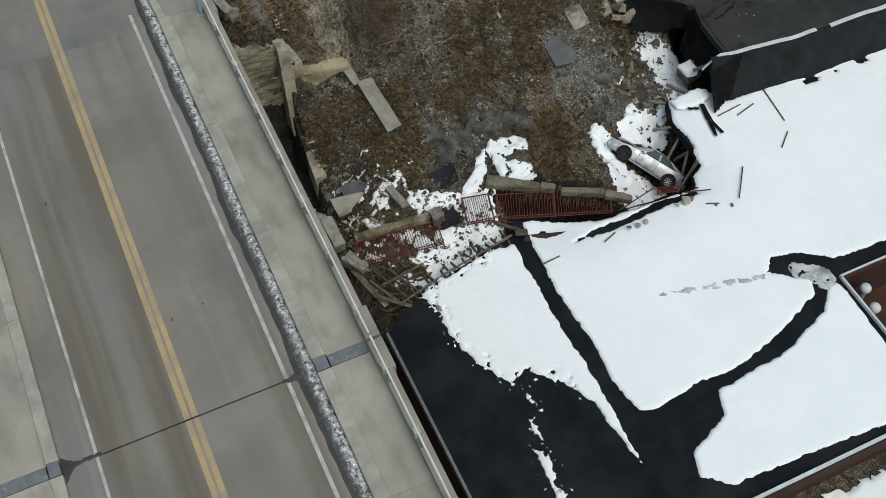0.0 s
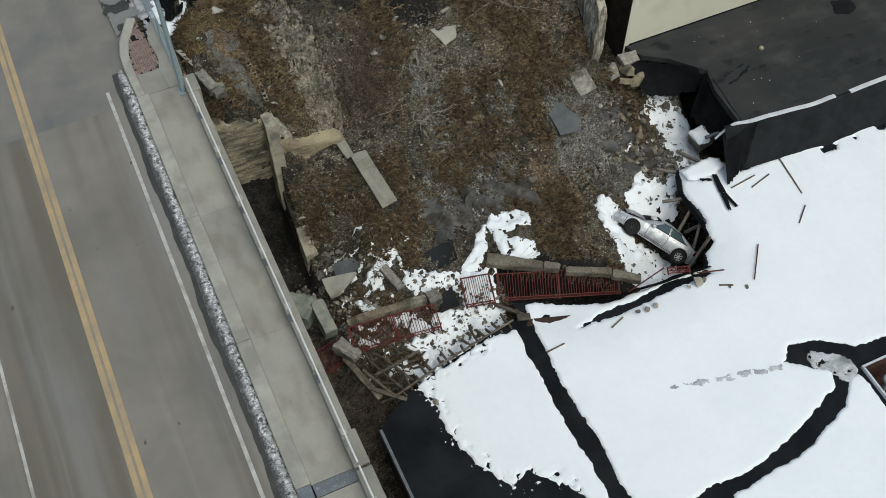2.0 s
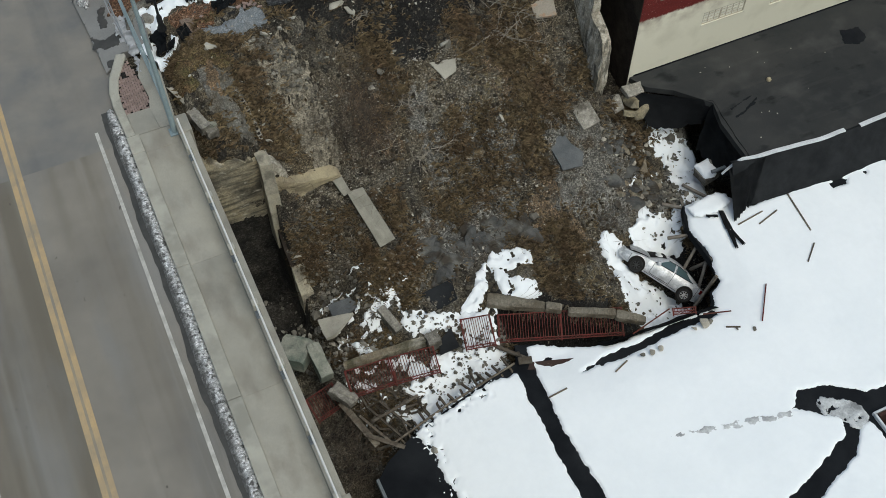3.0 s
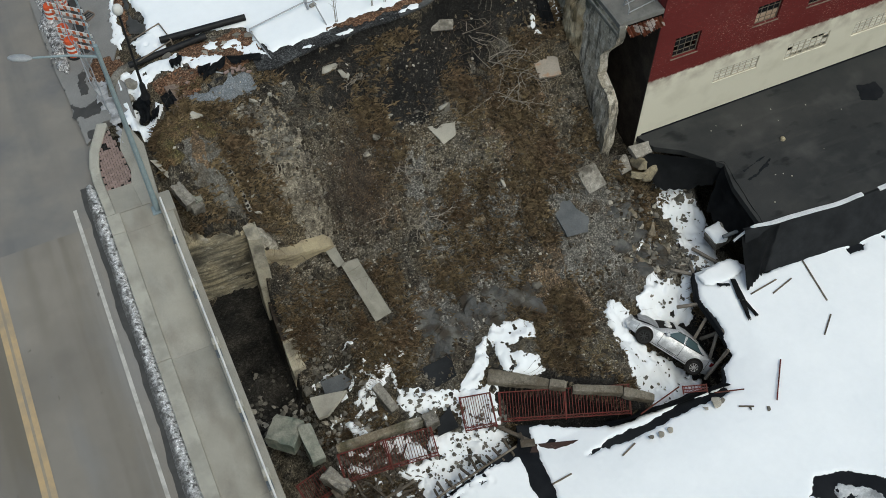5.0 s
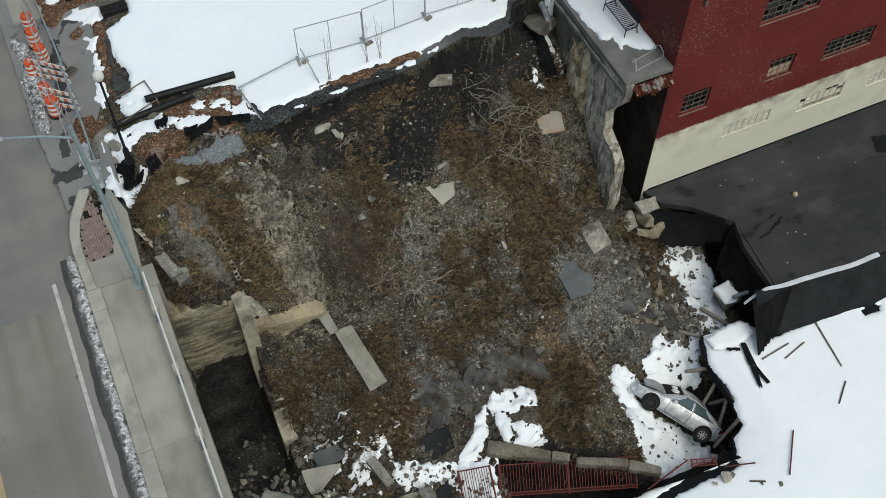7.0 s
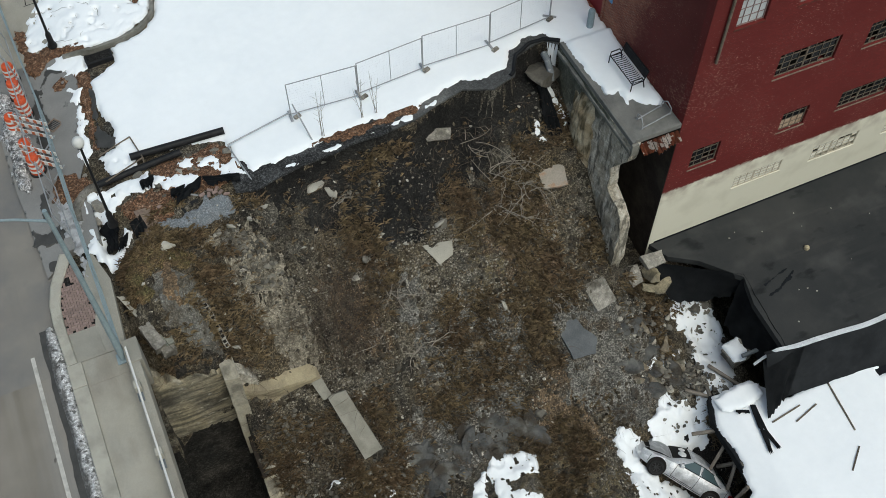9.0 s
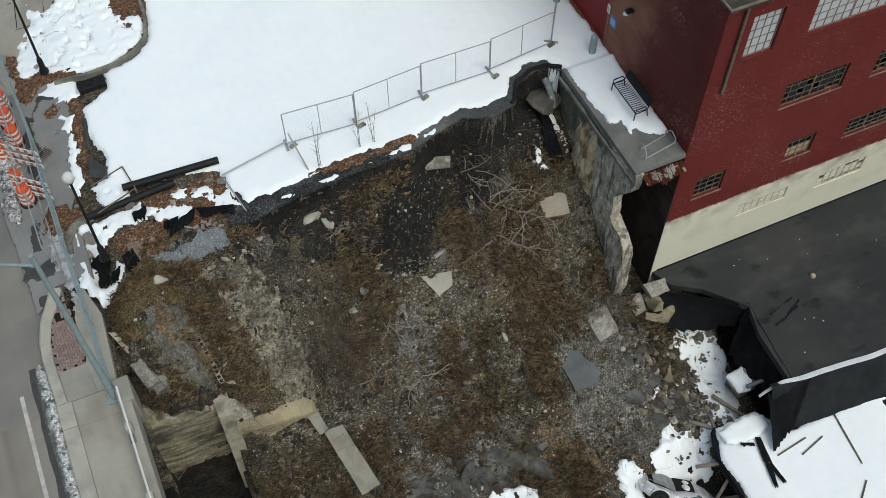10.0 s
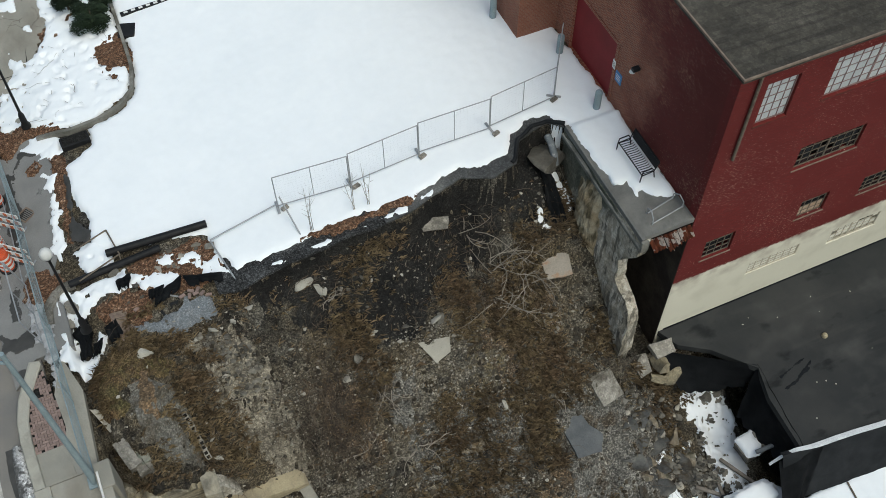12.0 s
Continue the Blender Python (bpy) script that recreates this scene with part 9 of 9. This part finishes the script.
for pts, lb in (([(6.2, 43.5), (6.9, 43.7), (7.0, 43.0), (6.5, 42.8)], "black tarp crumpled round the lamp foot"), ([(7.4, 43.0), (7.9, 43.1), (8.0, 42.4), (7.5, 42.3)], "black tarp scrap lying on snow"), ([(8.3, 44.5), (8.9, 44.6), (8.8, 44.1), (8.3, 44.1)], "black tarp scrap lying on snow"),
                ([(6.9, 42.6), (7.3, 42.7), (7.0, 42.0), (6.7, 42.1)], "black tarp scrap lying on snow"), ([(9.3, 43.6), (9.9, 43.6), (9.7, 43.2), (9.2, 43.2)], "black tarp scrap lying on snow"),
                ([(9.5, 43.3), (10.6, 43.75), (10.4, 43.2), (9.3, 42.85)], "fallen black mesh sheet over the debris"), ([(10.6, 43.7), (12.0, 43.2), (11.9, 42.85), (10.7, 43.15)], "fallen black mesh sheet over the debris"), ([(6.45, 43.0), (6.9, 43.1), (6.75, 42.2), (6.3, 42.4)], "black tarp crumpled round the lamp foot")):
    drape(lb, *[(x, y, on_ground(x, y) + 0.24) for x, y in pts], 14, 14, 0.0, 0.07, int(pts[0][0] * 10)).name = "tarp_scrap"
snow_cover("yard_snow", [[(19.5, 9.0), (40, 9.2), (40, -6), (24, -4), (21.5, 4)]], lambda X, Y: -13.0 + 0 * X, "snow on the low ground behind the roof", 0.15, 0.2, 0.8, 24.0)
snow_cover("kerb_snow", [[(5.0, 45.65), (5.13, 44.68), (4.97, 44.04), (5.2, 43.06), (5.26, 42.17), (5.4, 41.35), (5.64, 43.38), (5.65, 44.81), (5.59, 45.56)]], flat(0.15), "thin grey ice along the foot of the fence", 0.06, 0.08, 0.3, 25.0, (), "ice", "ice", gaps=0.75)
snow_cover("slush_heap", [[(4.25, 52.2), (4.7, 51.3), (4.77, 49.6), (4.52, 47.4), (4.13, 46.3), (3.84, 47.0), (3.85, 48.4), (3.85, 52.2)]], flat(0.14), "lumpy heap of grey ploughed snow by the traffic drums", 0.2, 0.08, 0.35, 28.0, (), "snow", "dirty_snow", lumps=0.22)


def pave_z(X, Y):
    return np.maximum(0.13, lot_z(X, Y) + 0.02) + 0.005


snow_cover("wet_patches", [[(5.54, 52.44), (5.75, 51.48), (5.64, 49.62), (5.51, 48.29), (5.35, 47.03), (5.12, 47.24), (5.18, 48.44), (5.25, 50.26), (5.33, 51.42)], [(5.68, 51.78), (6.4, 52.77), (6.95, 52.21), (6.84, 51.94), (6.4, 52.5), (5.95, 51.68), (5.67, 50.93)], [(4.44, 46.04), (4.85, 46.17), (4.63, 44.8), (4.38, 44.71)], [(3.95, 44.3), (4.4, 43.8), (5.0, 44.2), (5.05, 43.5), (4.3, 43.4), (4.0, 43.6)], [(4.0, 42.4), (4.2, 42.7), (4.6, 42.5), (4.3, 42.2), (4.02, 42.0)]],
           pave_z, "dark meltwater patches on the sidewalk", 0.006, 0.07, 0.3, 29.0, (), "meltwater", "wet")
snow_cover("muddy_puddle", [[(6.29, 51.69), (6.78, 51.84), (7.02, 51.42), (6.68, 51.02), (6.3, 51.19)]], pave_z, "brown muddy puddle with leaves on the sidewalk", 0.02, 0.06, 0.25, 30.0, (), "mud", "leaves", gaps=0.7)
grate = empty("drain_grate", "square black iron drain grate in the wet sidewalk", "drain grate", pose(5.85, 49.4, 0.15, 0, 0, 35))
bm = bmesh.new()
for a, b, c, d in ((-0.3, 0.3, -0.26, -0.2), (-0.3, 0.3, 0.2, 0.26), (-0.3, -0.24, -0.2, 0.2), (0.24, 0.3, -0.2, 0.2)):
    box(bm, a, b, c, d, 0.0, 0.03)
part("frame", bm, "sill", grate)
for i in range(6):
    bm = bmesh.new()
    box(bm, -0.22 + i * 0.08, -0.19 + i * 0.08, -0.2, 0.2, 0.0, 0.02)
    part("bar", bm, "black_metal", grate)
# low curved kerb by the lamp post
bm = bmesh.new()
rows = []
for i in range(25):
    A = np.array([(5.62, 44.05), (5.72, 44.78), (6.05, 45.2), (6.48, 45.38), (6.9, 45.3)])
    x, y = (float(np.interp(i / 24, np.linspace(0, 1, 5), A[:, k])) for k in (0, 1))
    x2, y2 = (float(np.interp(i / 24 + 0.02, np.linspace(0, 1, 5), A[:, k])) for k in (0, 1))
    x1, y1 = (float(np.interp(i / 24 - 0.02, np.linspace(0, 1, 5), A[:, k])) for k in (0, 1))
    d = Vector((x2 - x1, y2 - y1, 0)).normalized() * (0.17 + 0.03 * fbm(i * 0.3, 0, 1.0, 4.0, 3))
    z = float(lot_z(x, y)) + 0.16 + 0.04 * fbm(i * 0.4, 2, 1.0, 7.0, 3)
    rows.append([bm.verts.new(p) for p in ((x - d.y, y + d.x, 0.0), (x - d.y, y + d.x, z - 0.03), (x - d.y * 0.8, y + d.x * 0.8, z), (x + d.y * 0.8, y - d.x * 0.8, z), (x + d.y, y - d.x, z - 0.03), (x + d.y, y - d.x, 0.0))])
for a, b in zip(rows, rows[1:]):
    for k in range(5):
        bm.faces.new((a[k], a[k + 1], b[k + 1], b[k]))
bm.faces.new(rows[0])
bm.faces.new(rows[-1])
bmesh.ops.recalc_face_normals(bm, faces=bm.faces)
tagged(part("corner_kerb", bm, "concrete"), "low curved concrete kerb at the street corner", "kerb", kind="structure")
for a, b, lean in (((5.25, 43.3), (5.2, 46.1), 9), ((5.15, 46.2), (5.2, 49.1), 12), ((5.2, 49.2), (5.15, 52.1), 7), ((5.15, 52.2), (5.05, 55.2), 10)):
    fence_panel("galvanised fence panel leaning against the chain-link fence", (*a, 0.16), (*b, 0.16), lean, feet=False)


# ---- scattered small growth and grit ----
def bulk(name, verts, faces, mat, label, cat):
    me = bpy.data.meshes.new(name)
    me.from_pydata(verts, [], faces)
    me.materials.append(M[mat])
    return tagged(new(name, me), label, cat, kind="stuff")


CLEAR = [[(23.8, 30.8), (28.2, 30.8), (28.2, 26.0), (23.8, 26.0)], [(16.8, 30.3), (23.6, 26.6), (23.5, 25.0), (17.0, 26.8)], [(12.2, 36.3), (13.3, 36.3), (14.0, 33.6), (12.8, 33.2)], [(9.0, 33.0), (11.6, 32.8), (10.8, 31.7), (9.6, 30.4), (8.9, 31.0)], [(24.1, 41.4), (25.6, 41.1), (25.4, 39.8), (24.1, 40.0)], [(24.7, 37.0), (26.1, 37.1), (26.1, 35.8), (24.9, 35.6)], [(22.8, 36.2), (24.2, 36.2), (24.3, 34.5), (23.0, 34.2)],
         [(15.0, 29.9), (17.2, 32.0), (19.9, 31.5), (19.2, 28.9), (16.4, 29.6)], [(13.0, 28.5), (16.5, 28.3), (16.5, 26.4), (11.0, 25.4)], [(25.2, 32.5), (28.3, 32.4), (28.3, 29.7), (25.2, 29.7)], [(28.4, 35.4), (31.6, 35.4), (31.6, 31.2), (28.4, 31.2)], [(23.4, 29.2), (26.8, 26.0), (23.2, 26.0)], [(12.0, 30.9), (15.4, 30.8), (15.4, 29.0), (12.0, 29.0)], [(10.7, 30.7), (12.9, 32.0), (12.9, 31.0), (11.5, 30.5)], [(14.7, 29.9), (17.0, 29.9), (17.0, 28.0), (14.7, 28.0)], [(5.6, 43.8), (7.7, 43.8), (7.7, 42.2), (6.4, 41.4), (5.6, 41.4)], [(8.3, 42.8), (11.4, 42.9), (11.2, 42.0), (8.5, 42.0)]]


def slope_spots(n, rnd, dens, x0=6.4, x1=31.0, y0=24.6, y1=43.2):
    gen = np.random.RandomState(rnd.randint(0, 9999))
    X, Y = gen.uniform(x0, x1, n * 6), gen.uniform(y0, y1, n * 6)
    ok = (Y < lot_edge(X) - 0.1) & ~((X < 9.0) & (Y < 37.6)) & ~((X > 26.4) & (Y > 37)) & ~((Y < 26.4) & (X > 10.5)) & ~((X < 6.5) & (Y < 37.7))
    for poly in CLEAR:
        ok &= inside(poly, X, Y) < 0
    out = []
    for x, y in zip(X[ok].tolist(), Y[ok].tolist()):
        if rnd.random() < dens(x, y):
            out.append((x, y))
            if len(out) == n:
                break
    return out


def grit():
    rnd = random.Random(77)
    V, F = [], []
    oct_f = ((0, 2, 4), (2, 1, 4), (1, 3, 4), (3, 0, 4), (2, 0, 5), (1, 2, 5), (3, 1, 5), (0, 3, 5))
    for x, y in slope_spots(52000, rnd, lambda x, y: (0.25 + 0.75 * max(0, min(1, 0.5 + 1.6 * fbm(x, y, 0.5, 15.0, 3)))) * (0.16 if (y > 40.2 and x > 12.5) or (x < 11.5 and y > 37.5) else 1.0)):
        s = 0.012 + 0.06 * rnd.random() ** 6
        a = rnd.uniform(0, math.tau)
        c, d = math.cos(a), math.sin(a)
        z = on_ground(x, y) + s * 0.2
        k = len(V)
        w, h = s * rnd.uniform(0.6, 1.0), s * rnd.uniform(0.4, 0.8)
        for px, py, pz in ((s, 0, 0), (-s, 0.2 * s, 0), (0, w, 0.1 * s), (0.2 * s, -w, 0), (0.1 * s, 0, h), (0, 0, -h)):
            V.append((x + px * c - py * d, y + px * d + py * c, z + pz))
        F += [tuple(k + i for i in f) for f in oct_f]
    bulk("slope_gravel", V, F, "gravel_mix", "scattered small stones over the soil slope", "gravel")


def weeds():
    rnd = random.Random(78)
    V, F = [], []
    for x, y in slope_spots(15000, rnd, lambda x, y: max(0.02, min(1, 0.15 + 2.2 * fbm(x, y, 0.42, 33.0, 3))) * (0.12 if 22.6 < x < 27.8 and 31.2 < y < 36.2 else 1.0)):
        z = on_ground(x, y)
        lean = rnd.uniform(0, math.tau)
        for _ in range(rnd.randint(4, 8)):
            a, L = lean + rnd.uniform(-1.2, 1.2), rnd.uniform(0.1, 0.4)
            r = rnd.uniform(0.4, 1.1)
            w = rnd.uniform(0.004, 0.010)
            bx, by = x + rnd.uniform(-0.08, 0.08), y + rnd.uniform(-0.08, 0.08)
            dx, dy = math.cos(a) * L * r, math.sin(a) * L * r
            px, py = -math.sin(a) * w, math.cos(a) * w
            k = len(V)
            V += [(bx - px, by - py, z), (bx + px, by + py, z), (bx + dx * 0.5 + px, by + dy * 0.5 + py, z + L * 0.45), (bx + dx, by + dy, z + L * 0.4 * rnd.uniform(0.2, 1.2))]
            F += [(k, k + 1, k + 2), (k, k + 2, k + 3)]
    bulk("dead_grass", V, F, "straw", "flattened dead grass and weed stalks on the slope", "dead grass")


def splinters():
    """Broken laths and boards heaped where the roof's corner came down."""
    rnd = random.Random(81)
    bm = bmesh.new()
    for _ in range(110):
        x = rnd.uniform(8.4, 12.0)
        y = rnd.uniform(24.9, 28.4) + (x - 8.4) * 0.18
        L, w, h = rnd.uniform(0.25, 1.1), rnd.uniform(0.04, 0.12), rnd.uniform(0.02, 0.05)
        box(bm, -L / 2, L / 2, -w / 2, w / 2, -h / 2, h / 2, pose(x, y, max(on_ground(x, y), -10.4) + rnd.uniform(0.05, 0.3), rnd.uniform(-20, 20), rnd.uniform(-25, 25), rnd.uniform(0, 180)))
    tagged(part("splintered_wood", bm, "timber"), "heap of splintered laths and boards beside the torn roof", "broken wood", kind="stuff")


def twigs():
    rnd = random.Random(79)
    bm = bmesh.new()
    spots = slope_spots(2900, rnd, lambda x, y: max(0.03, min(1, 0.1 + 2.0 * fbm(x, y, 0.5, 51.0, 3)))) + [(7 + rnd.random() * 2, 23.6 + rnd.random() * 3.5) for _ in range(420)] + [(7.6 + rnd.random() * 3.8, 53.2 + rnd.random() * 7) for _ in range(90)]
    for x, y in spots:
        z = on_ground(x, y) + 0.05
        a, L, h = rnd.uniform(0, math.tau), rnd.uniform(0.3, 1.4), rnd.uniform(0.05, 0.4)
        if y < 28:
            z, h = max(z, -11.5) + rnd.uniform(0, 1.5), rnd.uniform(-0.2, 0.6)
        p = Vector((x, y, z))
        pts = [p]
        for k in range(4):
            a += rnd.uniform(-0.5, 0.5)
            p = p + Vector((math.cos(a) * L / 4, math.sin(a) * L / 4, h / 4 if k < 2 else -h / 6))
            pts.append(p.copy())
        tube(bm, pts, rnd.uniform(0.006, 0.014), 3, 0.003, cap=False)
    # the matted bramble patch
    for _ in range(420):
        x, y = rnd.gauss(14.2, 0.75), rnd.gauss(38.1, 0.75)
        z = on_ground(x, y) + rnd.uniform(0.05, 0.3)
        a, L = rnd.uniform(0, math.tau), rnd.uniform(0.5, 1.6)
        p, pts = Vector((x, y, z)), []
        for k in range(5):
            pts.append(p.copy())
            a += rnd.uniform(-0.35, 0.35)
            p = p + Vector((math.cos(a) * L / 4, math.sin(a) * L / 4, 0))
            p.z = on_ground(p.x, p.y) + 0.1 + 0.25 * math.sin(k * 0.8)
        tube(bm, pts, rnd.uniform(0.007, 0.013), 3, 0.004, cap=False)
    tagged(part("dry_twigs", bm, "twig"), "tangled dry twigs strewn over the slope", "twigs", kind="stuff")


M["gravel_mix"] = surf("mixed_pebbles", (0.19, 0.175, 0.148), (0.085, 0.076, 0.062), 7.0, 0.95, 0.2, None, 0.5, 20, rand=0.7)
M["straw"] = surf("dead_straw", (0.23, 0.175, 0.10), (0.12, 0.088, 0.054), 1.2, 0.95, 0.0, (0.15, 0.105, 0.064), 0.5, 20, rand=0.5)
M["twig"] = surf("dry_twig", (0.19, 0.15, 0.112), (0.085, 0.066, 0.052), 2.0, 0.95, 0.0, rand=0.55)
M["pale_twig"] = surf("pale_bare_branch", (0.28, 0.25, 0.205), (0.19, 0.165, 0.135), 2.0, 0.9, 0.1, rand=0.2)
grit()
weeds()
twigs()
splinters()


def shrub(x, y, z, n, spread_r, label, seed, h=0.7, name="dead_shrub"):
    rnd = random.Random(seed)
    s = empty(name, label, "shrub", pose(x, y, z), "bare shrubs")
    for i in range(n):
        a = rnd.uniform(0, math.tau)
        L = spread_r * rnd.uniform(0.6, 1.5)
        bow = rnd.uniform(-0.3, 0.3)
        pts = [Vector((rnd.uniform(-0.25, 0.25) * spread_r, rnd.uniform(-0.25, 0.25) * spread_r, 0))]
        up = rnd.uniform(0.3, 1.0) * h
        for k in range(1, 7):
            a += rnd.uniform(-0.3, 0.3) + bow
            pts.append(pts[-1] + Vector((math.cos(a) * L / 6, math.sin(a) * L / 6, up / 3 * (1 - k / 3.2))))
        bm = bmesh.new()
        tube(bm, pts, 0.021, 5, 0.008, cap=False)
        for k in (2, 3, 4, 5):
            b = a + rnd.uniform(-1.3, 1.3)
            q = pts[k]
            l2 = L * rnd.uniform(0.15, 0.35)
            tube(bm, [q, q + Vector((math.cos(b), math.sin(b), 0.3)) * l2 * 0.5, q + Vector((math.cos(b + 0.4), math.sin(b + 0.4), 0.1)) * l2], 0.012, 4, 0.005, cap=False)
        part("branch", bm, "pale_twig", s, smooth=True)


shrub(22.3, 41.2, -1.9, 9, 1.9, "pale leafless shrub sprawling on the slope", 1)
shrub(23.3, 40.4, -2.6, 7, 1.6, "pale leafless shrub sprawling on the slope", 2)
shrub(21.4, 42.4, -0.9, 5, 1.8, "pale leafless shrub hanging over the bank", 3)
shrub(15.0, 37.2, -4.8, 6, 1.3, "grey dry weed stems on the slope", 4, 0.4)
shrub(22.0, 40.0, -3.0, 8, 1.7, "pale leafless shrub sprawling on the slope", 15)
shrub(24.2, 41.2, -2.1, 7, 1.5, "pale leafless shrub sprawling on the slope", 16)
shrub(16.9, 36.4, -5.5, 7, 1.0, "grey dry weed stems on the slope", 17, 0.3)
shrub(23.1, 36.7, -6.2, 9, 0.7, "straw-coloured weed tuft on the slope", 5, 0.6)
shrub(16.3, 38.6, -3.5, 5, 1.0, "grey dry weed stems on the slope", 6, 0.3)
shrub(15.4, 41.6, -0.8, 6, 0.7, "grey dry weed stems on the slope", 7, 0.4)


def sapling(x, y, z, seed):
    rnd = random.Random(seed)
    t = empty("sapling", "thin upright leafless sapling by the fence", "sapling", pose(x, y, z), "saplings")
    for i in range(3):
        dx, dy, h = rnd.uniform(-0.25, 0.25), rnd.uniform(-0.25, 0.25), rnd.uniform(1.6, 2.8)
        bm = bmesh.new()
        tube(bm, [(0.05 * i, 0, 0), (dx * 0.4, dy * 0.4, h * 0.5), (dx, dy, h)], 0.014, 5, 0.005, cap=False)
        for k in range(5):
            u, a = 0.35 + 0.12 * k, rnd.uniform(0, math.tau)
            b = Vector((dx * u, dy * u, h * u))
            tube(bm, [b, b + Vector((math.cos(a) * 0.22, math.sin(a) * 0.22, 0.3))], 0.006, 4, 0.003, cap=False)
        part("stem", bm, "pale_twig", t)


for x, y, sd in ((15.6, 43.6, 11), (17.4, 43.8, 12), (18.0, 43.8, 13)):
    sapling(x, y, float(lot_z(x, y)), sd)


def evergreen(x, y, z, size, seed):
    t = empty("evergreen_shrub", "dark green evergreen shrub poking from snow", "shrub", pose(x, y, z))
    bm = bmesh.new()
    tube(bm, [(0, 0, 0), (0.05, 0, 0.9)], 0.06, 6, 0.02)
    part("trunk", bm, "twig", t)
    rnd = random.Random(seed)
    V, F = [], []
    clumps = [(rnd.uniform(-0.62, 0.62) * size, rnd.uniform(-0.62, 0.62) * size, rnd.uniform(0.2, 0.6), rnd.uniform(0.25, 0.45) * size) for _ in range(11)]
    for i in range(int(9000 * size)):
        cx, cy, cz, cr = clumps[i % 11]
        a, r = rnd.uniform(0, math.tau), cr * math.sqrt(rnd.random())
        px, py, pz = cx + r * math.cos(a), cy + r * math.sin(a), cz + rnd.uniform(0.0, 1.0) * math.sqrt(max(0.0, cr * cr - r * r))
        b, L = rnd.uniform(0, math.tau), rnd.uniform(0.07, 0.15)
        k = len(V)
        V += [(px, py, pz), (px + math.cos(b) * L, py + math.sin(b) * L, pz + rnd.uniform(-0.03, 0.06)), (px + math.cos(b + 0.5) * L * 0.6, py + math.sin(b + 0.5) * L * 0.6, pz + 0.02)]
        F.append((k, k + 1, k + 2))
    me = bpy.data.meshes.new("crown")
    me.from_pydata(V, [], F)
    me.materials.append(M["leaf"])
    ob = new("crown", me)
    ob.parent = t


M["leaf"] = surf("dark_evergreen_leaf", (0.022, 0.034, 0.018), (0.012, 0.02, 0.011), 2.0, 0.7, 0.0, rand=0.4)
evergreen(10.75, 58.0, 0.75, 0.95, 5)
evergreen(10.0, 59.35, 0.75, 0.62, 6)
evergreen(11.35, 58.9, 0.78, 0.55, 7)
# dark planter and a striped barrier board by the kerb
bm = bmesh.new()
box(bm, -0.36, 0.36, -0.42, 0.42, 0.0, 0.2, bevel=0.04)
ob = part("planter_box", bm, "black_metal")
ob.matrix_world = pose(12.0, 57.0, 0.72, 0, 0, -18)
tagged(ob, "square black box standing in snow beside the kerb", "planter box")
board = empty("barrier_board", "low black and white striped barrier board in the snow", "barrier board", pose(13.1, 58.05, 0.86, 0, 0, 3))
bm = bmesh.new()
box(bm, -1.1, 1.1, -0.10, 0.10, 0.0, 0.12, bevel=0.01)
part("board", bm, "black_metal", board)
for i in range(6):
    bm = bmesh.new()
    box(bm, -0.95 + i * 0.34, -0.95 + i * 0.34 + 0.18, -0.06, 0.06, 0.115, 0.126)
    part("stripe", bm, "reflect", board)
# sawn joints between the paving slabs
bm = bmesh.new()
for a, b in (((6.2, 58.75), (8.75, 58.4)), ((6.2, 56.95), (7.7, 56.6)), ((6.6, 60.4), (9.0, 60.05)), ((7.55, 56.7), (8.3, 61.6)), ((6.3, 57.0), (6.9, 61.6))):
    q, e = Vector((*a, 0)), Vector((*b, 0))
    n = (e - q).cross(Vector((0, 0, 1))).normalized() * 0.02
    z0, z1 = (float(lot_z(p.x, p.y)) + 0.062 for p in (q, e))
    bm.faces.new([bm.verts.new(v) for v in ((q.x - n.x, q.y - n.y, z0), (q.x + n.x, q.y + n.y, z0), (e.x + n.x, e.y + n.y, z1), (e.x - n.x, e.y - n.y, z1))])
tagged(part("paving_joint", bm, "dark_soil"), "dark sawn joints between concrete paving slabs", "paving joint", kind="structure")


# ---- stains by the joint, ice on the roof ----
snow_cover("joint_stain", [[(3.3, 18.1), (3.75, 17.7), (3.78, 18.9), (3.4, 18.6), (2.7, 18.36), (2.5, 18.3), (2.7, 18.2)], [(-5.4, 17.6), (-4.9, 18.15), (-4.0, 18.22), (-4.0, 18.4), (-4.8, 18.5), (-5.4, 18.9)]], flat(0.0), "dark oily stain at the ends of the expansion joint", 0.008, 0.06, 0.16, 41.0, (), "stain", "wet")
